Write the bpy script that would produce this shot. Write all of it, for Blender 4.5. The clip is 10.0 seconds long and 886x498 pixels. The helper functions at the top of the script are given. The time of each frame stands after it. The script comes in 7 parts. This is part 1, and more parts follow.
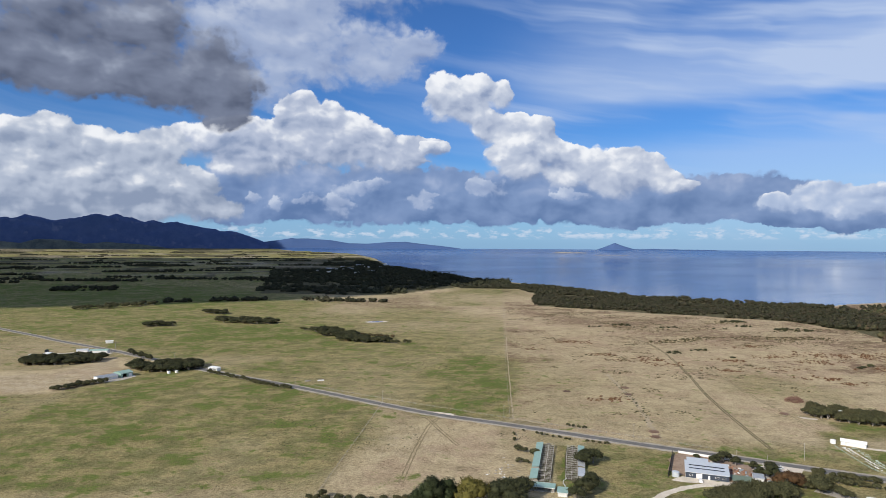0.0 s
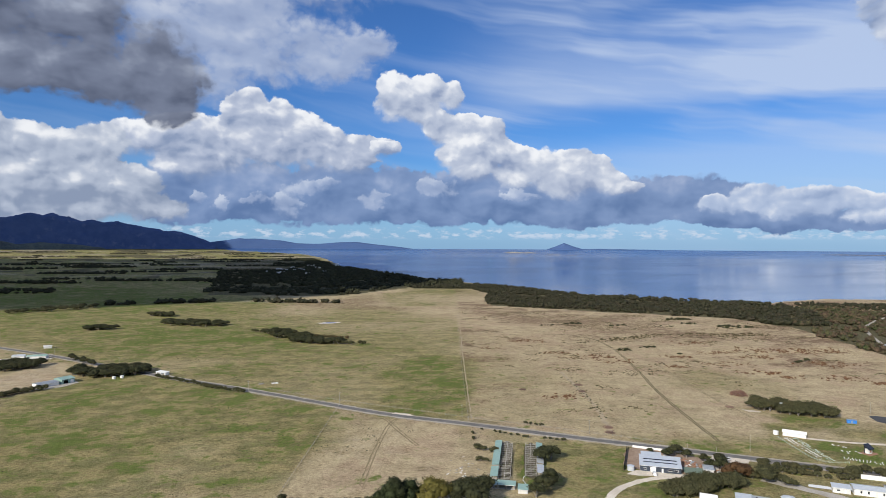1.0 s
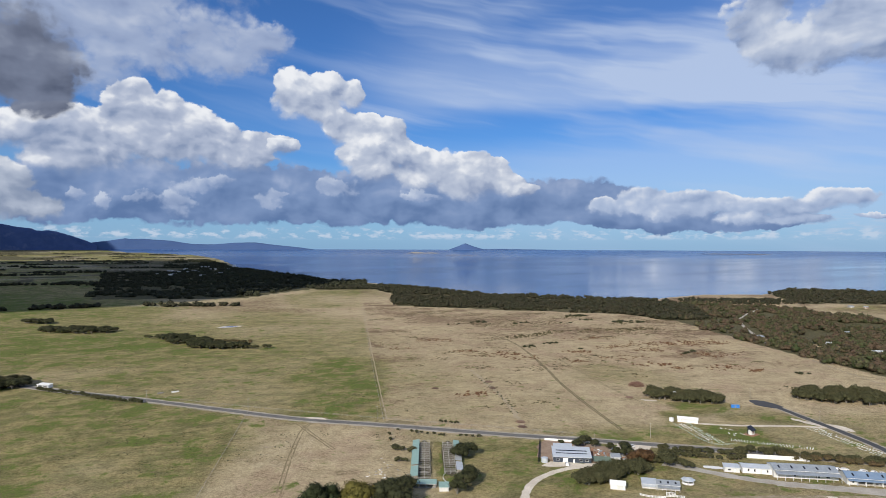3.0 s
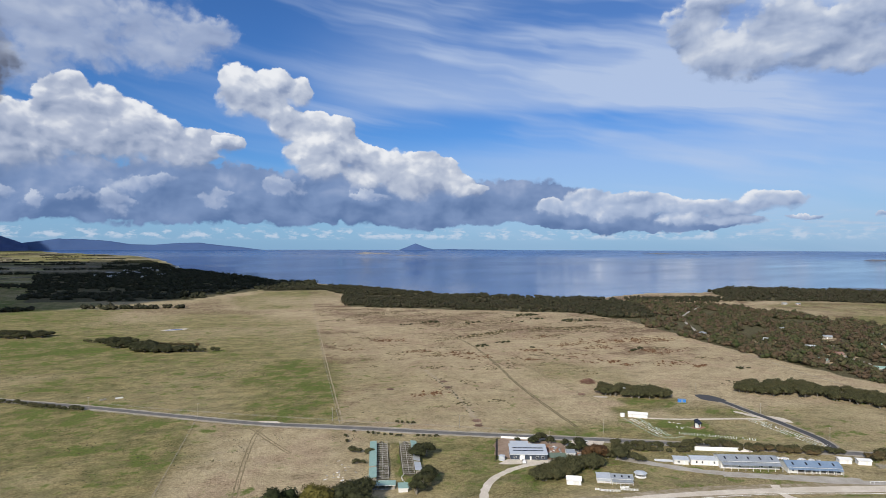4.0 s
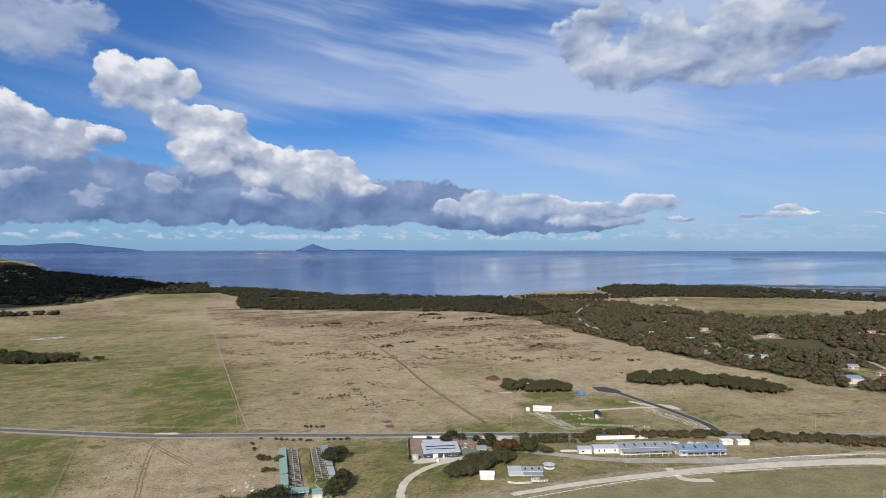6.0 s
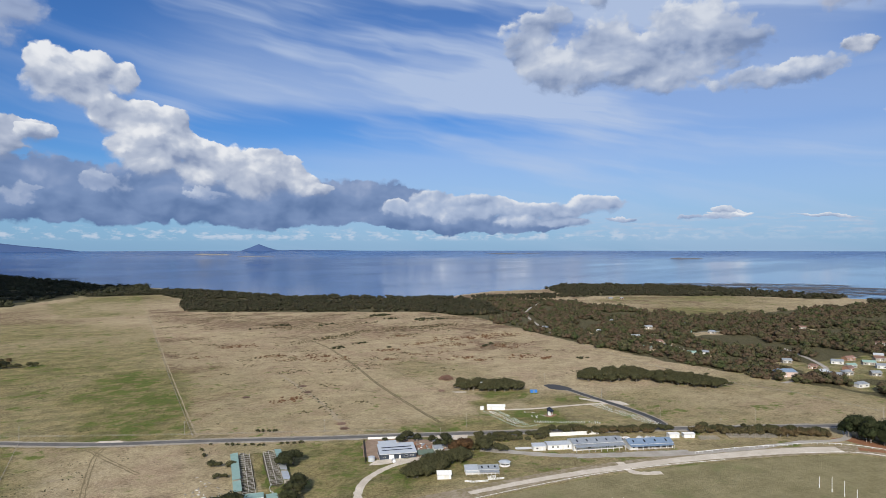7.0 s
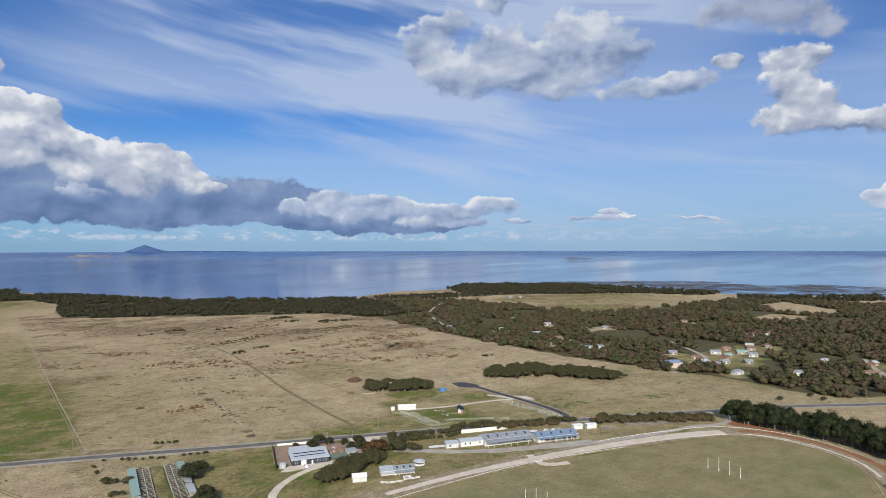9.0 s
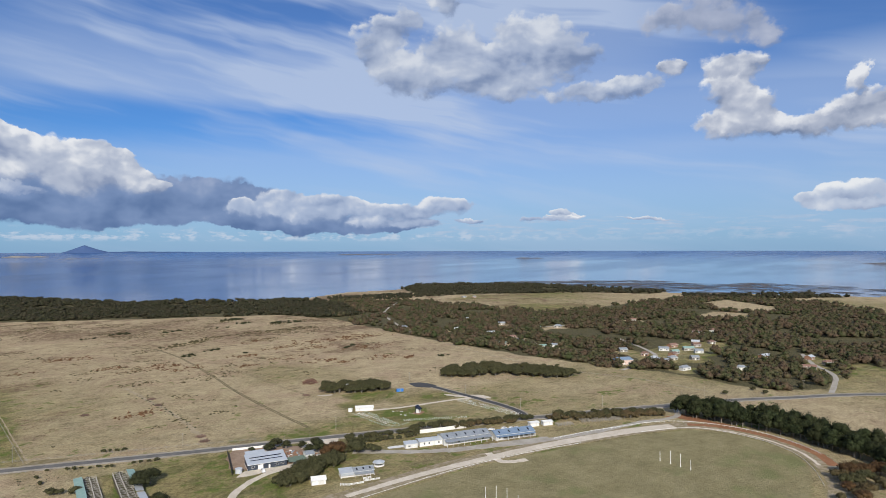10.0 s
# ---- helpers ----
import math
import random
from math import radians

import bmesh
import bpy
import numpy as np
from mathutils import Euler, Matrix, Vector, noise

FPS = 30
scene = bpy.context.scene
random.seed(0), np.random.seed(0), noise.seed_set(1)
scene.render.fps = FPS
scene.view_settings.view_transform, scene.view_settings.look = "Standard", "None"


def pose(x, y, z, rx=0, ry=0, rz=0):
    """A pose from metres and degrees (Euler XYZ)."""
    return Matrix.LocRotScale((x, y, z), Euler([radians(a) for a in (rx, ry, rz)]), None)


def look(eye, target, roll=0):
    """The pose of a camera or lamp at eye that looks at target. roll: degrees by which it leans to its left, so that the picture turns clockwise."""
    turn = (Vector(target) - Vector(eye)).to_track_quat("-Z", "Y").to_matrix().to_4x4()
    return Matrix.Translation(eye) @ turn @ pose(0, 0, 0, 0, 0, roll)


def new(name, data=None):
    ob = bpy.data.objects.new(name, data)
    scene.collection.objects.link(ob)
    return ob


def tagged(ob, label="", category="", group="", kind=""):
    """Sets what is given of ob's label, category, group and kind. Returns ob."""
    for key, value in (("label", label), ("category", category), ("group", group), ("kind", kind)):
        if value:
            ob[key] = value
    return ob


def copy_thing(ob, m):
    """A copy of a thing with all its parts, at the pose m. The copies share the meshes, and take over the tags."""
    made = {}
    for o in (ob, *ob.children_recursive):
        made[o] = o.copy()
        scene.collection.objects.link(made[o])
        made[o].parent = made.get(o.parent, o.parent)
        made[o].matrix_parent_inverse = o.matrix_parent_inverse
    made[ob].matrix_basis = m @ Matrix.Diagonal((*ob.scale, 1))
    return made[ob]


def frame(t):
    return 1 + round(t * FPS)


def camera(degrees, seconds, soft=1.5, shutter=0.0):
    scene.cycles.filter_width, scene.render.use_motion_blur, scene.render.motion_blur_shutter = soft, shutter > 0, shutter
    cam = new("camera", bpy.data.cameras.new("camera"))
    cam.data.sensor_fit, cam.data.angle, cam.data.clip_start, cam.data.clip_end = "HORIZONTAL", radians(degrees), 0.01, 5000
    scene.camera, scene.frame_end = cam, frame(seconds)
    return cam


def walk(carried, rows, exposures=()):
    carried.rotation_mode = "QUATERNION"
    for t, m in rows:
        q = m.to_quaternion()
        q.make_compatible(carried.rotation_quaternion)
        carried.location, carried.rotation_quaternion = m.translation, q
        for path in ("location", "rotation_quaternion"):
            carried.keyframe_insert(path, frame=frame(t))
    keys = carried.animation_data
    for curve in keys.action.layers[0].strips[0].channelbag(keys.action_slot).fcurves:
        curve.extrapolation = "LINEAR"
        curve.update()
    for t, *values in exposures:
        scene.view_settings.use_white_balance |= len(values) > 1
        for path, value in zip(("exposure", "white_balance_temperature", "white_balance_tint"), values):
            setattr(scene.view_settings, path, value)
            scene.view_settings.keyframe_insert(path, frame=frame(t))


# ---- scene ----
# The camera: seconds, eye, then pitch, lean and turn in degrees.
cam = camera(71.34, 10.0, soft=0.55)
ROWS = [
    (0.0, 0.00, 0.00, 125.00, -0.382, -0.290, -0.000),
    (0.5, -2.59, 0.05, 124.98, -0.365, -0.268, -2.264),
    (1.0, -5.18, 0.20, 124.97, -0.348, -0.246, -4.526),
    (1.5, -7.73, 0.45, 124.95, -0.331, -0.224, -6.795),
    (2.0, -10.25, 0.81, 124.94, -0.316, -0.203, -9.074),
    (2.5, -12.73, 1.26, 124.93, -0.300, -0.181, -11.367),
    (3.0, -15.14, 1.82, 124.91, -0.286, -0.159, -13.675),
    (3.5, -17.49, 2.46, 124.90, -0.272, -0.137, -16.000),
    (4.0, -19.78, 3.19, 124.89, -0.259, -0.115, -18.342),
    (4.5, -21.99, 4.01, 124.88, -0.246, -0.094, -20.697),
    (5.0, -24.13, 4.90, 124.88, -0.234, -0.072, -23.065),
    (5.5, -26.20, 5.87, 124.87, -0.223, -0.050, -25.441),
    (6.0, -28.19, 6.89, 124.86, -0.212, -0.028, -27.821),
    (6.5, -30.12, 7.97, 124.86, -0.202, -0.006, -30.200),
    (7.0, -31.99, 9.08, 124.86, -0.192, 0.016, -32.571),
    (7.5, -33.80, 10.23, 124.85, -0.184, 0.038, -34.929),
    (8.0, -35.56, 11.40, 124.85, -0.175, 0.060, -37.267),
    (8.5, -37.28, 12.58, 124.85, -0.168, 0.082, -39.575),
    (9.0, -38.99, 13.75, 124.85, -0.161, 0.104, -41.848),
    (9.5, -40.68, 14.91, 124.85, -0.154, 0.126, -44.075),
    (10.0, -42.37, 16.03, 124.86, -0.149, 0.148, -46.249),
]
walk(cam, [(t, pose(x, y, z, 90 + p, r, w)) for t, x, y, z, p, r, w in ROWS],
     exposures=[(0.0, 0.06), (2.5, 0.0), (5.0, -0.06), (10.0, -0.10)])

# ---- light ----
SUN_AZ, SUN_EL = 222.0, 30.0          # degrees clockwise from +y, and above the horizon
sun_dir = Vector((math.sin(radians(SUN_AZ)) * math.cos(radians(SUN_EL)), math.cos(radians(SUN_AZ)) * math.cos(radians(SUN_EL)), math.sin(radians(SUN_EL))))
sun = new("sun", bpy.data.lights.new("sun", "SUN"))
sun.data.energy, sun.data.angle, sun.data.color = 4.8, radians(0.53), (1.0, 0.93, 0.82)
sun.matrix_world = look(sun_dir * 1000, (0, 0, 0))


class Net:
    """Small helper to write node trees as formulas."""

    def __init__(self, tree):
        self.t = tree
        self.t.nodes.clear()

    def node(self, kind):
        return self.t.nodes.new(kind)

    def put(self, sock, v):
        if isinstance(v, bpy.types.NodeSocket):
            self.t.links.new(v, sock)
        elif v is not None:
            sock.default_value = v

    def m(self, op, a, b=None, c=None, clamp=False):
        n = self.node("ShaderNodeMath")
        n.operation, n.use_clamp = op, clamp
        for s, v in zip(n.inputs, (a, b, c)):
            self.put(s, v)
        return n.outputs[0]

    def v(self, op, a, b=None, c=None, out=0):
        n = self.node("ShaderNodeVectorMath")
        n.operation = op
        for s, v in zip(n.inputs, (a, b, c)):
            self.put(s, v)
        return n.outputs[out]

    def noise(self, vec, scale, detail=4.0, rough=0.5, distort=0.0, out="Fac"):
        n = self.node("ShaderNodeTexNoise")
        self.put(n.inputs["Vector"], vec)
        self.put(n.inputs["Scale"], scale)
        n.inputs["Detail"].default_value, n.inputs["Roughness"].default_value, n.inputs["Distortion"].default_value = detail, rough, distort
        return n.outputs[out]

    def ramp(self, f, lo, hi, a=0.0, b=1.0, smooth=True):
        n = self.node("ShaderNodeMapRange")
        n.interpolation_type, n.clamp = "SMOOTHSTEP" if smooth else "LINEAR", not smooth
        for s, v in zip(n.inputs, (f, lo, hi, a, b)):
            self.put(s, v)
        return n.outputs[0]

    def mix(self, f, a, b, blend="MIX"):
        n = self.node("ShaderNodeMix")
        n.data_type, n.blend_type = "RGBA", blend
        self.put(n.inputs[0], f)
        for s, v in ((n.inputs[6], a), (n.inputs[7], b)):
            self.put(s, (*v, 1.0) if isinstance(v, tuple) and len(v) == 3 else v)
        return n.outputs[2]


# ---- sky: clear sky with cumulus, a low cloud deck and cirrus ----
# Each cloud is a heap of puffs: bearing in degrees, tangent of the elevation in thousandths, and the two half widths in the same units.
BANK_WEST = [(-37.7, 126, 2.8, 53), (-35, 145, 2.58, 37), (-32.4, 152, 2.64, 36), (-29.7, 140, 2.51, 33), (-34.3, 101, 3.5, 46), (-30.9, 96, 3.77, 53), (-27.2, 128, 2.63, 35),
             (-24.6, 143, 3.07, 35), (-26.1, 94, 4.65, 50), (-21.9, 84, 2.64, 41), (-33.5, 58, 4.22, 43), (-28.9, 57, 4.66, 41), (-37.4, 65, 3.64, 53), (-24.8, 60, 3.96, 34),
             (-33.5, 39, 5.34, 24), (-27.7, 40, 6.02, 22), (-21.7, 53, 4.42, 29)]
BANK_MID = [(-21.7, 155, 3.65, 35), (-18, 160, 4.52, 45), (-13.2, 205, 2.18, 43), (-10.6, 198, 2.1, 40), (-8.4, 179, 2.76, 42), (-6.2, 158, 2.4, 38), (-13.6, 153, 4.84, 50),
            (-9.6, 143, 4.85, 46), (-3.2, 155, 2.17, 27), (-1, 155, 1.92, 25), (-4.4, 131, 3.82, 29), (-17, 121, 4.68, 36)]
TOWER = [(-0.1, 247, 2.05, 40), (3, 250, 2.11, 37), (1.2, 221, 3.84, 34), (5.2, 239, 1.65, 33), (3.5, 203, 2.68, 22), (6.2, 193, 2.02, 27), (8.6, 184, 2.25, 33), (5.9, 145, 2.53, 42),
         (8.4, 161, 2.88, 40), (10.4, 142, 2.35, 33), (7.4, 120, 2.64, 29), (13.6, 128, 2.54, 37), (16.1, 124, 2.6, 34), (18.5, 113, 2.19, 32), (20, 96, 1.81, 23), (15.7, 97, 3.56, 28),
         (21.5, 87, 1.55, 14), (11.2, 109, 2.83, 28), (-0.7, 157, 1.92, 18), (4.5, 184, 2.54, 29), (12.2, 141, 1.83, 26)]
DECK = [(-20.3, 76, 6.19, 52), (-15.6, 83, 7.13, 59), (-9.6, 80, 8.09, 61), (-2.8, 81, 8.3, 58), (3.5, 77, 8.29, 54), (10.2, 74, 7.44, 48), (16.1, 69, 7.09, 47), (22.2, 71, 6.03, 43),
        (26.6, 70, 5.12, 40), (29.8, 59, 4.82, 39), (32.5, 48, 4.1, 34), (29.1, 47, 5.7, 24), (34.3, 40, 6.77, 22), (39.7, 36, 6.46, 17)]
FLAKES = [(-9.6, 63, 1.87, 26), (-2.4, 71, 1.53, 17), (-1.5, 84, 1.15, 11), (4.5, 88, 2.29, 19), (3.2, 98, 1.28, 16), (-15.3, 63, 1.31, 13), (-17.6, 77, 1.05, 13), (-12.3, 71, 1.59, 13),
          (-7.5, 94, 3.15, 16), (11.2, 80, 2.46, 11)]
EAST = [(28.9, 59, 2.66, 18), (32, 73, 2.87, 22), (35.3, 72, 3.18, 20), (38.5, 62, 2.62, 24), (41.6, 56, 2.76, 19), (43.5, 52, 2.25, 25), (45.8, 65, 2.07, 23), (47.6, 67, 1.59, 20),
        (43.7, 35, 2.8, 11), (39.6, 39, 2.94, 14), (34.3, 53, 4.31, 22), (48.8, 44, 1.77, 5), (54.5, 43, 1.12, 5), (57.4, 52, 1.48, 8), (56.3, 44, 1.34, 6)]
HIGH = [(40.2, 330, 2.91, 47), (42, 356, 2.16, 38), (42.3, 289, 3.69, 51), (47.1, 324, 3.58, 51), (45.1, 278, 3.71, 49), (49.7, 289, 4.46, 51), (53.4, 334, 3.65, 47), (56, 339, 3.23, 35),
        (57.4, 304, 4.19, 46), (53.9, 278, 4.4, 40), (59.9, 244, 5.44, 24), (46.1, 394, 2.18, 31), (51.3, 254, 5.08, 29), (63.4, 250, 2.69, 21)]
CAP = [(65.7, 344, 2.5, 25), (68.6, 346, 3.18, 37), (71.5, 333, 3.45, 36), (73.6, 314, 1.82, 26), (71.1, 381, 4.74, 30)]
HOOK = [(66.2, 269, 1.36, 21), (70, 270, 2.15, 25), (72.2, 270, 1.97, 28), (71.1, 238, 2.74, 34), (72.4, 204, 2.99, 38), (70.5, 180, 2.02, 31), (73.6, 176, 3.53, 28), (76.5, 174, 3.35, 25),
        (79.1, 189, 2.17, 26), (80.3, 226, 0.88, 31), (81.4, 193, 1.71, 27), (81.6, 173, 2.13, 20), (79.5, 170, 3.13, 17), (84.3, 179, 2.78, 32)]
SPECK = [(77.3, 64, 1.6, 14), (78.8, 71, 1.73, 19), (80.7, 73, 1.74, 18), (79.4, 57, 3.41, 9), (83, 65, 2.05, 20), (57.4, 49, 2.22, 5), (63.8, 44, 2.91, 4), (56.9, 56, 1.24, 7)]
GLOOM = [(-35, 253, 5.59, 60), (-31.3, 252, 6.07, 63), (-26.9, 246, 6.11, 62), (-22.6, 248, 6, 68), (-19.6, 219, 3.52, 51), (-28.5, 317, 5.93, 59), (-24.6, 328, 3.49, 61),
         (-33.5, 316, 4.89, 65), (-38.7, 260, 4.68, 78), (-18.7, 203, 2.87, 40), (-18.2, 247, 3.58, 47), (-20.1, 287, 3.95, 52), (-30.1, 383, 10.53, 58)]
VEIL = [(-20.8, 320, 4.48, 84), (-17, 297, 5.56, 70), (-11.6, 326, 7.37, 77), (-5.4, 317, 5.71, 60), (-2.3, 325, 3.19, 40), (-15.1, 373, 7.76, 60), (-4.9, 277, 5.08, 33),
        (-16, 236, 4.14, 43), (-8.5, 411, 11.27, 55), (-11.6, 272, 5.53, 39)]

world = bpy.data.worlds.new("sky")
scene.world = world
world.use_nodes = True
W = Net(world.node_tree)
tex = W.node("ShaderNodeTexCoord")
direction = W.v("NORMALIZE", tex.outputs["Generated"])
sep = W.node("ShaderNodeSeparateXYZ")
W.put(sep.inputs[0], direction)
dx, dy, dz = sep.outputs
az = W.m("ARCTAN2", dx, dy)
flat = W.m("SQRT", W.m("ADD", W.m("MULTIPLY", dx, dx), W.m("MULTIPLY", dy, dy)))
el = W.m("DIVIDE", dz, W.m("MAXIMUM", flat, 0.02))
comb = W.node("ShaderNodeCombineXYZ")
W.put(comb.inputs[0], az)
W.put(comb.inputs[1], el)
p0 = comb.outputs[0]
HALF = (0.5, 0.5, 0.5)
# large and small swirls bend all outlines
swirl = W.v("SUBTRACT", W.noise(p0, 9.0, 2.0, 0.5, out="Color"), HALF)
curl = W.v("SUBTRACT", W.noise(p0, 34.0, 4.0, 0.6, out="Color"), HALF)
warp = W.v("MULTIPLY_ADD", curl, (0.026, 0.020, 0.0), W.v("MULTIPLY_ADD", swirl, (0.040, 0.026, 0.0), p0))
warp_soft = W.v("MULTIPLY_ADD", swirl, (0.07, 0.035, 0.0), W.v("MULTIPLY_ADD", curl, (0.022, 0.014, 0.0), p0))
warp_rag = W.v("MULTIPLY_ADD", swirl, (0.05, 0.035, 0.0), W.v("MULTIPLY_ADD", curl, (0.050, 0.038, 0.0), p0))
drawn = W.v("MULTIPLY_ADD", swirl, (0.06, 0.04, 0.0), p0)


def billow(vec, scale, detail=3.0):
    """Rounded puffs with creases between them, 0 to 1."""
    n = W.node("ShaderNodeTexVoronoi")
    n.feature, n.voronoi_dimensions, n.normalize = "SMOOTH_F1", "2D", True
    W.put(n.inputs["Vector"], vec)
    n.inputs["Scale"].default_value, n.inputs["Detail"].default_value, n.inputs["Roughness"].default_value = scale, detail, 0.5
    n.inputs["Smoothness"].default_value = 0.6
    return W.m("SUBTRACT", 1.0, n.outputs["Distance"])


TO_SUN = (-0.007, 0.011, 0.0)
grown = W.v("MULTIPLY", warp, (1.0, 1.25, 1.0))
b0, b1 = billow(grown, 25.0, 2.0), billow(W.v("ADD", grown, TO_SUN), 25.0, 2.0)
stretched = W.v("MULTIPLY", drawn, (1.0, 1.6, 1.0))
broad = W.noise(stretched, 12.0, 3.5, 0.5)
broad1 = W.noise(W.v("ADD", stretched, (-0.014, 0.030, 0.0)), 12.0, 3.5, 0.5)
fine = W.noise(p0, 60.0, 5.0, 0.62)
b2 = billow(grown, 62.0, 1.0)
lump = W.m("ADD", W.m("SUBTRACT", b0, b1), W.m("MULTIPLY", W.m("SUBTRACT", b2, 0.62), 0.10))
roll = W.m("SUBTRACT", broad, broad1)
edge = W.m("ADD", W.m("MULTIPLY", W.m("SUBTRACT", b0, 0.62), 2.4), W.m("ADD", W.m("MULTIPLY", W.m("SUBTRACT", b2, 0.62), 1.6), W.m("MULTIPLY", W.m("SUBTRACT", fine, 0.5), 0.6)))

sky = W.node("ShaderNodeTexSky")
sky.sky_type, sky.sun_disc, sky.sun_elevation, sky.sun_rotation = "NISHITA", False, radians(SUN_EL), radians(SUN_AZ)
sky.altitude, sky.air_density, sky.dust_density, sky.ozone_density = 120.0, 1.0, 0.6, 2.0
clear = W.mix(1.0, sky.outputs[0], (0.034, 0.064, 0.108), "MULTIPLY")
# haze whitens the lowest sky
clear = W.mix(W.ramp(el, 0.0, 0.16, 0.62, 0.0), clear, (0.29, 0.49, 0.76))

# cirrus: long streaks that fan down to the right, over a thin veil with a clear gap below it
rot = W.node("ShaderNodeVectorRotate")
rot.rotation_type = "Z_AXIS"
W.put(rot.inputs["Vector"], W.v("MULTIPLY_ADD", swirl, (0.10, 0.012, 0.0), p0))
rot.inputs["Angle"].default_value = radians(11)
streak = W.noise(W.v("MULTIPLY", rot.outputs[0], (1.5, 16.0, 1.0)), 1.0, 4.0, 0.52, 0.3)
wide = W.noise(W.v("MULTIPLY", rot.outputs[0], (1.7, 6.0, 1.0)), 1.3, 3.0, 0.5)
hair = W.noise(W.v("MULTIPLY", rot.outputs[0], (7.0, 48.0, 1.0)), 1.0, 3.0, 0.55, 0.3)
thin = W.m("ADD", W.m("MULTIPLY", streak, 0.72), W.m("ADD", W.m("MULTIPLY", wide, 0.42), W.m("MULTIPLY", hair, 0.10)))
rim = W.m("ADD", el, W.m("MULTIPLY", W.m("SUBTRACT", streak, 0.5), 0.10))
veil = W.m("MULTIPLY", W.ramp(rim, 0.190, 0.232), W.ramp(rim, 0.23, 0.36, 1.0, 0.12))
veil = W.m("MAXIMUM", veil, W.m("MULTIPLY", W.ramp(rim, 0.11, 0.19), W.ramp(az, radians(30), radians(52), 0.0, 0.8)))
veil = W.m("MULTIPLY", veil, W.ramp(az, radians(2), radians(16), 0.0, 0.62))
low_veil = W.m("MULTIPLY", W.ramp(rim, 0.175, 0.13), W.m("MULTIPLY", W.ramp(el, 0.0, 0.10, 0.25, 1.0), W.ramp(az, radians(6), radians(26), 0.0, 0.48)))
c_amt = W.m("MULTIPLY", W.ramp(thin, 0.55, 0.76), W.ramp(el, 0.06, 0.22, 0.25, 1.0))
c_amt = W.m("MULTIPLY", c_amt, W.ramp(az, radians(-2), radians(22), 0.25, 0.85))
c_amt = W.m("MINIMUM", W.m("ADD", W.m("ADD", c_amt, low_veil), veil), 1.0)
c_amt = W.m("MULTIPLY", c_amt, W.m("MAXIMUM", W.ramp(az, radians(60), radians(78), 1.0, 0.12), W.ramp(el, 0.22, 0.32, 1.0, 0.0)))
col = W.mix(W.m("MULTIPLY", c_amt, 0.82), clear, (0.52, 0.62, 0.81))
# small far cumuli under the deck
low = W.m("MULTIPLY", W.ramp(el, 0.008, 0.016), W.ramp(el, 0.020, 0.034, 1.0, 0.0))
low = W.m("MULTIPLY", low, W.ramp(W.m("ADD", W.noise(W.v("MULTIPLY", p0, (1.0, 2.4, 1.0)), 42.0, 4.0, 0.6), W.m("MULTIPLY", el, -4.0)), 0.40, 0.56, 0.0, 0.7))
low = W.m("MULTIPLY", low, W.ramp(az, radians(42), radians(62), 1.0, 0.3))
col = W.mix(low, col, (0.62, 0.69, 0.81))
# thin broken bars of cloud low over the open sea
bars = W.noise(W.v("MULTIPLY", p0, (1.0, 6.0, 1.0)), 22.0, 4.0, 0.6)
bars = W.m("MULTIPLY", W.ramp(bars, 0.48, 0.66, 0.0, 0.55), W.m("MULTIPLY", W.ramp(el, 0.010, 0.022), W.ramp(el, 0.038, 0.056, 1.0, 0.0)))
bars = W.m("MULTIPLY", bars, W.ramp(az, radians(36), radians(48)))
col = W.mix(bars, col, W.mix(fine, (0.34, 0.43, 0.62), (0.66, 0.73, 0.84)))


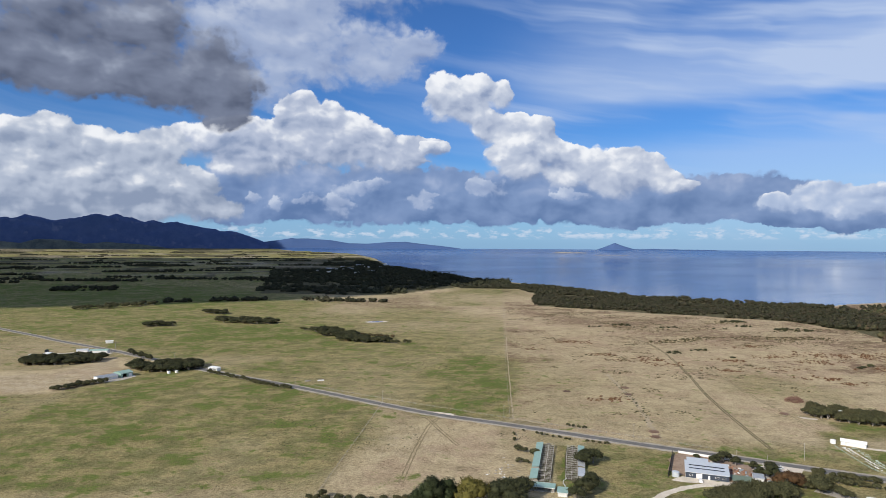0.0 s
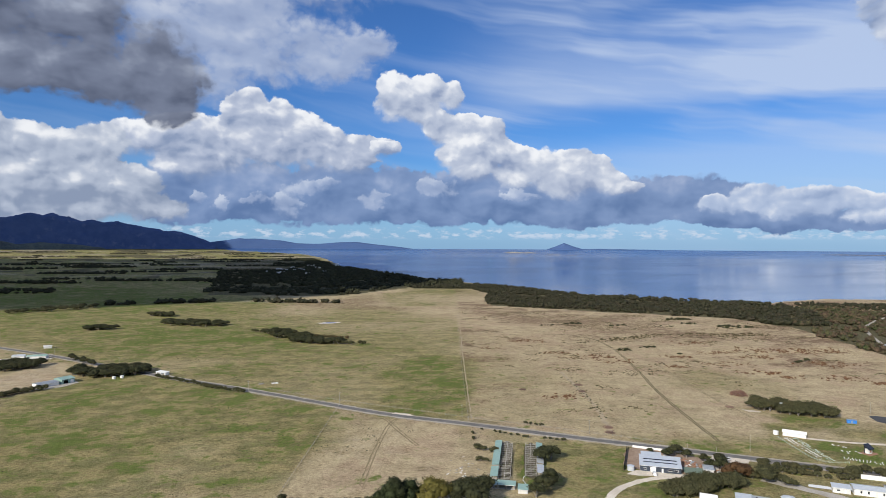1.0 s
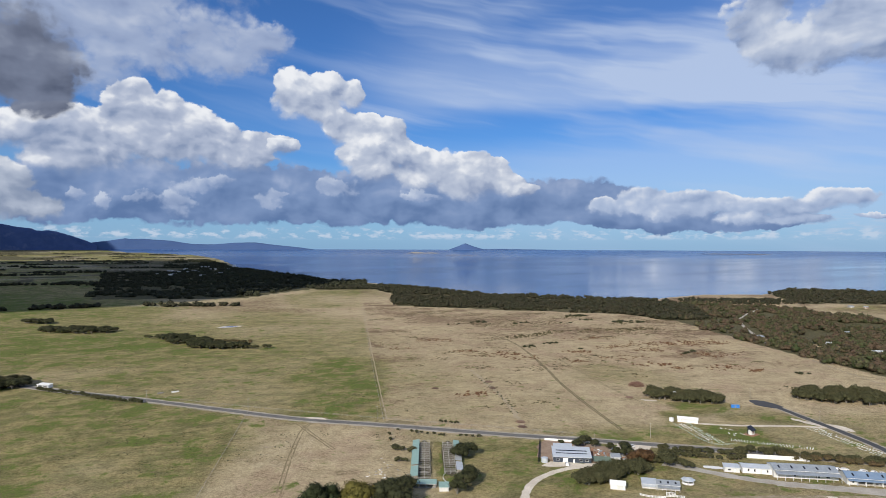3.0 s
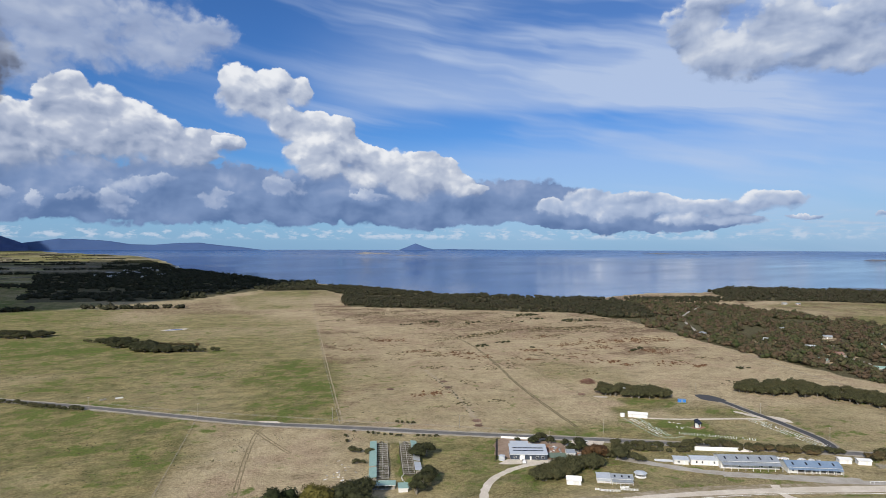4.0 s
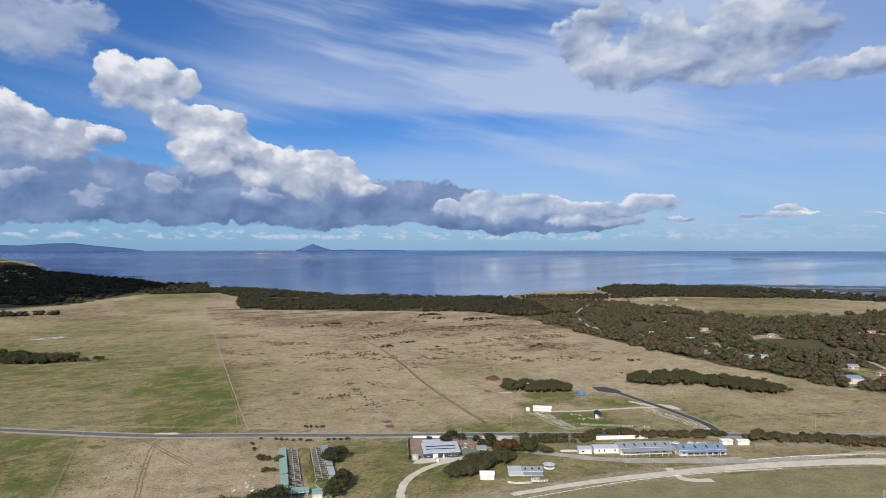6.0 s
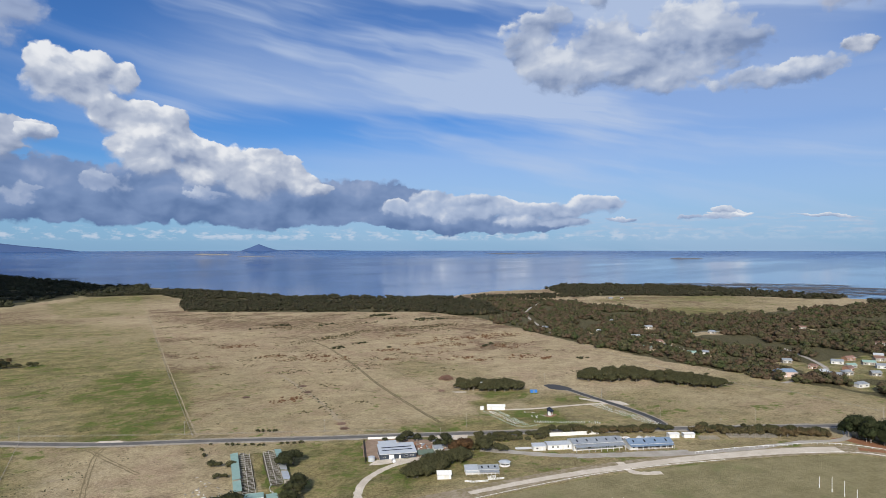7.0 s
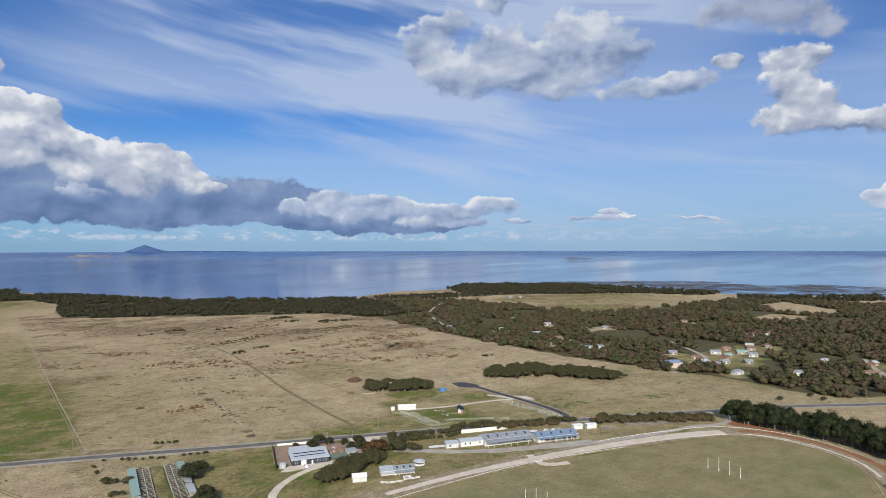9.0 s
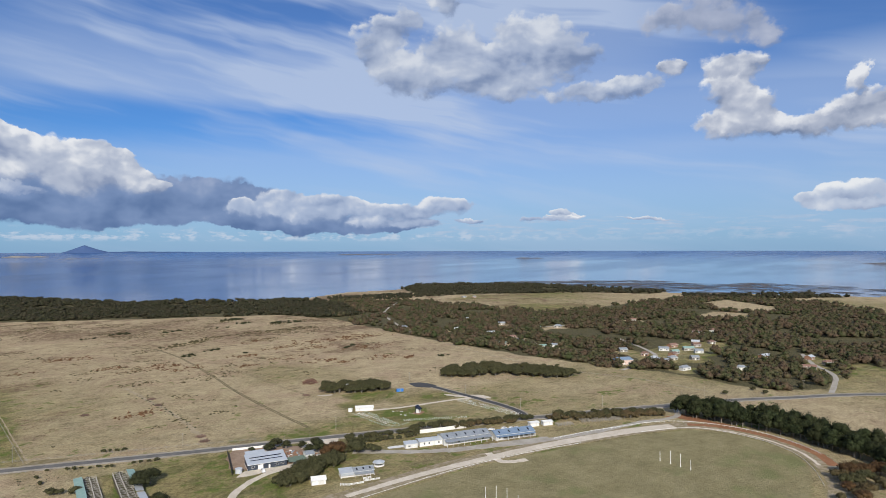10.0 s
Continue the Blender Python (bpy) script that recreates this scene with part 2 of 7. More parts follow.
def cloud(col, puffs, lit, mid, shade, space=None, soft=0.10, under=0.5, rag=0.30, grain=1.6, swell=1.5, sun=0.55, lift=0.5, full=1.0, sag=0.0):
    """Lays a heap of puffs over the sky. soft, under: width of the rim at the top and below; rag: how broken the rim is; grain, swell: small and large relief; sun: how strongly the puffs are modelled; lift: their mean lightness."""
    space = space or warp
    heap = None
    for a, e, ra, re in puffs:
        ra, e, re = radians(ra), e / 1000, re / 1000
        d = W.v("MULTIPLY_ADD", space, (1 / ra, 1 / re, 0.0), (-radians(a) / ra, -e / re, 1.0))
        w = W.m("MAXIMUM", W.m("SUBTRACT", 2.0, W.v("DOT_PRODUCT", d, d, out=1)), 0.0)
        w = W.m("MULTIPLY", w, w)
        k = W.node("ShaderNodeVectorMath")
        k.operation = "SCALE"
        W.put(k.inputs[0], d)
        W.put(k.inputs["Scale"], w)
        heap = W.v("ADD", k.outputs[0], heap) if heap is not None else k.outputs[0]
    s = W.node("ShaderNodeSeparateXYZ")
    W.put(s.inputs[0], heap)
    thick = s.outputs[2]
    inv = W.m("DIVIDE", 1.0, W.m("MAXIMUM", thick, 0.02))
    nx, ny = W.m("MULTIPLY", s.outputs[0], inv), W.m("MULTIPLY", s.outputs[1], inv)
    face = W.m("ADD", W.m("MULTIPLY", nx, -0.35), ny)
    width = W.ramp(ny, -0.5, 0.15, under, soft)
    there = W.m("MINIMUM", W.m("MULTIPLY", thick, 4.0), 1.0)
    field = W.m("MULTIPLY_ADD", W.m("ADD", W.m("MULTIPLY", edge, rag), W.m("MULTIPLY", W.m("SUBTRACT", broad, 0.5), rag * 1.4)), there, thick)
    cov = W.ramp(field, 0.07, W.m("ADD", width, 0.07), 0.0, full)
    light = W.m("ADD", W.m("MULTIPLY_ADD", face, sun, lift), W.m("ADD", W.m("MULTIPLY", lump, grain), W.m("MULTIPLY", roll, swell)))
    light = W.m("ADD", light, W.m("MULTIPLY", W.m("SUBTRACT", broad, 0.5), 0.5))
    # the lowest part of a heap lies in its own shade
    if sag:
        light = W.m("SUBTRACT", light, W.m("MULTIPLY", W.ramp(el, sag - 0.06, sag, 1.0, 0.0), 0.22))
    c = W.mix(W.ramp(light, -0.05, 0.55), shade, mid)
    c = W.mix(W.ramp(light, 0.45, 1.0), c, lit)
    return W.mix(cov, col, c)


WHITE_TOP = (0.85, 0.87, 0.91)
col = cloud(col, VEIL, (0.62, 0.67, 0.77), (0.40, 0.47, 0.63), (0.28, 0.34, 0.50), warp_rag, 1.2, 1.5, 0.5, 0.25, 1.2, 0.3, 0.50, 0.78)
col = cloud(col, HIGH, (0.72, 0.76, 0.83), (0.43, 0.50, 0.65), (0.19, 0.26, 0.43), warp_rag, 0.8, 1.1, 0.7, 0.5, 1.4, 0.5, 0.46, 0.90)
col = cloud(col, CAP, (0.66, 0.69, 0.78), (0.41, 0.46, 0.60), (0.23, 0.29, 0.44), warp_rag, 0.9, 1.2, 0.6, 0.3, 1.1, 0.5, 0.46, 0.90)
col = cloud(col, DECK, (0.36, 0.44, 0.63), (0.20, 0.29, 0.50), (0.11, 0.185, 0.37), warp, 0.4, 0.25, 0.6, 0.4, 1.3, 0.30, 0.42, 0.97)
col = cloud(col, EAST, (0.80, 0.83, 0.89), (0.42, 0.51, 0.69), (0.21, 0.30, 0.50), warp, 0.3, 1.0, 0.45, 0.9, 1.0, 0.42, 0.46)
col = cloud(col, BANK_MID, WHITE_TOP, (0.44, 0.50, 0.64), (0.22, 0.29, 0.45), warp, 0.16, 1.2, 0.42, 1.0, 1.4, 0.52, 0.42, 1.0, 0.125)
col = cloud(col, BANK_WEST, (0.83, 0.85, 0.89), (0.44, 0.50, 0.62), (0.25, 0.31, 0.44), warp, 0.16, 1.0, 0.42, 1.0, 1.6, 0.38, 0.42, 1.0, 0.125)
col = cloud(col, FLAKES, (0.66, 0.72, 0.83), (0.38, 0.46, 0.64), (0.25, 0.33, 0.52), warp_rag, 0.9, 1.3, 1.1, 0.7, 0.8, 0.35, 0.5, 0.65)
col = cloud(col, TOWER, WHITE_TOP, (0.48, 0.54, 0.67), (0.22, 0.29, 0.46), warp, 0.16, 1.0, 0.38, 1.0, 1.1, 0.55, 0.50)
col = cloud(col, SPECK, (0.84, 0.87, 0.91), (0.50, 0.58, 0.73), (0.27, 0.35, 0.53), warp, 0.25, 0.7, 0.45, 0.9, 0.8, 0.55, 0.54)
col = cloud(col, HOOK, WHITE_TOP, (0.46, 0.51, 0.63), (0.18, 0.24, 0.38), warp_rag, 0.6, 1.1, 0.55, 0.8, 1.0, 0.62, 0.50, 0.97)
col = cloud(col, GLOOM, (0.42, 0.47, 0.58), (0.18, 0.21, 0.295), (0.082, 0.10, 0.155), warp_soft, 1.2, 0.8, 0.6, 0.25, 1.0, 0.30, 0.40, 0.98)
# the rest of the sky, out of view, is broken cloud of the same kind
rest = W.ramp(W.m("ABSOLUTE", W.m("SUBTRACT", az, radians(23))), radians(70), radians(95))
rest = W.m("MAXIMUM", rest, W.ramp(el, 0.44, 0.62))
body = W.ramp(W.noise(direction, 2.6, 5.0, 0.6), 0.46, 0.60)
col = W.mix(W.m("MULTIPLY", rest, body), col, W.mix(fine, (0.32, 0.36, 0.45), (0.80, 0.82, 0.86)))
bg = W.node("ShaderNodeBackground")
W.put(bg.inputs["Color"], col)
bg.inputs["Strength"].default_value = 1.0
W.t.links.new(bg.outputs[0], W.node("ShaderNodeOutputWorld").inputs[0])

# ---- materials ----
def material(name, rough=0.8, metal=0.0, spec=0.3):
    """A new material: its net, its main shader node and itself."""
    mat = bpy.data.materials.new(name)
    mat.use_nodes = True
    n = Net(mat.node_tree)
    sh = n.node("ShaderNodeBsdfPrincipled")
    sh.inputs["Roughness"].default_value, sh.inputs["Metallic"].default_value, sh.inputs["Specular IOR Level"].default_value = rough, metal, spec
    n.t.links.new(sh.outputs[0], n.node("ShaderNodeOutputMaterial").inputs[0])
    return n, sh, mat


def where(n):
    """World position, in metres."""
    return n.node("ShaderNodeNewGeometry").outputs["Position"]


def bump(n, sh, height, dist, strength=1.0, level=False):
    b = n.node("ShaderNodeBump")
    if level:
        up = n.node("ShaderNodeCombineXYZ")
        up.inputs[2].default_value = 1.0
        n.put(b.inputs["Normal"], up.outputs[0])
    b.inputs["Distance"].default_value, b.inputs["Strength"].default_value = dist, strength
    n.put(b.inputs["Height"], height)
    n.put(sh.inputs["Normal"], b.outputs[0])


def plain(name, a, b, rough=0.7, metal=0.0, scale=1.2, spread=0.0, spec=0.3, ribs=0.0):
    """A worn surface between two colours, with grain and stains; spread varies it from object to object; ribs: metres between roof ribs."""
    n, sh, mat = material(name, rough, metal, spec)
    pos = where(n)
    f = n.m("ADD", n.m("MULTIPLY", n.noise(pos, scale, 5.0, 0.6), 0.6), n.m("MULTIPLY", n.noise(pos, scale * 7, 3.0, 0.6), 0.4))
    c = n.mix(n.ramp(f, 0.3, 0.7), a, b)
    if spread:
        r = n.node("ShaderNodeObjectInfo").outputs["Random"]
        h = n.node("ShaderNodeHueSaturation")
        n.put(h.inputs["Color"], c)
        n.put(h.inputs["Value"], n.ramp(r, 0.0, 1.0, 1 - spread, 1 + spread, False))
        c = h.outputs[0]
    n.put(sh.inputs["Base Color"], c)
    if ribs:
        t = n.node("ShaderNodeTexCoord")
        w = n.node("ShaderNodeTexWave")
        n.put(w.inputs["Vector"], t.outputs["Object"])
        w.inputs["Scale"].default_value = 0.314 / ribs
        bump(n, sh, n.m("ADD", w.outputs["Fac"], n.m("MULTIPLY", f, 0.4)), 0.03, 0.6)
    else:
        bump(n, sh, f, 0.02, 0.5)
    return mat


def foliage(name, dark, light, tint, amount=0.25, other=None):
    """Leaves: each clump and each plant differs a little; some turn to the tint, others to a second one."""
    n, sh, mat = material(name, 0.75, 0.0, 0.12)
    isl = n.node("ShaderNodeNewGeometry").outputs["Random Per Island"]
    obj = n.node("ShaderNodeObjectInfo").outputs["Random"]
    pos = where(n)
    f = n.m("ADD", n.m("MULTIPLY", isl, 0.38), n.m("MULTIPLY", n.noise(pos, 0.8, 5.0, 0.75), 0.72))
    c = n.mix(n.ramp(f, 0.15, 0.95), dark, light)
    g = n.m("ADD", n.m("MULTIPLY", n.noise(pos, 0.06, 4.0, 0.65), 0.85), n.m("MULTIPLY", obj, 0.15))
    c = n.mix(n.ramp(g, 0.46 if not other else 0.39, 0.66 if not other else 0.56, 0.0, amount), c, tint)
    if other:
        far = n.noise(n.v("ADD", pos, (700.0, 300.0, 0.0)), 0.045, 5.0, 0.7)
        c = n.mix(n.ramp(far, 0.51, 0.62, 0.0, 0.75), c, other)
    n.put(sh.inputs["Base Color"], c)
    return mat


GUM = foliage("olive foliage", (0.015, 0.018, 0.009), (0.058, 0.062, 0.028), (0.066, 0.056, 0.028), 0.4)
TOWN = foliage("mixed bushland foliage", (0.017, 0.020, 0.011), (0.105, 0.108, 0.050), (0.102, 0.068, 0.047), 0.85, (0.044, 0.062, 0.022))
COASTAL = foliage("dark coastal foliage", (0.012, 0.014, 0.008), (0.058, 0.060, 0.032), (0.062, 0.050, 0.034), 0.6)
TEATREE = foliage("teatree foliage", (0.028, 0.030, 0.014), (0.094, 0.093, 0.045), (0.085, 0.075, 0.036), 0.5)
PINE = foliage("pine foliage", (0.008, 0.013, 0.006), (0.042, 0.054, 0.022), (0.046, 0.046, 0.022), 0.4)
GOLD = foliage("golden foliage", (0.050, 0.047, 0.013), (0.150, 0.130, 0.034), (0.12, 0.09, 0.03), 0.3)
RUST = foliage("rusty foliage", (0.042, 0.026, 0.014), (0.120, 0.068, 0.032), (0.09, 0.06, 0.03), 0.3)
HEATH = foliage("heath", (0.050, 0.045, 0.022), (0.120, 0.100, 0.050), (0.13, 0.085, 0.045), 0.6)
BRACKEN = foliage("rust-brown bracken", (0.070, 0.036, 0.020), (0.215, 0.115, 0.062), (0.150, 0.100, 0.055), 0.5)
BARK = plain("grey bark", (0.16, 0.14, 0.12), (0.32, 0.29, 0.25), 0.9)
TIMBER = plain("weathered timber", (0.22, 0.20, 0.17), (0.38, 0.35, 0.30), 0.85, spread=0.15)
WHITE = plain("white paint", (0.70, 0.70, 0.68), (0.82, 0.82, 0.80), 0.6)
CREAM = plain("cream board", (0.58, 0.58, 0.56), (0.70, 0.70, 0.67), 0.65)
NAVY = plain("dark blue steel cladding", (0.035, 0.045, 0.065), (0.055, 0.068, 0.09), 0.5, ribs=0.8)
ROOF_PALE = plain("pale zinc roofing", (0.50, 0.54, 0.57), (0.62, 0.65, 0.68), 0.4, 0.25, 0.5, ribs=0.8)
ROOF_GREY = plain("grey zinc roofing", (0.27, 0.30, 0.33), (0.40, 0.43, 0.46), 0.42, 0.3, 0.4, ribs=0.8)
ROOF_BLUE = plain("blue-grey roofing", (0.17, 0.25, 0.36), (0.25, 0.33, 0.44), 0.4, 0.2, 0.4, ribs=0.8)
ROOF_GREEN = plain("pale green roofing", (0.23, 0.36, 0.32), (0.32, 0.46, 0.41), 0.55, 0.1, 0.5, ribs=0.6)
ROOF_RED = plain("brick-red roofing", (0.19, 0.115, 0.09), (0.27, 0.165, 0.13), 0.7, spread=0.2)
BRICK = plain("red-brown brick", (0.26, 0.14, 0.09), (0.36, 0.21, 0.14), 0.85, scale=3.0)
ORANGE = plain("salmon stucco", (0.58, 0.45, 0.41), (0.66, 0.52, 0.47), 0.8)
DARK = plain("dark panel", (0.012, 0.014, 0.02), (0.03, 0.033, 0.042), 0.25, spec=0.5)
BLACKENED = plain("dark stained timber", (0.03, 0.028, 0.026), (0.06, 0.055, 0.05), 0.8)
BLUE = plain("bright blue paint", (0.03, 0.16, 0.50), (0.05, 0.22, 0.60), 0.5)
GREEN_NET = plain("grey-green shade cloth", (0.12, 0.17, 0.13), (0.18, 0.23, 0.18), 0.85)
CONCRETE = plain("pale concrete", (0.52, 0.49, 0.44), (0.66, 0.63, 0.58), 0.85)
STONE = plain("pale grave stone", (0.55, 0.56, 0.54), (0.74, 0.75, 0.72), 0.7, spread=0.15)
STONE_GREEN = plain("painted green grave kerb", (0.34, 0.45, 0.37), (0.50, 0.60, 0.52), 0.7, spread=0.15)
RUBBISH = plain("dead brushwood", (0.13, 0.085, 0.065), (0.25, 0.17, 0.135), 0.9, spread=0.3)
RUBBER = plain("black rubber", (0.015, 0.015, 0.015), (0.03, 0.03, 0.03), 0.8)
WIRE = plain("dark wire", (0.05, 0.05, 0.05), (0.10, 0.10, 0.10), 0.6)
CARPAINT = plain("white car paint", (0.72, 0.72, 0.72), (0.80, 0.80, 0.80), 0.25, spec=0.5, spread=0.1)
GLASS = plain("window glass", (0.02, 0.025, 0.03), (0.035, 0.04, 0.05), 0.08, spec=0.6)

n, sh, ASPHALT = material("worn asphalt", 0.85)
pos = where(n)
n.put(sh.inputs["Base Color"], n.mix(n.ramp(n.m("ADD", n.m("MULTIPLY", n.noise(pos, 0.15, 4.0, 0.6), 0.6), n.m("MULTIPLY", n.noise(pos, 4.0, 3.0, 0.6), 0.4)), 0.35, 0.7), (0.115, 0.110, 0.102), (0.185, 0.178, 0.168)))
bump(n, sh, n.noise(pos, 6.0, 3.0, 0.6), 0.02)


def dark_asphalt():
    n, sh, mat = material("dark new asphalt", 0.85)
    pos = where(n)
    n.put(sh.inputs["Base Color"], n.mix(n.noise(pos, 0.5, 6.0, 0.7), (0.045, 0.046, 0.050), (0.085, 0.085, 0.088)))
    bump(n, sh, n.noise(pos, 6.0, 3.0, 0.6), 0.02)
    return mat


ASPHALT_DARK = dark_asphalt()


def loose(name, a, b, grass, cover):
    """Loose gravel or earth, with grass growing through."""
    n, sh, mat = material(name, 0.95, 0.0, 0.1)
    pos = where(n)
    f = n.m("ADD", n.m("MULTIPLY", n.noise(pos, 0.12, 5.0, 0.62), 0.6), n.m("MULTIPLY", n.noise(pos, 1.6, 4.0, 0.65), 0.4))
    c = n.mix(n.ramp(f, 0.35, 0.68), a, b)
    fine = n.noise(pos, 2.5, 4.0, 0.75)
    c = n.mix(n.ramp(fine, 0.40, 0.62, 0.35, 0.0), c, (a[0] * 0.6, a[1] * 0.57, a[2] * 0.53))
    c = n.mix(n.ramp(n.m("ADD", n.m("MULTIPLY", n.noise(pos, 0.3, 6.0, 0.75), 0.75), n.m("MULTIPLY", fine, 0.25)), 1.0 - cover - 0.12, 1.0 - cover + 0.04), c, grass)
    n.put(sh.inputs["Base Color"], c)
    bump(n, sh, f, 0.08)
    return mat


GRAVEL = loose("pale limestone gravel", (0.60, 0.53, 0.43), (0.80, 0.73, 0.63), (0.32, 0.27, 0.18), 0.24)
GRAVEL_GREY = loose("grey rolled gravel", (0.37, 0.34, 0.295), (0.54, 0.505, 0.45), (0.25, 0.22, 0.14), 0.30)
SHOULDER = loose("gravel verge", (0.34, 0.30, 0.24), (0.50, 0.46, 0.40), (0.19, 0.175, 0.085), 0.34)
RED_EARTH = loose("red earth", (0.27, 0.130, 0.070), (0.40, 0.205, 0.115), (0.24, 0.16, 0.09), 0.28)
YARD_EARTH = loose("reddish yard earth", (0.27, 0.19, 0.135), (0.43, 0.33, 0.255), (0.20, 0.16, 0.09), 0.35)
DEADWOOD = plain("red-brown dead wood", (0.17, 0.095, 0.068), (0.34, 0.20, 0.15), 0.9, spread=0.2)
PEN_EARTH = loose("trodden dark earth", (0.075, 0.066, 0.045), (0.14, 0.12, 0.085), (0.11, 0.12, 0.05), 0.4)
PALE_TIMBER = plain("pale weathered rails", (0.33, 0.315, 0.29), (0.50, 0.48, 0.45), 0.85, spread=0.15)
TRODDEN = loose("pale trodden dry grass", (0.38, 0.31, 0.21), (0.58, 0.48, 0.34), (0.34, 0.28, 0.17), 0.42)
RUTTED = loose("old sunken wheel tracks", (0.125, 0.108, 0.058), (0.19, 0.16, 0.09), (0.25, 0.205, 0.12), 0.44)
WORN = loose("worn wheel tracks", (0.15, 0.125, 0.07), (0.22, 0.18, 0.11), (0.27, 0.22, 0.13), 0.52)
RACE_EARTH = loose("pale worn racetrack earth", (0.33, 0.27, 0.195), (0.52, 0.445, 0.345), (0.24, 0.20, 0.11), 0.46)
RUT = loose("pale bare earth", (0.30, 0.25, 0.17), (0.40, 0.34, 0.25), (0.20, 0.165, 0.085), 0.50)

# pasture: dry and green grass, heath, woodland floor, sand and tidal mud, blended by the land's own zones
n, sh, PASTURE = material("pasture and heath", 0.95, 0.0, 0.05)
pos = where(n)


def zone(name):
    a = n.node("ShaderNodeAttribute")
    a.attribute_name = name
    return a.outputs["Fac"]


big, mid, small = n.noise(pos, 0.020, 6.0, 0.65), n.noise(pos, 0.13, 6.0, 0.72), n.noise(pos, 0.60, 5.0, 0.75)
tuft = n.noise(pos, 1.7, 4.0, 0.75)
wind = n.noise(n.v("MULTIPLY", pos, (0.056, 0.066, 0.0)), 1.0, 9.0, 0.72)
grain = n.m("ADD", n.m("MULTIPLY", small, 0.5), n.m("MULTIPLY", tuft, 0.5))
mott = n.m("ADD", n.m("MULTIPLY", mid, 0.24), n.m("ADD", n.m("MULTIPLY", wind, 0.24), n.m("MULTIPLY", grain, 0.52)))
m = n.m("ADD", n.m("MULTIPLY", n.ramp(grain, 0.41, 0.59), 0.60), n.m("ADD", n.m("MULTIPLY", n.ramp(mid, 0.38, 0.62), 0.18), n.m("MULTIPLY", n.ramp(wind, 0.40, 0.60), 0.20)))
dry = n.mix(m, (0.216, 0.165, 0.095), (0.685, 0.562, 0.355))
dry = n.mix(n.ramp(big, 0.48, 0.60, 0.0, 0.55), dry, n.mix(m, (0.205, 0.138, 0.088), (0.640, 0.480, 0.330)))
tone = n.noise(n.v("ADD", n.v("MULTIPLY", pos, (0.048, 0.060, 0.0)), (7.0, 31.0, 0.0)), 1.0, 8.0, 0.66)
meadow = n.mix(n.ramp(tone, 0.42, 0.58), n.mix(m, (0.078, 0.074, 0.027), (0.300, 0.275, 0.125)), n.mix(m, (0.130, 0.106, 0.043), (0.490, 0.410, 0.200)))
dry = n.mix(n.ramp(zone("green"), 0.08, 0.45), dry, meadow)
# darker, rougher sward in drifts
drift = n.noise(n.v("ADD", n.v("MULTIPLY", pos, (0.036, 0.046, 0.0)), (40.0, 11.0, 0.0)), 1.0, 9.0, 0.74)
dry = n.mix(n.ramp(drift, 0.52, 0.66, 0.0, 0.5), dry, n.mix(m, (0.085, 0.072, 0.038), (0.300, 0.250, 0.145)))
lush = n.mix(m, (0.044, 0.070, 0.012), (0.195, 0.228, 0.064))
vary = n.m("ADD", n.m("MULTIPLY", big, 0.26), n.m("ADD", n.m("MULTIPLY", wind, 0.40), n.m("ADD", n.m("MULTIPLY", mid, 0.22), n.m("MULTIPLY", small, 0.12))))
c = n.mix(n.ramp(n.m("ADD", zone("green"), n.m("MULTIPLY", n.m("SUBTRACT", vary, 0.5), 9.0)), 0.48, 0.92), dry, lush)
heath = n.mix(n.ramp(grain, 0.38, 0.62), (0.066, 0.041, 0.026), (0.230, 0.145, 0.095))
c = n.mix(n.ramp(n.m("ADD", zone("heath"), n.m("MULTIPLY", n.m("SUBTRACT", n.m("ADD", n.m("MULTIPLY", small, 0.5), n.m("MULTIPLY", mid, 0.5)), 0.5), 6.0)), 0.45, 0.75, 0.0, 0.85), c, heath)
c = n.mix(n.ramp(n.m("ADD", zone("wood"), n.m("MULTIPLY", n.m("SUBTRACT", mid, 0.5), 0.5)), 0.35, 0.65), c, n.mix(n.ramp(grain, 0.38, 0.62), (0.042, 0.042, 0.021), (0.180, 0.158, 0.090)))
pale = n.mix(n.ramp(grain, 0.37, 0.63), (0.24, 0.190, 0.125), (0.62, 0.53, 0.42))
c = n.mix(n.ramp(n.m("ADD", zone("pale"), n.m("MULTIPLY", n.m("SUBTRACT", n.m("ADD", n.m("MULTIPLY", small, 0.5), n.m("MULTIPLY", mid, 0.5)), 0.5), 1.8)), 0.25, 0.85), c, pale)
c = n.mix(n.ramp(n.m("ADD", zone("mud"), n.m("MULTIPLY", n.m("SUBTRACT", mid, 0.5), 0.5)), 0.4, 0.6), c, n.mix(mid, (0.060, 0.052, 0.042), (0.16, 0.135, 0.11)))
# the mown oval is even
mown = n.mix(n.ramp(n.m("ADD", n.m("MULTIPLY", wind, 0.5), n.m("MULTIPLY", grain, 0.5)), 0.36, 0.64), (0.205, 0.180, 0.092), (0.350, 0.305, 0.172))
mown = n.mix(n.ramp(big, 0.50, 0.66, 0.0, 0.7), mown, (0.190, 0.208, 0.085))
c = n.mix(n.ramp(zone("mown"), 0.2, 0.8), c, mown)
n.put(sh.inputs["Base Color"], c)
bump(n, sh, n.m("ADD", n.m("MULTIPLY", mid, 1.0), n.m("ADD", n.m("MULTIPLY", small, 1.4), n.m("MULTIPLY", tuft, 0.6))), 0.55, 0.9)

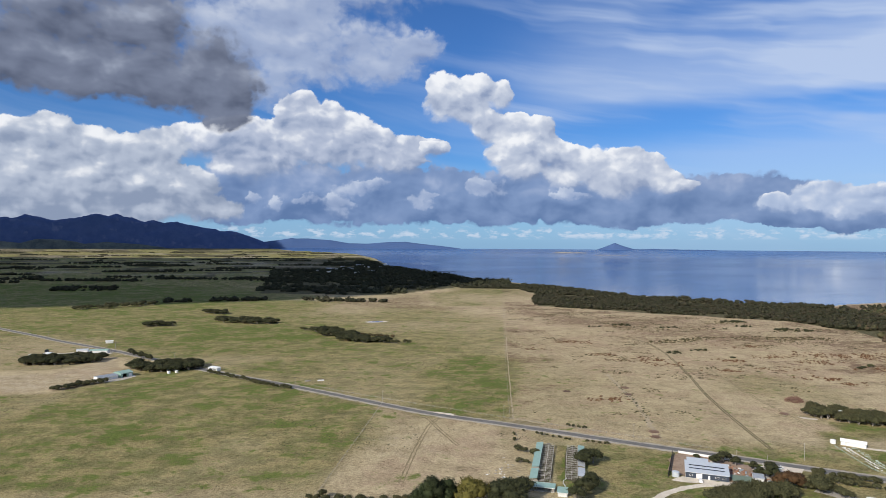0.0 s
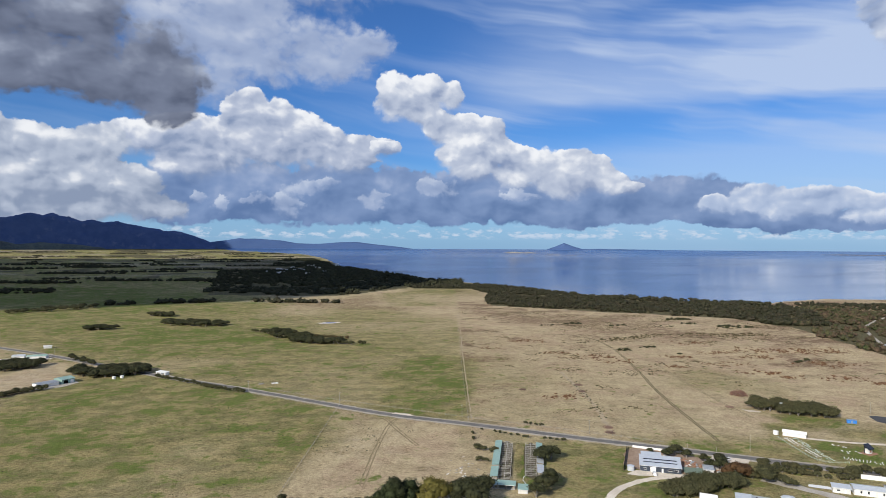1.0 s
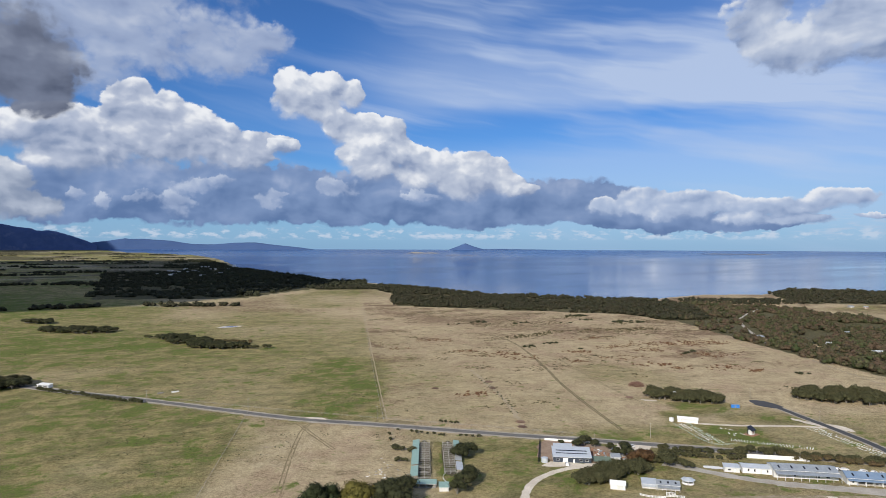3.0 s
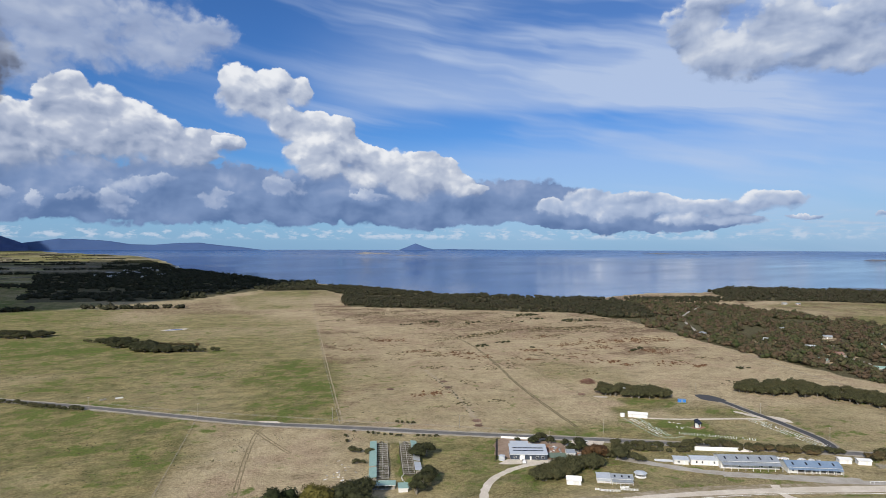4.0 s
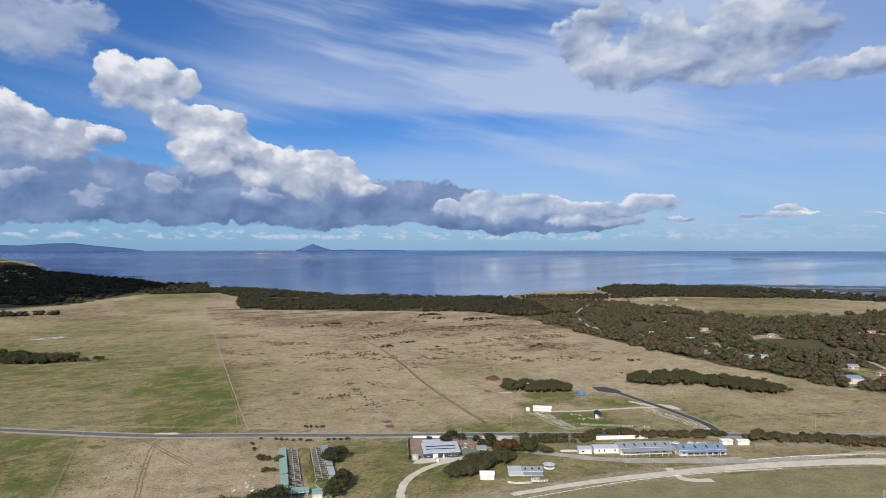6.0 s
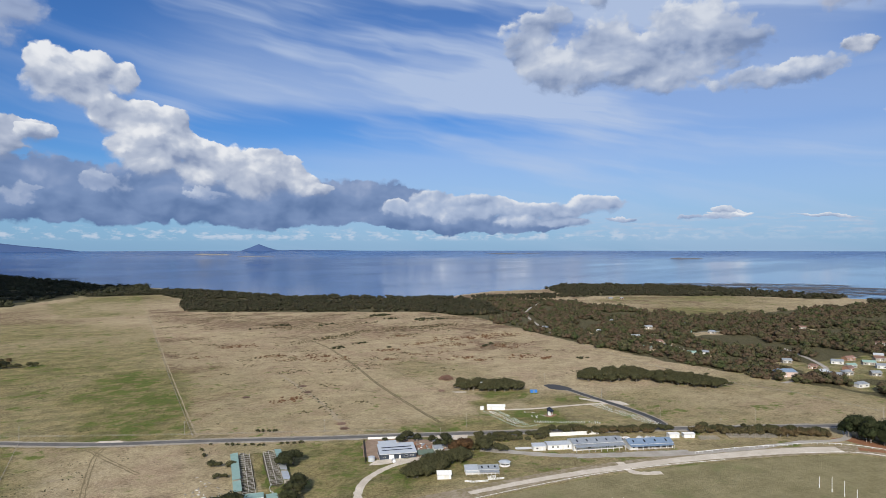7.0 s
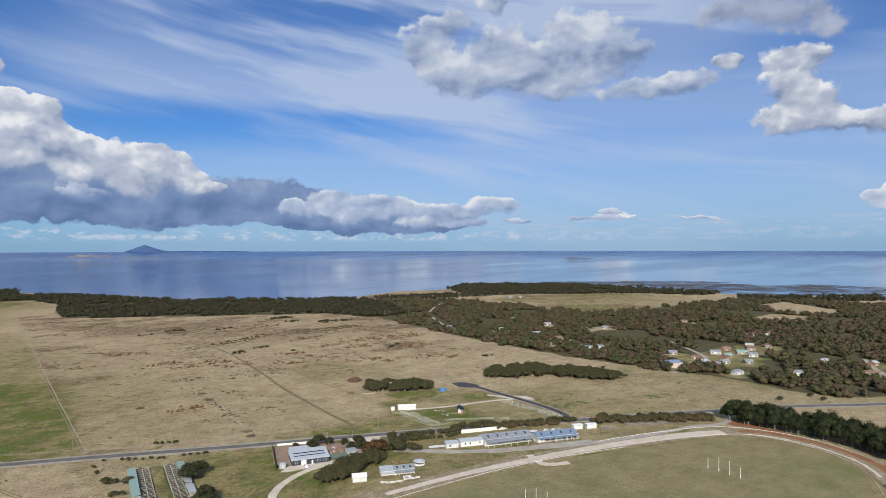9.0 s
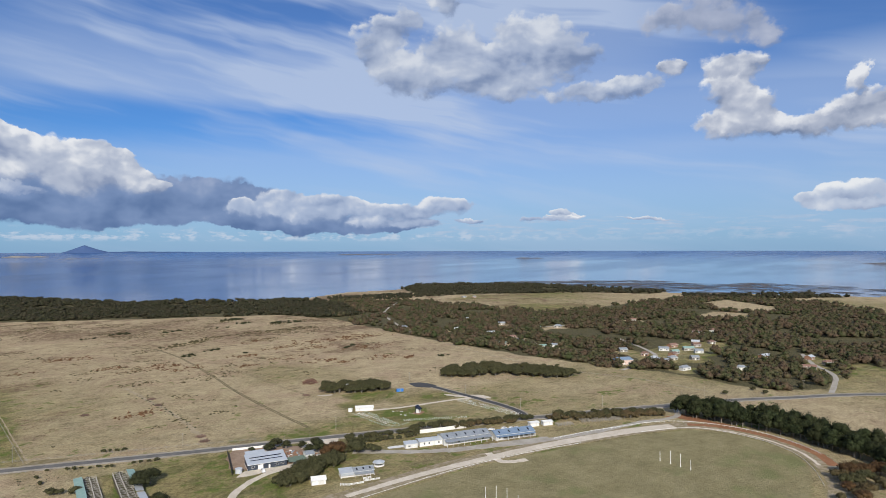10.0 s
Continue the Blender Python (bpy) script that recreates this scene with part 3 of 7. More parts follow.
n, sh, SEA = material("calm sea water", 0.10, 0.0, 0.5)
pos = where(n)
n.put(sh.inputs["Base Color"], n.mix(n.ramp(n.noise(pos, 0.0015, 3.0, 0.5), 0.35, 0.65), (0.032, 0.090, 0.240), (0.052, 0.125, 0.290)))
sh.inputs["IOR"].default_value = 1.33
calm = n.ramp(n.noise(n.v("MULTIPLY", pos, (0.0011, 0.0030, 0.0)), 1.0, 4.0, 0.6), 0.35, 0.65)
# wind ruffles the open water far out, which mirrors less of the low sky
out = n.ramp(n.v("LENGTH", pos, out=1), 3300.0, 4600.0)
n.put(sh.inputs["Roughness"], n.m("MULTIPLY_ADD", out, 0.2, n.m("MULTIPLY_ADD", calm, 0.07, 0.035)))
n.put(sh.inputs["Specular IOR Level"], n.m("MULTIPLY_ADD", out, -0.36, 0.5))
bump(n, sh, n.m("ADD", n.noise(pos, 0.05, 3.0, 0.6), n.m("MULTIPLY", n.noise(pos, 0.4, 2.0, 0.6), 0.3)), 0.6, 0.2, True)

# blue haze of the distance is put into the forest and crag colours
n, sh, RANGE = material("forested range with bare crags in haze blue", 0.95, 0.0, 0.05)
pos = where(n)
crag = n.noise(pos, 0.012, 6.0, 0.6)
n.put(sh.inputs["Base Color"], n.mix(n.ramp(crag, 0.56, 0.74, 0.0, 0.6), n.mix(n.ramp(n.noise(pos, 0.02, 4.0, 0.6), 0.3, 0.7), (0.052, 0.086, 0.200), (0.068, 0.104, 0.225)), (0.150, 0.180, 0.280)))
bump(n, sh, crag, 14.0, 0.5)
FOOTHILL = plain("grassy foothills", (0.040, 0.055, 0.070), (0.110, 0.130, 0.120), 0.95, scale=0.02)
# the base colour holds the air's blue haze over far hills and island
HAZE_BLUE = foliage("far hills in haze blue", (0.050, 0.095, 0.215), (0.062, 0.108, 0.230), (0.075, 0.115, 0.220), 0.3)
SAND = plain("sand", (0.14, 0.135, 0.13), (0.34, 0.31, 0.27), 0.9, scale=0.05)
MUD = plain("wet tidal mud", (0.055, 0.050, 0.048), (0.14, 0.12, 0.105), 0.6, scale=0.05)
SAND_DIM = plain("wet sand", (0.12, 0.115, 0.11), (0.17, 0.155, 0.14), 0.9, scale=0.05)
CLOUD = plain("white cloud", (0.8, 0.8, 0.8), (0.85, 0.85, 0.85), 1.0, scale=0.01)

# ---- the land ----
EYE, MID = 125.0, (-25.0, 6.0)
SEA_Z = -11.25


def ground_z(x, y):
    """Height of the land, which falls gently to the sea."""
    return np.clip(0.0031 * x - 0.0084 * y, -9.8, 2.5) - (x * x + y * y) / 1.48e7


def reach(far):
    """How far off a place is built: as it is within 2 km, beyond it drawn in along one even, gentle slope up to the horizon."""
    far = np.asarray(far, float)
    deep = np.minimum(far, 44900.0)
    return np.where(far > 2000, np.maximum(2000.0, 209.0 / (136.25 / deep + deep / 1.48e7 + 0.0363)), far)


def place(x, y, z):
    """Beyond 2 km the land is drawn in along the line of sight, growing smaller, so that the far coast and the horizon keep their bearing and height within reach of the camera."""
    x, y, z = np.asarray(x, float), np.asarray(y, float), np.asarray(z, float)
    ax, ay = x - MID[0], y - MID[1]
    far = np.maximum(np.hypot(ax, ay), 1e-6)
    k = reach(far) / far
    return MID[0] + ax * k, MID[1] + ay * k, EYE + (z - EYE) * k


def spot(x, y, up=0.0):
    """A place on the land, as a vector."""
    return Vector([float(v) for v in place(x, y, ground_z(x, y) + up)])


def fbm(x, y, size, seed=0, octaves=4):
    """Fractal value noise, 0 to 1."""
    total, amp, norm = 0.0, 1.0, 0.0
    for o in range(octaves):
        u, v = x / size + 17.3 * seed, y / size + 9.1 * seed
        i, j = np.floor(u).astype(np.int64), np.floor(v).astype(np.int64)
        f, g = u - i, v - j
        f, g = f * f * (3 - 2 * f), g * g * (3 - 2 * g)

        def h(a, b):
            k = (a * 374761393 + b * 668265263 + (seed + o) * 69069) & 0xFFFFFFFF
            k = ((k ^ (k >> 13)) * 1274126177) & 0xFFFFFFFF
            return ((k ^ (k >> 16)) & 0xFFFF) / 65535.0

        total = total + amp * ((h(i, j) * (1 - f) + h(i + 1, j) * f) * (1 - g) + (h(i, j + 1) * (1 - f) + h(i + 1, j + 1) * f) * g)
        norm, amp, size = norm + amp, amp * 0.5, size * 0.5
    return total / norm


def edge_gap(x, y, line, closed=False):
    """Distance of points from a line of corners."""
    best = np.full(np.shape(x), 1e12)
    for (ax, ay), (bx, by) in zip(line, line[1:] + (line[:1] if closed else [])):
        ux, uy = bx - ax, by - ay
        t = np.clip(((x - ax) * ux + (y - ay) * uy) / (ux * ux + uy * uy), 0, 1)
        best = np.minimum(best, (x - ax - t * ux) ** 2 + (y - ay - t * uy) ** 2)
    return np.sqrt(best)


def inside(x, y, area):
    hit = np.zeros(np.shape(x), bool)
    for (ax, ay), (bx, by) in zip(area, area[1:] + area[:1]):
        if ay != by:
            hit ^= ((ay > y) != (by > y)) & (x < (bx - ax) * (y - ay) / (by - ay) + ax)
    return hit


def mask(x, y, area, soft, wobble=0.0, seed=0):
    """1 inside an area, 0 outside, with a soft and wavering edge."""
    d = edge_gap(x, y, area, True) * np.where(inside(x, y, area), 1, -1)
    if wobble:
        d = d + (fbm(x, y, wobble * 3, seed) - 0.5) * wobble * 2
    return np.clip(0.5 + d / soft, 0, 1)


COAST = [(-12000, 42000), (-4000, 16000), (-1500, 10000), (-780, 6900), (-348, 4047), (-60, 3050), (160, 2500), (325, 2120), (470, 1800), (602, 1590), (740, 1475), (868, 1405), (935, 1450),
         (1113, 1530), (1300, 1500), (1500, 1640), (1740, 1420), (1730, 1000), (1690, 720), (1760, 540), (1850, 250), (2000, -400), (3000, -4000), (20000, -42000)]
LAND = COAST + [(-42000, -42000), (-42000, 42000)]
FLATS = [(1620, 1660), (1800, 1600), (2280, 1330), (2480, 880), (2400, 430), (2240, 150), (1880, 230), (1770, 540), (1700, 720), (1740, 960), (1760, 1300)]
WOOD_COAST = [(209, 1372), (319, 1308), (412, 1228), (491, 1176), (612, 1088), (632, 975), (720, 960), (830, 1180), (862, 1385), (732, 1450), (602, 1560), (460, 1770), (322, 2080), (60, 2020), (50, 1935), (228, 1915), (258, 1700)]
WOOD_TOWN = [(655, 1003), (583, 711), (566, 580), (545, 453), (550, 365), (556, 310), (556, 262), (543, 214), (548, 170), (580, 146), (625, 148), (660, 158), (700, 132), (900, 60), (1250, 60), (1330, 215), (1500, 300), (1530, 470),
             (1480, 640), (1346, 668), (1108, 680), (943, 706), (980, 851), (1000, 1060), (1010, 1180), (880, 1300), (830, 1180), (720, 960)]
WOOD_HEAD = [(1120, 1190), (1290, 1470), (1490, 1610), (1720, 1400), (1705, 1000), (1650, 760), (1560, 760), (1467, 961), (1234, 1165)]
WOOD_BELT = [(1480, 640), (1530, 470), (1640, 380), (1720, 330), (1730, 430), (1640, 560), (1600, 700)]
WOOD_DARK = [(-500, 1690), (-150, 1640), (60, 1990), (240, 2010), (310, 2110), (150, 2480), (-75, 3020), (-360, 4000), (-780, 6000), (-1500, 6000), (-900, 3300)]
FIELD_BIG = [(1000, 1060), (980, 851), (943, 709), (1108, 682), (1346, 670), (1500, 760), (1467, 961), (1234, 1140)]
FIELD_EAST = [(1037, 408), (1059, 460), (1185, 462), (1180, 391), (1103, 374)]
FIELD_GAP = [(1326, 552), (1470, 540), (1330, 384), (1247, 380), (1205, 432)]
FIELD_HEAD = [(1569, 500), (1650, 400), (1650, 245), (1310, 200), (1414, 268), (1522, 352)]
YARDS = [[(548, 340), (572, 322), (590, 330), (586, 350), (562, 352)], [(612, 330), (700, 356), (725, 335), (775, 305), (710, 280), (640, 290), (605, 306)], [(664, 196), (728, 194), (735, 172), (670, 168)], [(712, 156), (744, 140), (700, 124), (676, 138)]]
FIELD_PALE = [(-35, 1722), (71, 1856), (230, 1900), (251, 1690), (214, 1390), (136, 1335), (13, 1369), (-20, 1394)]
REEDS = [(-520, 560), (-379, 528), (-335, 538), (-322, 600), (-335, 670), (-380, 705), (-384, 650), (-400, 625), (-480, 620)]
STREETS = [[(600, 700), (760, 946), (955, 1120)], [(562, 140), (605, 146), (650, 156), (700, 185), (760, 210)], [(540, 320), (640, 330), (740, 430)], [(620, 470), (700, 600), (830, 560)]]
HOMES = [(775, 741), (658, 662), (623, 741), (646, 539), (753, 573), (618, 455), (602, 460), (787, 560), (569, 332), (942, 510), (642, 371), (757, 331), (770, 314), (627, 303), (604, 306), (644, 286),
         (714, 340), (679, 338), (580, 270), (616, 229), (704, 230), (727, 191), (662, 179), (704, 169), (590, 516), (1168, 1063), (1150, 1080), (806, 1244), (760, 650), (840, 640), (660, 590), (668, 318), (690, 300), (652, 312), (735, 320), (612, 318), (700, 316), (632, 340)]

fine_az = np.radians(np.arange(-60, 100.01, 0.44))
rest_az = np.radians(np.arange(104, 298, 4.0))
AZ = np.concatenate([fine_az, rest_az])
RAD = np.concatenate([[0.02, 15, 60, 120], 1 / np.linspace(1 / 170, 1 / 45000, 440)])
A, R = np.meshgrid(AZ, RAD)
gx, gy = MID[0] + R * np.sin(A), MID[1] + R * np.cos(A)
on_land = inside(gx, gy, LAND)
shore = edge_gap(gx, gy, COAST) * np.where(on_land, 1, -1)
flats = mask(gx, gy, FLATS, 70, 40, 5)
gz = np.where(shore > 0, ground_z(gx, gy), SEA_Z - (gx * gx + gy * gy) / 1.48e7 - 0.6 + np.maximum(shore * 0.06, -9))
gz = np.where((shore > 0) & (shore < 40), np.minimum(gz, SEA_Z + 0.3 + shore * 0.06), gz)
gz = np.where((flats > 0.3) & (shore < 30), np.maximum(gz, SEA_Z - (gx * gx + gy * gy) / 1.48e7 - 0.95 + 1.05 * fbm(gx * 1.0, gy * 1.0, 75, 3, 4) * flats), gz)

green = 0.30 + 0.60 * (fbm(gx, gy, 260, 1) - 0.5)
green -= 0.14 * np.clip((gy - 1120) / 200, 0, 1) * (gx > -500)
green += 0.16 * mask(gx, gy, FIELD_PALE, 20) - 0.5 * mask(gx, gy, REEDS, 20, 15, 15)
fence_x = np.interp(gy, [300, 456, 693, 1339, 3000], [40, 51, 71, 131, 280])
east = np.clip((gx - fence_x) / 6 + 0.5, 0, 1)
green -= (0.13 + 0.17 * np.clip((gx - fence_x) / 200, 0, 1)) * east * np.clip((gy - 370) / 40, 0, 1)
green += 0.26 * mask(gx, gy, [(-330, 330), (-60, 320), (-52, 495), (-250, 640), (-330, 640)], 40, 30, 2) * fbm(gx, gy, 70, 6) * 1.6
green -= 0.13 * mask(gx, gy, [(-52, 490), (-64, 300), (30, 300), (40, 440)], 6)
green += 0.36 * mask(gx, gy, [(-5, 480), (50, 462), (70, 700), (40, 720), (-10, 620), (5, 560)], 36, 22, 8)
green += 0.45 * mask(gx, gy, [(-420, 760), (-150, 800), (-120, 900), (-220, 1010), (-420, 1000)], 120, 50, 9)
green += 0.45 * mask(gx, gy, [(-2000, 1150), (-300, 1250), (-300, 1500), (-900, 2200), (-3000, 3000)], 150)
green += 0.20 * mask(gx, gy, [(-900, 1000), (-500, 900), (-300, 1000), (-350, 1250), (-900, 1250)], 120, 50, 29)
green += 0.14 * mask(gx, gy, [(60, 300), (120, 280), (190, 300), (200, 350), (130, 392), (60, 420)], 20, 12, 4)
green += 0.45 * mask(gx, gy, [(250, 395), (330, 430), (300, 450), (262, 420)], 12, 8, 4) + 0.4 * mask(gx, gy, [(255, 350), (285, 335), (300, 372), (260, 388)], 8)
green += 0.85 * mask(gx, gy, [(62, 322), (74, 320), (88, 388), (76, 392)], 5) + 0.10 * mask(gx, gy, [(92, 300), (135, 340), (142, 382), (104, 402), (92, 390)], 12, 8, 44)
green += 0.25 * mask(gx, gy, [(268, 465), (300, 388), (345, 372), (352, 420), (330, 430)], 14, 8, 45)
green -= 0.10 * mask(gx, gy, [(20, 300), (60, 300), (60, 425), (10, 455), (-10, 400)], 40, 20, 46)
green += 0.22 * mask(gx, gy, [(262, 560), (300, 470), (350, 450), (380, 560), (330, 640), (280, 640)], 50, 30, 47)
green += 0.14 * mask(gx, gy, [(160, 255), (380, 200), (390, 140), (300, 90), (150, 100), (60, 240)], 20)
green += mask(gx, gy, FIELD_BIG, 60, 30, 7) * (0.12 + 0.45 * fbm(gx, gy, 160, 12))
heath = east * (0.10 + 0.9 * np.clip(fbm(gx, gy * 1.6, 110, 4, 3) - 0.42, 0, 0.25)) * np.clip((gy - 420) / 160, 0, 1)
band = mask(gx, gy, [(200, 1370), (420, 1220), (630, 960), (620, 760), (300, 830), (150, 1150)], 120, 60, 11)
heath += band * np.clip(1.6 * fbm(gx, gy * 1.6, 80, 13, 5) - 0.42, 0, 0.44)
heath += np.clip(fbm(gx, gy * 1.3, 44, 21, 4) - 0.53, 0, 0.08) * 5.5 * east * np.clip((gy - 480) / 160, 0, 1) * np.clip((fbm(gx, gy, 160, 33) - 0.40) * 8, 0, 1)
heath += 0.55 * mask(gx, gy, [(-260, 1400), (-110, 1290), (0, 1255), (190, 1370), (130, 1325), (5, 1362), (-26, 1394), (-42, 1720), (-160, 1560)], 60, 25, 14)
heath += 1.2 * np.clip(fbm(gx, gy * 1.5, 55, 77, 4) - 0.5, 0, 1) * mask(gx, gy, [(-900, 1500), (-300, 1430), (-40, 1720), (60, 2000), (-300, 2600), (-1200, 2200)], 200)
heath += 0.30 * mask(gx, gy, [(868, 1395), (935, 1440), (1113, 1515), (1290, 1470), (1120, 1200), (1010, 1190), (880, 1300)], 40, 20, 83)
wood = np.zeros_like(gx)
for i, area in enumerate((WOOD_COAST, WOOD_TOWN, WOOD_HEAD, WOOD_BELT, WOOD_DARK)):
    wood = np.maximum(wood, mask(gx, gy, area, 14, 8, 30 + i))
for area in (FIELD_EAST, FIELD_GAP, FIELD_HEAD, *YARDS):
    wood *= 1 - mask(gx, gy, area, 12)
for hx, hy in HOMES:
    wood *= np.clip((np.hypot(gx - hx, gy - hy) - 12) / 12, 0, 1)
pale = np.clip(1 - np.abs(shore - 12) / 26, 0, 1) * (gx < 1500)
pale = np.maximum(pale, 0.42 * mask(gx, gy, REEDS, 20, 15, 15))
pale = np.maximum(pale, 0.26 * mask(gx, gy, FIELD_PALE, 20, 10, 16))
pale = np.maximum(pale, 0.15 * mask(gx, gy, [(868, 1402), (935, 1450), (1113, 1530), (1300, 1480), (1110, 1420), (920, 1390)], 40, 20, 17))
pale = np.maximum(pale, 0.30 * mask(gx, gy, [(-46, 470), (-58, 380), (-20, 330), (20, 400), (10, 440)], 40, 25, 18))
pale = np.maximum(pale, 0.5 * mask(gx, gy, [(-480, 1480), (-300, 1560), (-130, 1500), (-200, 1420)], 60, 25, 19))
plain_far = (gx < -200) & (gy > 2500)
tilt = np.degrees(A) / 3.2 + 7.0
steps = 136000 / R / 2.2
quilt, hedge = fbm(tilt, steps, 1.0, 27, 3), fbm(tilt * 1.3, steps * 1.5, 1.0, 57, 3)
green = np.where((gx < -150) & (gy > 2000), 0.24 + 0.52 * quilt, green)
# pale varies by field; its raised floor puts distance haze into the colour
pale = np.where(plain_far & on_land, np.maximum(pale, np.clip((quilt - 0.46) * 2.6, 0.12, 0.50)), pale)
wood = np.where(plain_far & on_land & (wood < 0.5), np.clip((hedge - np.where(gy > 4300, 0.49, 0.60)) * 14, 0, 1), wood)
for hx, hy in HOMES[:20]:
    pale = np.maximum(pale, 0.35 * np.clip(1.3 - np.hypot(gx - hx, gy - hy) / 16, 0, 1))
for area in YARDS:
    pale = np.maximum(pale, 0.35 * mask(gx, gy, area, 14, 6, 61))
pale *= 1 - 0.8 * flats
mown = mask(gx, gy, [(60, 262), (154, 258), (214, 250), (262, 238), (308, 222), (352, 203), (380, 186), (388, 165), (384, 140), (370, 118), (345, 105), (300, 95), (150, 100), (40, 180)], 6)
mud = flats * (shore < 12) + np.clip(-shore / 15, 0, 1)

px, py, pz = place(gx, gy, gz)
rows_n, cols_n = gx.shape
verts = np.stack([px.ravel(), py.ravel(), pz.ravel()], 1)
idx = np.arange(rows_n * cols_n).reshape(rows_n, cols_n)
nxt = np.roll(idx, -1, axis=1)
quads = np.stack([idx[:-1], nxt[:-1], nxt[1:], idx[1:]], 2).reshape(-1, 4)[:, ::-1]


def big_mesh(name, verts, quads, mat, smooth=True):
    """A mesh from arrays of vertices and four-sided faces."""
    me = bpy.data.meshes.new(name)
    me.vertices.add(len(verts))
    me.vertices.foreach_set("co", verts.astype(np.float32).ravel())
    me.loops.add(quads.size)
    me.loops.foreach_set("vertex_index", quads.astype(np.int32).ravel())
    me.polygons.add(len(quads))
    me.polygons.foreach_set("loop_start", np.arange(0, quads.size, quads.shape[1], dtype=np.int32))
    me.polygons.foreach_set("use_smooth", np.full(len(quads), smooth))
    me.update(calc_edges=True)
    me.materials.append(mat)
    return me


me = big_mesh("ground", verts, quads, PASTURE)
for key, val in (("green", green), ("heath", heath), ("wood", wood), ("pale", pale), ("mud", mud), ("mown", mown)):
    me.attributes.new(key, "FLOAT", "POINT").data.foreach_set("value", val.astype(np.float32).ravel())
tagged(new("ground", me), "coastal plain of dry and green pasture, heath and sand", "ground", kind="structure")

# the sea, one sheet that reaches the horizon
SAZ = np.radians(np.arange(-60, 240.01, 1.5))
SRAD = 1 / np.linspace(1 / 900, 1 / 60000, 150)
A, R = np.meshgrid(SAZ, SRAD)
sx, sy = MID[0] + R * np.sin(A), MID[1] + R * np.cos(A)
curve = -(R ** 2) / (2 * 7.4e6)
qx, qy, qz = place(sx, sy, SEA_Z + curve)
idx = np.arange(sx.size).reshape(sx.shape)
quads = np.stack([idx[:-1, :-1], idx[:-1, 1:], idx[1:, 1:], idx[1:, :-1]], 2).reshape(-1, 4)[:, ::-1]
tagged(new("sea", big_mesh("sea", np.stack([qx.ravel(), qy.ravel(), qz.ravel()], 1), quads, SEA)), "calm blue sea that mirrors the clouds", "sea", kind="structure")

# ---- helpers for things ----
def part(name, bm, mat, parent=None, label="", smooth=False):
    """Links a bmesh as one mesh object, under a thing or a part."""
    me = bpy.data.meshes.new(name)
    bm.to_mesh(me)
    bm.free()
    me.materials.append(mat)
    if smooth:
        for p in me.polygons:
            p.use_smooth = True
    ob = new(name, me)
    if parent:
        ob.parent = parent
    if label:
        ob["label"] = label
    return ob


def again(name, ob, parent, m):
    """One more piece on the mesh of another."""
    o = new(name, ob.data)
    o.parent = parent
    o.matrix_basis = m
    return o


def thing(name, label, category, at, turn=0.0, group="", up=0.0):
    ob = new(name)
    ob.matrix_basis = Matrix.Translation(spot(at[0], at[1], up)) @ pose(0, 0, 0, 0, 0, turn)
    return tagged(ob, label, category, group)


def box(bm, x0, y0, z0, x1, y1, z1, bevel=0.0):
    g = bmesh.ops.create_cube(bm, size=1.0, matrix=Matrix.LocRotScale(((x0 + x1) / 2, (y0 + y1) / 2, (z0 + z1) / 2), None, (x1 - x0, y1 - y0, z1 - z0)))
    if bevel:
        bmesh.ops.bevel(bm, geom=list({e for v in g["verts"] for e in v.link_edges}), offset=bevel, segments=1, affect="EDGES")
    return bm


def cyl(bm, r0, r1, z0, z1, x=0.0, y=0.0, n=8):
    bmesh.ops.create_cone(bm, cap_ends=True, segments=n, radius1=r0, radius2=r1, depth=z1 - z0, matrix=Matrix.Translation((x, y, (z0 + z1) / 2)))
    return bm


def rod(bm, a, b, r, n=6):
    a, b = Vector(a), Vector(b)
    d = b - a
    bmesh.ops.create_cone(bm, cap_ends=True, segments=n, radius1=r, radius2=r, depth=d.length, matrix=Matrix.Translation((a + b) / 2) @ d.to_track_quat("Z", "Y").to_matrix().to_4x4())
    return bm


def slab(bm, pts, thick):
    """A sheet of four or more corners, thickened downwards."""
    top = [bm.verts.new(p) for p in pts]
    low = [bm.verts.new((p[0], p[1], p[2] - thick)) for p in pts]
    bm.faces.new(top)
    bm.faces.new(low[::-1])
    for i in range(len(pts)):
        j = (i + 1) % len(pts)
        bm.faces.new((top[j], top[i], low[i], low[j]))
    bmesh.ops.recalc_face_normals(bm, faces=bm.faces)
    return bm


# ---- roads and tracks: strips laid on the land ----
def smooth_line(line, step):
    """Even points along a soft curve through the corners."""
    pts = [Vector((*p, 0)) for p in line]
    out = []
    for i in range(len(pts) - 1):
        a, b, c, d = pts[max(i - 1, 0)], pts[i], pts[i + 1], pts[min(i + 2, len(pts) - 1)]
        k = max(2, int((c - b).length / step))
        for s in range(k):
            t = s / k
            out.append(0.5 * (2 * b + (c - a) * t + (2 * a - 5 * b + 4 * c - d) * t * t + (3 * b - a - 3 * c + d) * t ** 3))
    return out + [pts[-1]]


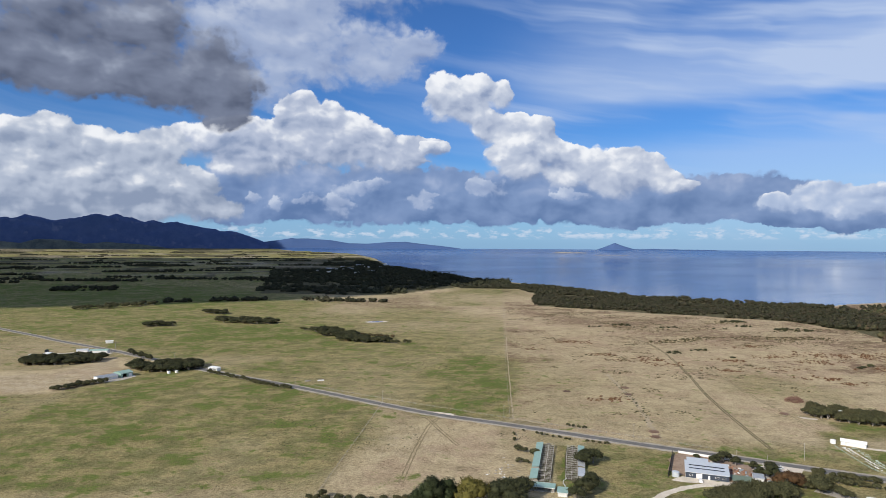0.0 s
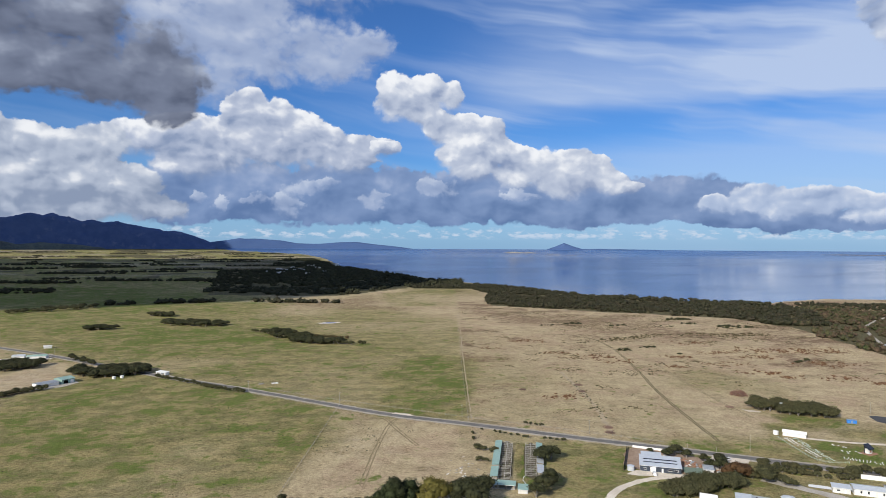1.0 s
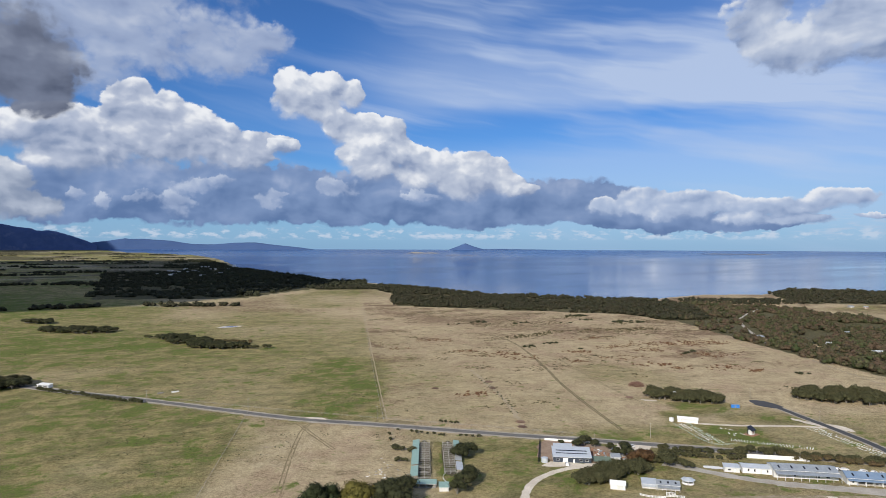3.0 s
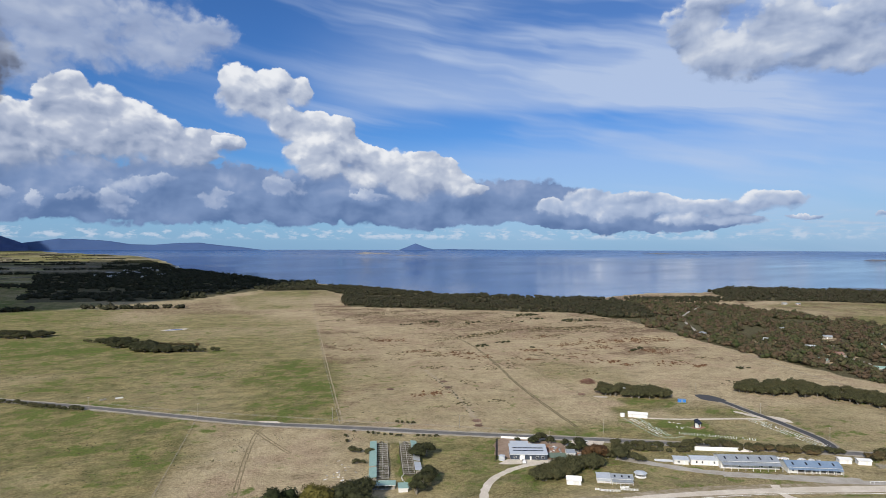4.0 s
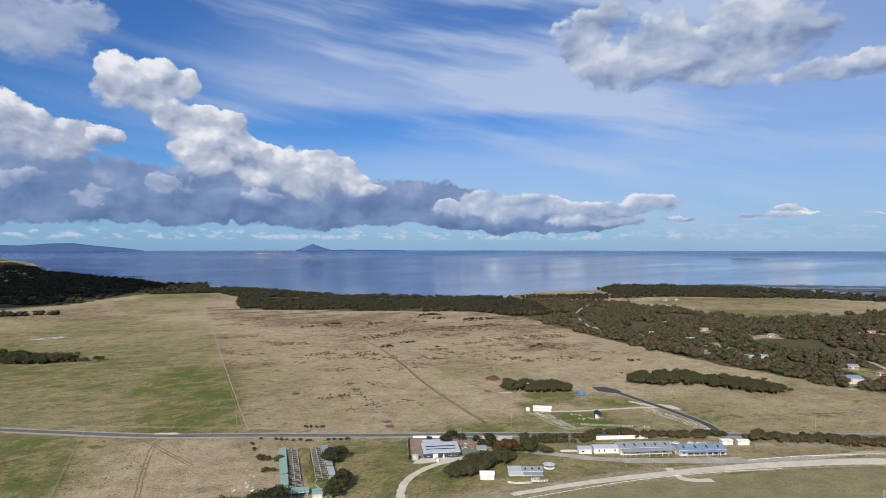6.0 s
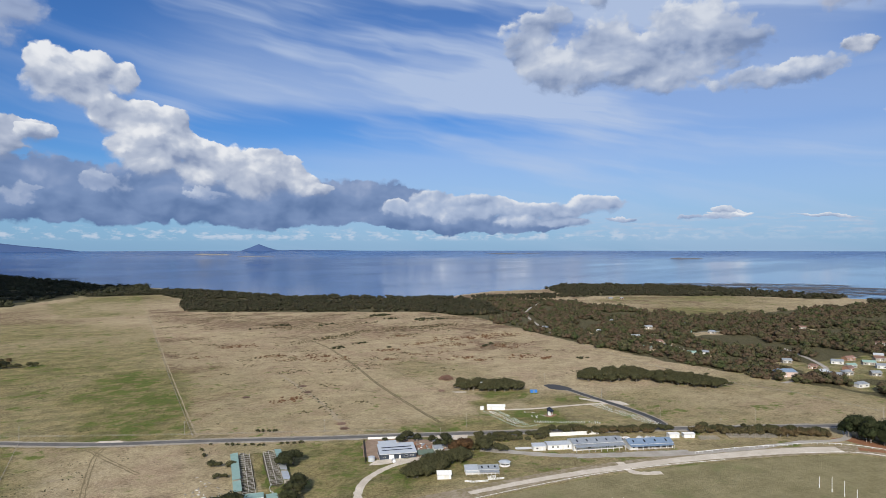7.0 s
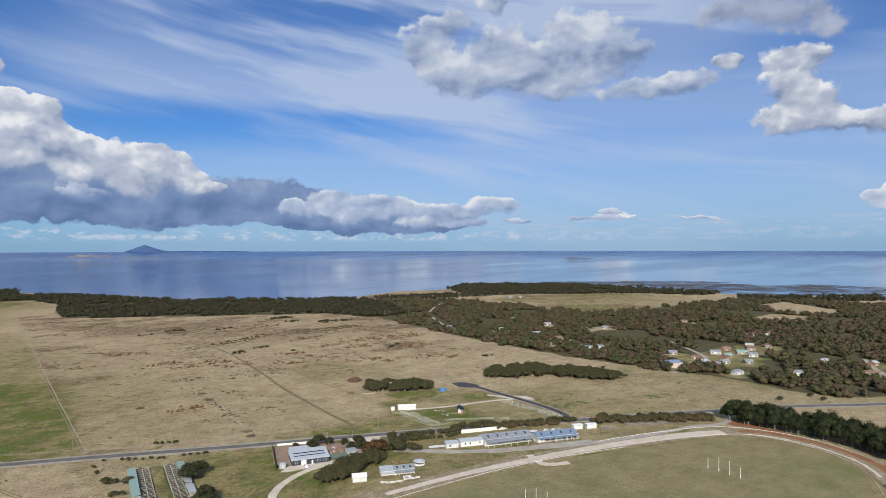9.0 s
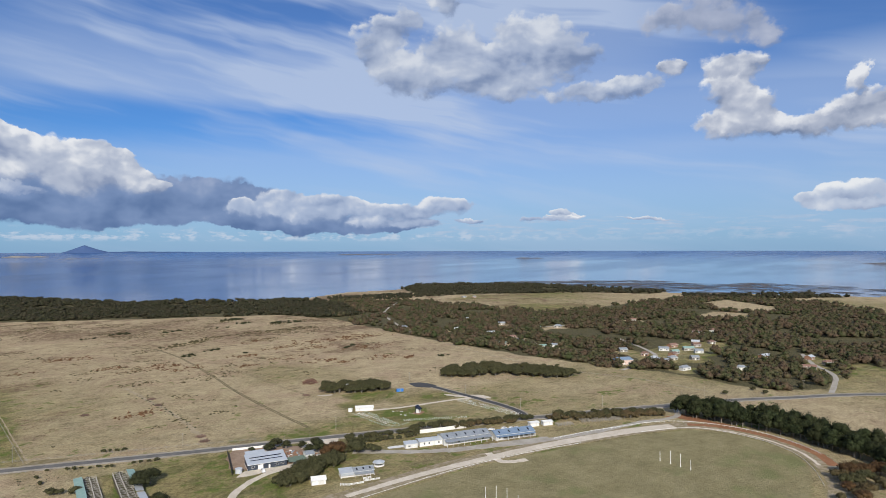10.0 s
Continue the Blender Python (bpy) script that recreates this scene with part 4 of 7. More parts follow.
def strip(name, line, width, mat, label, category, up=0.06, rough=0.0, step=6.0, offset=0.0, wide_end=None, seed=1):
    """A road, track or path as a low sheet with a real edge; rough: metres by which its edges waver."""
    rng = random.Random(seed)
    pts = smooth_line(line, step)
    bm = bmesh.new()
    prev = None
    for i, p in enumerate(pts):
        t = (pts[min(i + 1, len(pts) - 1)] - pts[max(i - 1, 0)]).normalized()
        s = Vector((t.y, -t.x, 0))
        w = width if wide_end is None else width + (wide_end - width) * i / (len(pts) - 1)
        a = p + s * (offset - w / 2 + rng.uniform(-rough, rough))
        b = p + s * (offset + w / 2 + rng.uniform(-rough, rough))
        ring = [bm.verts.new(spot(q.x, q.y, z)) for q, z in ((a, -0.25), (a, up), (b, up), (b, -0.25))]
        if prev:
            for k in range(3):
                bm.faces.new((prev[k], prev[k + 1], ring[k + 1], ring[k]))
        prev = ring
    bmesh.ops.recalc_face_normals(bm, faces=bm.faces)
    return tagged(part(name, bm, mat), label, category, kind="structure")


def patch(name, corners, mat, label, category, up=0.05, seed=1, wav=1.5):
    """A flat area of gravel or earth with a wavering rim."""
    rng = random.Random(seed)
    pts = smooth_line(corners + corners[:1], 5.0)[:-1]
    bm = bmesh.new()
    rim = [bm.verts.new(spot(p.x + rng.uniform(-wav, wav), p.y + rng.uniform(-wav, wav), up)) for p in pts]
    f = bm.faces.new(rim)
    if f.normal.z < 0:
        f.normal_flip()
    bmesh.ops.triangulate(bm, faces=[f])
    return tagged(part(name, bm, mat), label, category, kind="structure")


ROAD = [(-1600, 1600), (-692, 966), (-529, 846), (-407, 762), (-300, 680), (-218, 620), (-136, 564), (-67, 513), (-10, 472), (48, 441), (120, 401), (206, 356), (300, 303), (400, 245), (482, 194), (523, 161), (558, 134), (595, 96), (680, -10)]
strip("road_verge", ROAD, 11.5, SHOULDER, "pale gravel verge along the road", "verge", 0.04, 0.9, 4.0)
strip("road", ROAD, 5.8, ASPHALT, "narrow grey asphalt country road", "road", 0.10, 0.12)
LANE = [(354, 437), (358, 426), (357.5, 405), (355, 388), (350, 343), (342, 305), (330, 288)]
patch("lane_head", [(347, 424), (353, 439), (363, 434), (364, 414), (353, 412)], ASPHALT_DARK, "wide dark asphalt end of the lane", "lane", 0.10, wav=0.3)
patch("gravel_bay", [(357, 366), (363, 357), (360, 345), (355, 350)], GRAVEL, "pale gravel heaped beside the lane", "bay", 0.075, wav=0.8)
strip("lane_verge", LANE, 8.5, SHOULDER, "gravel verge of the lane", "verge", 0.045, 0.8, 3.0)
strip("lane", LANE, 5.2, ASPHALT_DARK, "short dark asphalt lane beside the cemetery", "lane", 0.11, 0.15)
strip("track_cemetery", [(266, 391), (285, 381), (302, 375), (333, 366), (349, 358)], 3.6, GRAVEL, "pale gravel drive through the cemetery", "track", 0.06, 0.35, 3.0)
strip("driveway", [(92, 270), (98, 292), (108, 309), (122, 321), (140, 328), (160, 327)], 4.4, GRAVEL, "curved pale gravel driveway", "driveway", 0.06, 0.4, 3.0)
strip("driveway_gate", [(176, 326), (180, 338), (188, 350), (200, 360)], 4.0, GRAVEL, "pale gravel drive to the road", "driveway", 0.065, 0.4, 3.0)
patch("forecourt", [(126, 334), (160, 324), (176, 322), (178, 328), (150, 334), (132, 340)], GRAVEL, "pale gravel yard before the shed", "yard", 0.055)
patch("yard", [(133, 342), (158, 332), (178, 328), (186, 344), (178, 360), (146, 380), (130, 352)], YARD_EARTH, "bare reddish earth yard of a building plot", "yard", 0.05)
patch("gravel_entry", [(178, 350), (196, 344), (206, 352), (190, 362)], GRAVEL, "pale gravel entry beside the road", "yard", 0.075)
strip("service_track", [(196, 322), (211, 305), (226, 289), (242, 277), (259, 267), (287, 250), (328, 233), (352, 226), (376, 219), (398, 208), (413, 209), (426, 216)], 7.0, GRAVEL_GREY, "grey rolled gravel service track", "track", 0.06, 0.7, 4.0, wide_end=4.5)
strip("service_apron", [(236, 280), (262, 266), (300, 247)], 8.0, GRAVEL_GREY, "grey gravel apron before the pavilions", "apron", 0.05, 0.6, 3.0)
RACE = [(70, 275), (120, 272), (154, 268), (214, 260), (262, 248), (308, 232), (352, 213), (384, 195), (396, 172), (394, 142), (381, 116), (358, 98), (328, 86), (280, 78)]
strip("racetrack", RACE, 15.0, RACE_EARTH, "pale worn earth horse racing track", "racetrack", 0.055, 0.3, 2.0)
strip("racetrack_gravel", [(150, 269), (200, 262), (262, 247), (308, 232), (352, 214), (380, 198)], 4.0, GRAVEL, "white limestone surface of the racing track", "racetrack", 0.07, 0.25, 2.0, wide_end=11.0)
strip("racetrack_bend", [(388, 191), (397, 172), (395, 142), (382, 116), (362, 100)], 6.0, RED_EARTH, "red earth bend of the racing track", "racetrack", 0.075, 0.6, 3.0, offset=-3.0)
strip("racetrack_edge", [(392, 186), (398, 168), (395, 142), (382, 116), (362, 100)], 2.0, GRAVEL, "white limestone rim of the bend", "racetrack", 0.085, 0.5, 3.0, offset=5.0)
patch("earth_bank", [(400, 212), (414, 206), (410, 180), (405, 160), (402, 180)], RED_EARTH, "bare red earth under the pines", "earth", 0.05)
strip("crossing", [(250, 258), (244, 246), (246, 239), (256, 233)], 4.6, GRAVEL, "short white gravel crossing", "track", 0.08, 0.5, 2.0)
for k, off in enumerate((-0.9, 0.9)):
    strip("wheel_track", [(225, 905), (250, 893), (274, 848), (274, 780), (266, 718), (247, 618), (230, 540), (217, 462), (207, 386)], 1.2, RUTTED, "worn wheel track across the pasture", "track", 0.03, 0.3, 5.0, off, seed=k)
    strip("wheel_track", [(283, 660), (279, 631), (267, 532), (263, 477), (262, 440)], 0.7, WORN, "faint wheel track across the pasture", "track", 0.03, 0.3, 5.0, off, seed=k + 5)
    strip("wheel_track", [(-22, 330), (-16, 390), (-6, 450), (10, 470)], 0.8, WORN, "faint wheel track across the dry field", "track", 0.03, 0.3, 4.0, off * 1.2, seed=k + 9)
    strip("wheel_track", [(10, 395), (-2, 430), (-12, 462)], 0.8, WORN, "faint wheel track across the dry field", "track", 0.03, 0.3, 4.0, off * 1.2, seed=k + 12)
strip("fence_path", [(52.5, 452), (60.5, 545), (73.5, 693), (97.5, 950), (133.5, 1339)], 0.9, TRODDEN, "pale path trodden along the paddock fence", "path", 0.03, 0.5, 5.0)
strip("cattle_path", [(166, 622), (162, 560), (160, 520), (155, 476), (149, 440), (142, 410)], 3.6, TRODDEN, "bare trodden cattle path", "path", 0.03, 1.4, 3.0)
for i, s in enumerate(STREETS):
    strip("street", s, 4.6, GRAVEL_GREY, "grey street through the scattered houses", "street", 0.08, 0.3, 8.0)

# ---- plants ----
ICO = {}


def ico(sub):
    if sub not in ICO:
        bm = bmesh.new()
        bmesh.ops.create_icosphere(bm, subdivisions=sub, radius=1.0)
        ICO[sub] = (np.array([v.co[:] for v in bm.verts]), np.array([[v.index for v in f.verts] for f in bm.faces]))
        bm.free()
    return ICO[sub]


def crown(rng, lobes, leaves, leaf, sub=1, rough=0.22):
    """Triangles of a crown: lumpy lobes (centre, radii) set all over with small leaf tufts."""
    vs, fs, base = [], [], 0
    iv, jf = ico(sub)
    area = [l[1][0] * l[1][1] + l[1][0] * l[1][2] for l in lobes]
    for c, r in lobes:
        jit = 1 + rng.uniform(-rough, rough, len(iv))
        vs.append(iv * jit[:, None] * np.array(r) * 0.84 + np.array(c))
        fs.append(jf + base)
        base += len(iv)
    pick = rng.choice(len(lobes), leaves, p=np.array(area) / sum(area))
    d = rng.normal(size=(leaves, 3))
    d[:, 2] = np.abs(d[:, 2]) * np.where(rng.random(leaves) < 0.25, -1, 1)
    d /= np.linalg.norm(d, axis=1)[:, None]
    C = np.array([lobes[k][0] for k in pick]) + d * np.array([lobes[k][1] for k in pick]) * rng.uniform(0.80, 1.14, (leaves, 1))
    u = np.cross(d, rng.normal(size=(leaves, 3)))
    u /= np.linalg.norm(u, axis=1)[:, None] + 1e-9
    v = np.cross(d, u) + d * rng.uniform(-0.9, 0.9, (leaves, 1))
    s = leaf * rng.uniform(0.6, 1.5, (leaves, 1))
    tip = C + d * s * 0.5
    tri = np.stack([C - u * s * 0.6, C + u * s * 0.6, tip + v * s], 1).reshape(-1, 3)
    vs.append(tri)
    fs.append(np.arange(leaves * 3).reshape(-1, 3) + base)
    return np.concatenate(vs), np.concatenate(fs)


def dome(rng, r, h, n, low=0.35):
    """Lobes of a rounded bush or tree crown of radius r and height h."""
    out = []
    for i in range(n):
        a, q = rng.uniform(0, 2 * math.pi), math.sqrt(rng.random()) * r * 0.68
        z = h * (low + (0.92 - low) * (1 - (q / r) ** 2) * rng.uniform(0.75, 1.0)) - h * 0.14
        s = r * rng.uniform(0.30, 0.50)
        out.append(((q * math.cos(a), q * math.sin(a), max(z, s * 0.45)), (s, s, min(s, h * 0.34) * rng.uniform(0.7, 0.95))))
    return out


PLANTS = {}


def plant(kind, at, size=1.0, turn=0.0, group="", stretch=1.0):
    """A tree or shrub of a kind: built once, then copied."""
    m = Matrix.Translation(spot(at[0], at[1], -0.1)) @ pose(0, 0, 0, 0, 0, turn) @ Matrix.Diagonal((size, size, size * stretch, 1))
    variants = PLANTS.setdefault(kind, [])
    name, label, cat, mat, spec, count = KINDS[kind]
    if len(variants) < count:
        rng = np.random.default_rng(len(variants) * 7 + sum(map(ord, kind)))
        r, h, n, low, leaves, leaf, trunk = spec
        ob = tagged(new(name), label, cat, group)
        bm = bmesh.new()
        top = h * (low + 0.25)
        for k in range(1 if trunk > 0.12 and low < 0.3 else 4):
            a = rng.uniform(0, 6.28)
            lean = 0.0 if k == 0 else r * 0.5
            mid = Vector((math.cos(a) * lean * 0.5, math.sin(a) * lean * 0.5, top * 0.55))
            end = Vector((math.cos(a) * lean, math.sin(a) * lean, top))
            for p, q, w in (((0, 0, -0.3), mid, trunk), (mid, end, trunk * 0.7)):
                p, q = Vector(p), Vector(q)
                bmesh.ops.create_cone(bm, cap_ends=True, segments=6, radius1=w, radius2=w * 0.7, depth=(q - p).length, matrix=Matrix.Translation((p + q) / 2) @ (q - p).to_track_quat("Z", "Y").to_matrix().to_4x4())
        part("trunk", bm, BARK, ob)
        v, f = crown(rng, dome(rng, r, h, int(n * 0.9), low), int(leaves * 1.5), leaf * 0.62, 1, 0.3)
        me = big_mesh("crown", v, f, mat, True)
        o = new("crown", me)
        o.parent = ob
        ob.matrix_basis = m
        variants.append(ob)
        return ob
    ob = copy_thing(variants[RNG.randrange(len(variants))], m)
    ob.matrix_basis = m
    if group:
        ob["group"] = group
    return ob


RNG = random.Random(11)
KINDS = {
    "teatree": ("coastal_tree", "dense dark olive coastal teatree in a thicket", "tree", TEATREE, (3.4, 5.2, 16, 0.46, 900, 0.42, 0.15), 4),
    "gum": ("tree", "dark spreading tree with an uneven crown", "tree", GUM, (4.2, 8.5, 20, 0.40, 1300, 0.45, 0.22), 4),
    "far_gum": ("tree", "dark spreading tree in a pasture grove", "tree", GUM, (4.4, 8.5, 24, 0.36, 900, 0.55, 0.22), 4),
    "pine": ("pine_tree", "tall dark green pine in a windbreak", "tree", PINE, (4.8, 12.0, 34, 0.10, 2000, 0.50, 0.30), 5),
    "shrub": ("shrub", "low dark green rounded shrub in grass", "shrub", TEATREE, (1.5, 1.7, 9, 0.35, 320, 0.26, 0.06), 4),
    "gold": ("golden_tree", "bushy yellow-green tree before the kennels", "tree", GOLD, (4.6, 7.5, 20, 0.32, 1400, 0.42, 0.2), 1),
    "rust": ("rusty_shrub", "rusty brown rounded bush", "shrub", RUST, (3.8, 5.4, 16, 0.34, 1100, 0.36, 0.14), 1),
    "hedge": ("hedge_bush", "dense olive bush in a broad hedge", "shrub", TEATREE, (3.0, 3.6, 14, 0.34, 800, 0.36, 0.1), 3),
    "scrub": ("scrub_bush", "scraggy grey-brown bush among other bushes", "shrub", HEATH, (2.4, 3.0, 12, 0.36, 520, 0.34, 0.08), 3),
}


def grove(kind, a, b, wide, count, group, lo=0.75, hi=1.2, seed=1, stretch=1.0):
    """Plants scattered in an oblong about the line from a to b."""
    rng = random.Random(seed)
    for i in range(count):
        t, s = (i + rng.random()) / count, rng.uniform(-1, 1)
        s *= wide * math.sqrt(max(0.05, 1 - (2 * t - 1) ** 2 * 0.8))
        ux, uy = b[0] - a[0], b[1] - a[1]
        L = math.hypot(ux, uy)
        plant(kind, (a[0] + ux * t - uy / L * s, a[1] + uy * t + ux / L * s), rng.uniform(lo, hi), rng.uniform(0, 360), group, stretch * rng.uniform(0.9, 1.1))


def row(kind, line, gap, group, lo=0.8, hi=1.1, seed=1, wav=1.0, stretch=1.0):
    rng = random.Random(seed)
    pts = smooth_line(line, gap)
    for p in pts:
        plant(kind, (p.x + rng.uniform(-wav, wav), p.y + rng.uniform(-wav, wav)), rng.uniform(lo, hi), rng.uniform(0, 360), group, stretch)

# groves on the pasture beyond the road
grove("teatree", (-226, 962), (-165, 965), 9, 12, "trees of the long grove", seed=2)
grove("far_gum", (-188, 952), (-118, 852), 20, 60, "trees of the long grove", 1.3, 1.75, seed=3, stretch=0.62)
grove("far_gum", (-140, 856), (-70, 836), 15, 36, "trees of the long grove", 1.2, 1.6, seed=4, stretch=0.6)
grove("teatree", (-78, 836), (-40, 826), 8, 10, "trees of the long grove", 0.8, 1.1, seed=5)
grove("far_gum", (-395, 1085), (-285, 1046), 24, 50, "trees of the round grove", 1.4, 1.8, seed=6, stretch=0.62)
grove("far_gum", (-462, 1212), (-414, 1182), 13, 18, "trees of the small grove", 1.3, 1.7, seed=7, stretch=0.65)
grove("far_gum", (-488, 1006), (-445, 1016), 13, 20, "trees of the oval grove", 1.3, 1.7, seed=8, stretch=0.65)
grove("teatree", (-745, 1245), (-640, 1370), 30, 46, "trees of the far grove", 1.3, 1.9, seed=9)
grove("far_gum", (-326, 646), (-256, 652), 22, 56, "trees beside the farm", 1.3, 1.7, seed=10, stretch=0.66)
row("far_gum", [(-372, 735), (-352, 716), (-330, 695)], 7.0, "trees beside the farm", 0.7, 1.0, 61, 2.0)
grove("far_gum", (-458, 676), (-384, 694), 22, 60, "trees behind the dairy", 1.3, 1.7, seed=11, stretch=0.62)
grove("hedge", (-345, 545), (-318, 582), 6, 18, "bushes beside the farm", 1.0, 1.4, seed=12)
row("hedge", [(-236, 626), (-205, 602), (-185, 588)], 5.0, "bushes along the road", 0.8, 1.15, 13)
row("hedge", [(-178, 580), (-160, 567), (-137, 553)], 5.0, "bushes along the road", 0.9, 1.2, 14)
row("shrub", [(64, 420), (74, 412), (84, 406)], 3.6, "shrubs along the road", 0.8, 1.25, 15, 0.6)
row("shrub", [(95, 402), (106, 397)], 3.4, "shrubs along the road", 0.9, 1.3, 16, 0.6)
row("shrub", [(90, 438), (100, 432)], 3.4, "shrubs along the road", 0.9, 1.3, 17, 0.6)
for x, y, s in ((49, 417, 1.2), (56, 426, 0.9), (48, 405, 1.3), (47, 384, 2.3), (51, 381, 1.9), (57, 376, 2.3), (46, 362, 1.8), (50, 362, 1.4)):
    plant("shrub", (x, y), s, x * 31, "shrubs beside the kennels")
# behind and beside the kennels
for x, y, s in ((82, 357, 1.0), (89, 362, 0.95), (86, 367, 0.8), (78, 322, 0.95), (73, 315, 1.0), (80, 330, 0.7), (67, 307, 0.85)):
    plant("gum", (x, y), s * 1.35, x * 17, "trees beside the kennels", 0.85)
for x, y, s in ((-5, 299, 1.1), (2, 302, 1.0), (-12, 297, 0.75)):
    plant("pine", (x, y), s * 1.4, x * 17, "trees before the kennels", 0.95)
plant("gold", (14.5, 299), 2.05, 30, "trees before the kennels")
for x, y, s in ((26, 301, 1.0), (33, 303, 1.1), (40, 309, 1.0), (29, 306, 0.9), (35, 297, 1.0)):
    plant("gum", (x, y), s * 1.75, x * 13, "trees before the kennels", 0.85)
row("hedge", [(-66, 308), (-40, 306), (-12, 306), (6, 305)], 5.0, "hedge across the field", 0.7, 1.0, 18)
plant("gum", (-60, 310), 0.6, 10, "hedge across the field")
# round the club and the shed
grove("hedge", (134, 304), (178, 315), 6.0, 40, "bushes of the broad hedge", 1.4, 1.9, 19, 1.1)
for x, y, s in ((184, 325, 1.75), (189, 329, 1.3), (179, 328, 1.0)):
    plant("rust", (x, y), s, x * 9, "bushes beside the club")
for x, y, s in ((196, 318, 2.5), (199, 322, 2.2), (203, 313, 1.5), (191, 323, 1.3), (206, 311, 1.1)):
    plant("hedge", (x, y), s, x * 9, "bushes beside the club")
for x, y, s in ((160, 361, 0.7), (166, 363, 0.9), (171, 358, 0.7), (178, 352, 0.6), (180, 338, 1.0), (184, 345, 0.9), (183, 334, 0.7), (176, 341, 0.7), (152, 367, 0.5)):
    plant("gum", (x, y), s * 1.25, x * 7, "trees round the yard", 0.8)
row("hedge", [(205, 338), (222, 326), (243, 317), (250, 322)], 3.6, "hedge behind the pavilions", 0.8, 1.15, 20, 1.5)
row("hedge", [(210, 344), (228, 334), (246, 325)], 3.8, "hedge behind the pavilions", 0.8, 1.15, 21, 1.5)
row("hedge", [(252, 330), (270, 318), (290, 306), (312, 292), (330, 281)], 3.2, "hedge behind the pavilions", 0.9, 1.4, 22, 2.0)
row("scrub", [(270, 312), (290, 300), (312, 287)], 4.5, "scrub behind the pavilions", 1.1, 1.6, 23, 2.0)
grove("scrub", (335, 272), (404, 216), 6, 34, "scrub along the service track", 1.1, 1.8, 24)
grove("hedge", (345, 270), (408, 218), 5, 22, "bushes along the service track", 1.0, 1.6, 25)
plant("gum", (372, 256), 0.55, 5, "bushes along the service track")
# the grove at the cemetery and the broad grove beyond the lane
grove("teatree", (280, 474), (326, 440), 14, 50, "trees behind the cemetery", 1.2, 1.6, seed=26)
grove("gum", (288, 462), (326, 452), 9, 8, "trees behind the cemetery", 0.7, 0.85, seed=27, stretch=0.8)
grove("teatree", (400, 440), (460, 408), 22, 76, "trees of the broad grove", 1.25, 1.7, seed=28)
grove("teatree", (458, 404), (480, 342), 20, 68, "trees of the broad grove", 1.2, 1.6, seed=29)
for x, y, s in ((458, 661, 2.2), (462, 663, 1.8), (492, 341, 1.9), (488, 400, 1.6), (497, 396, 1.8), (505, 392, 1.7), (512, 380, 1.9)):
    plant("shrub", (x, y), s, x, "shrubs on the pasture")
r = random.Random(14)
for i in range(22):
    t = r.random()
    x, y = np.interp(t, [0, 0.35, 0.65, 1], [163, 161, 156, 147]), np.interp(t, [0, 0.35, 0.65, 1], [572, 522, 486, 425])
    plant("shrub", (float(x) + r.gauss(0, 3.0), float(y) + r.gauss(0, 4)), r.uniform(0.3, 0.7), i * 40, "tussocks along the cattle path", 0.8)
# pines of the windbreak
row("pine", [(414, 212), (410, 192), (411, 165), (406, 130), (394, 103), (382, 80), (372, 58)], 4.2, "pines of the windbreak", 0.95, 1.5, 30, 2.2, 1.1)
row("pine", [(424, 208), (424, 180), (422, 145), (412, 112), (398, 84), (388, 62)], 5.0, "pines of the windbreak", 1.0, 1.5, 31, 2.5, 1.1)
for x, y, s in ((334, 86, 0.9), (342, 91, 1.0), (352, 88, 1.1), (358, 82, 1.0), (346, 80, 1.0), (322, 78, 0.8), (310, 84, 0.7), (364, 76, 1.1), (330, 76, 1.0), (356, 70, 1.2), (338, 82, 1.0), (348, 86, 1.0), (326, 84, 0.8), (316, 76, 0.9), (362, 86, 1.0), (340, 72, 1.1)):
    plant(("teatree", "scrub", "rust")[(x + y) % 3], (x, y), s * (1.4, 2.0, 1.3)[(x + y) % 3], x * 3, "bushes at the end of the bend")
for x, y in ((500, 205), (530, 192), (524, 180)):
    plant("shrub", (x, y), 2.0, x, "shrubs on the pasture")

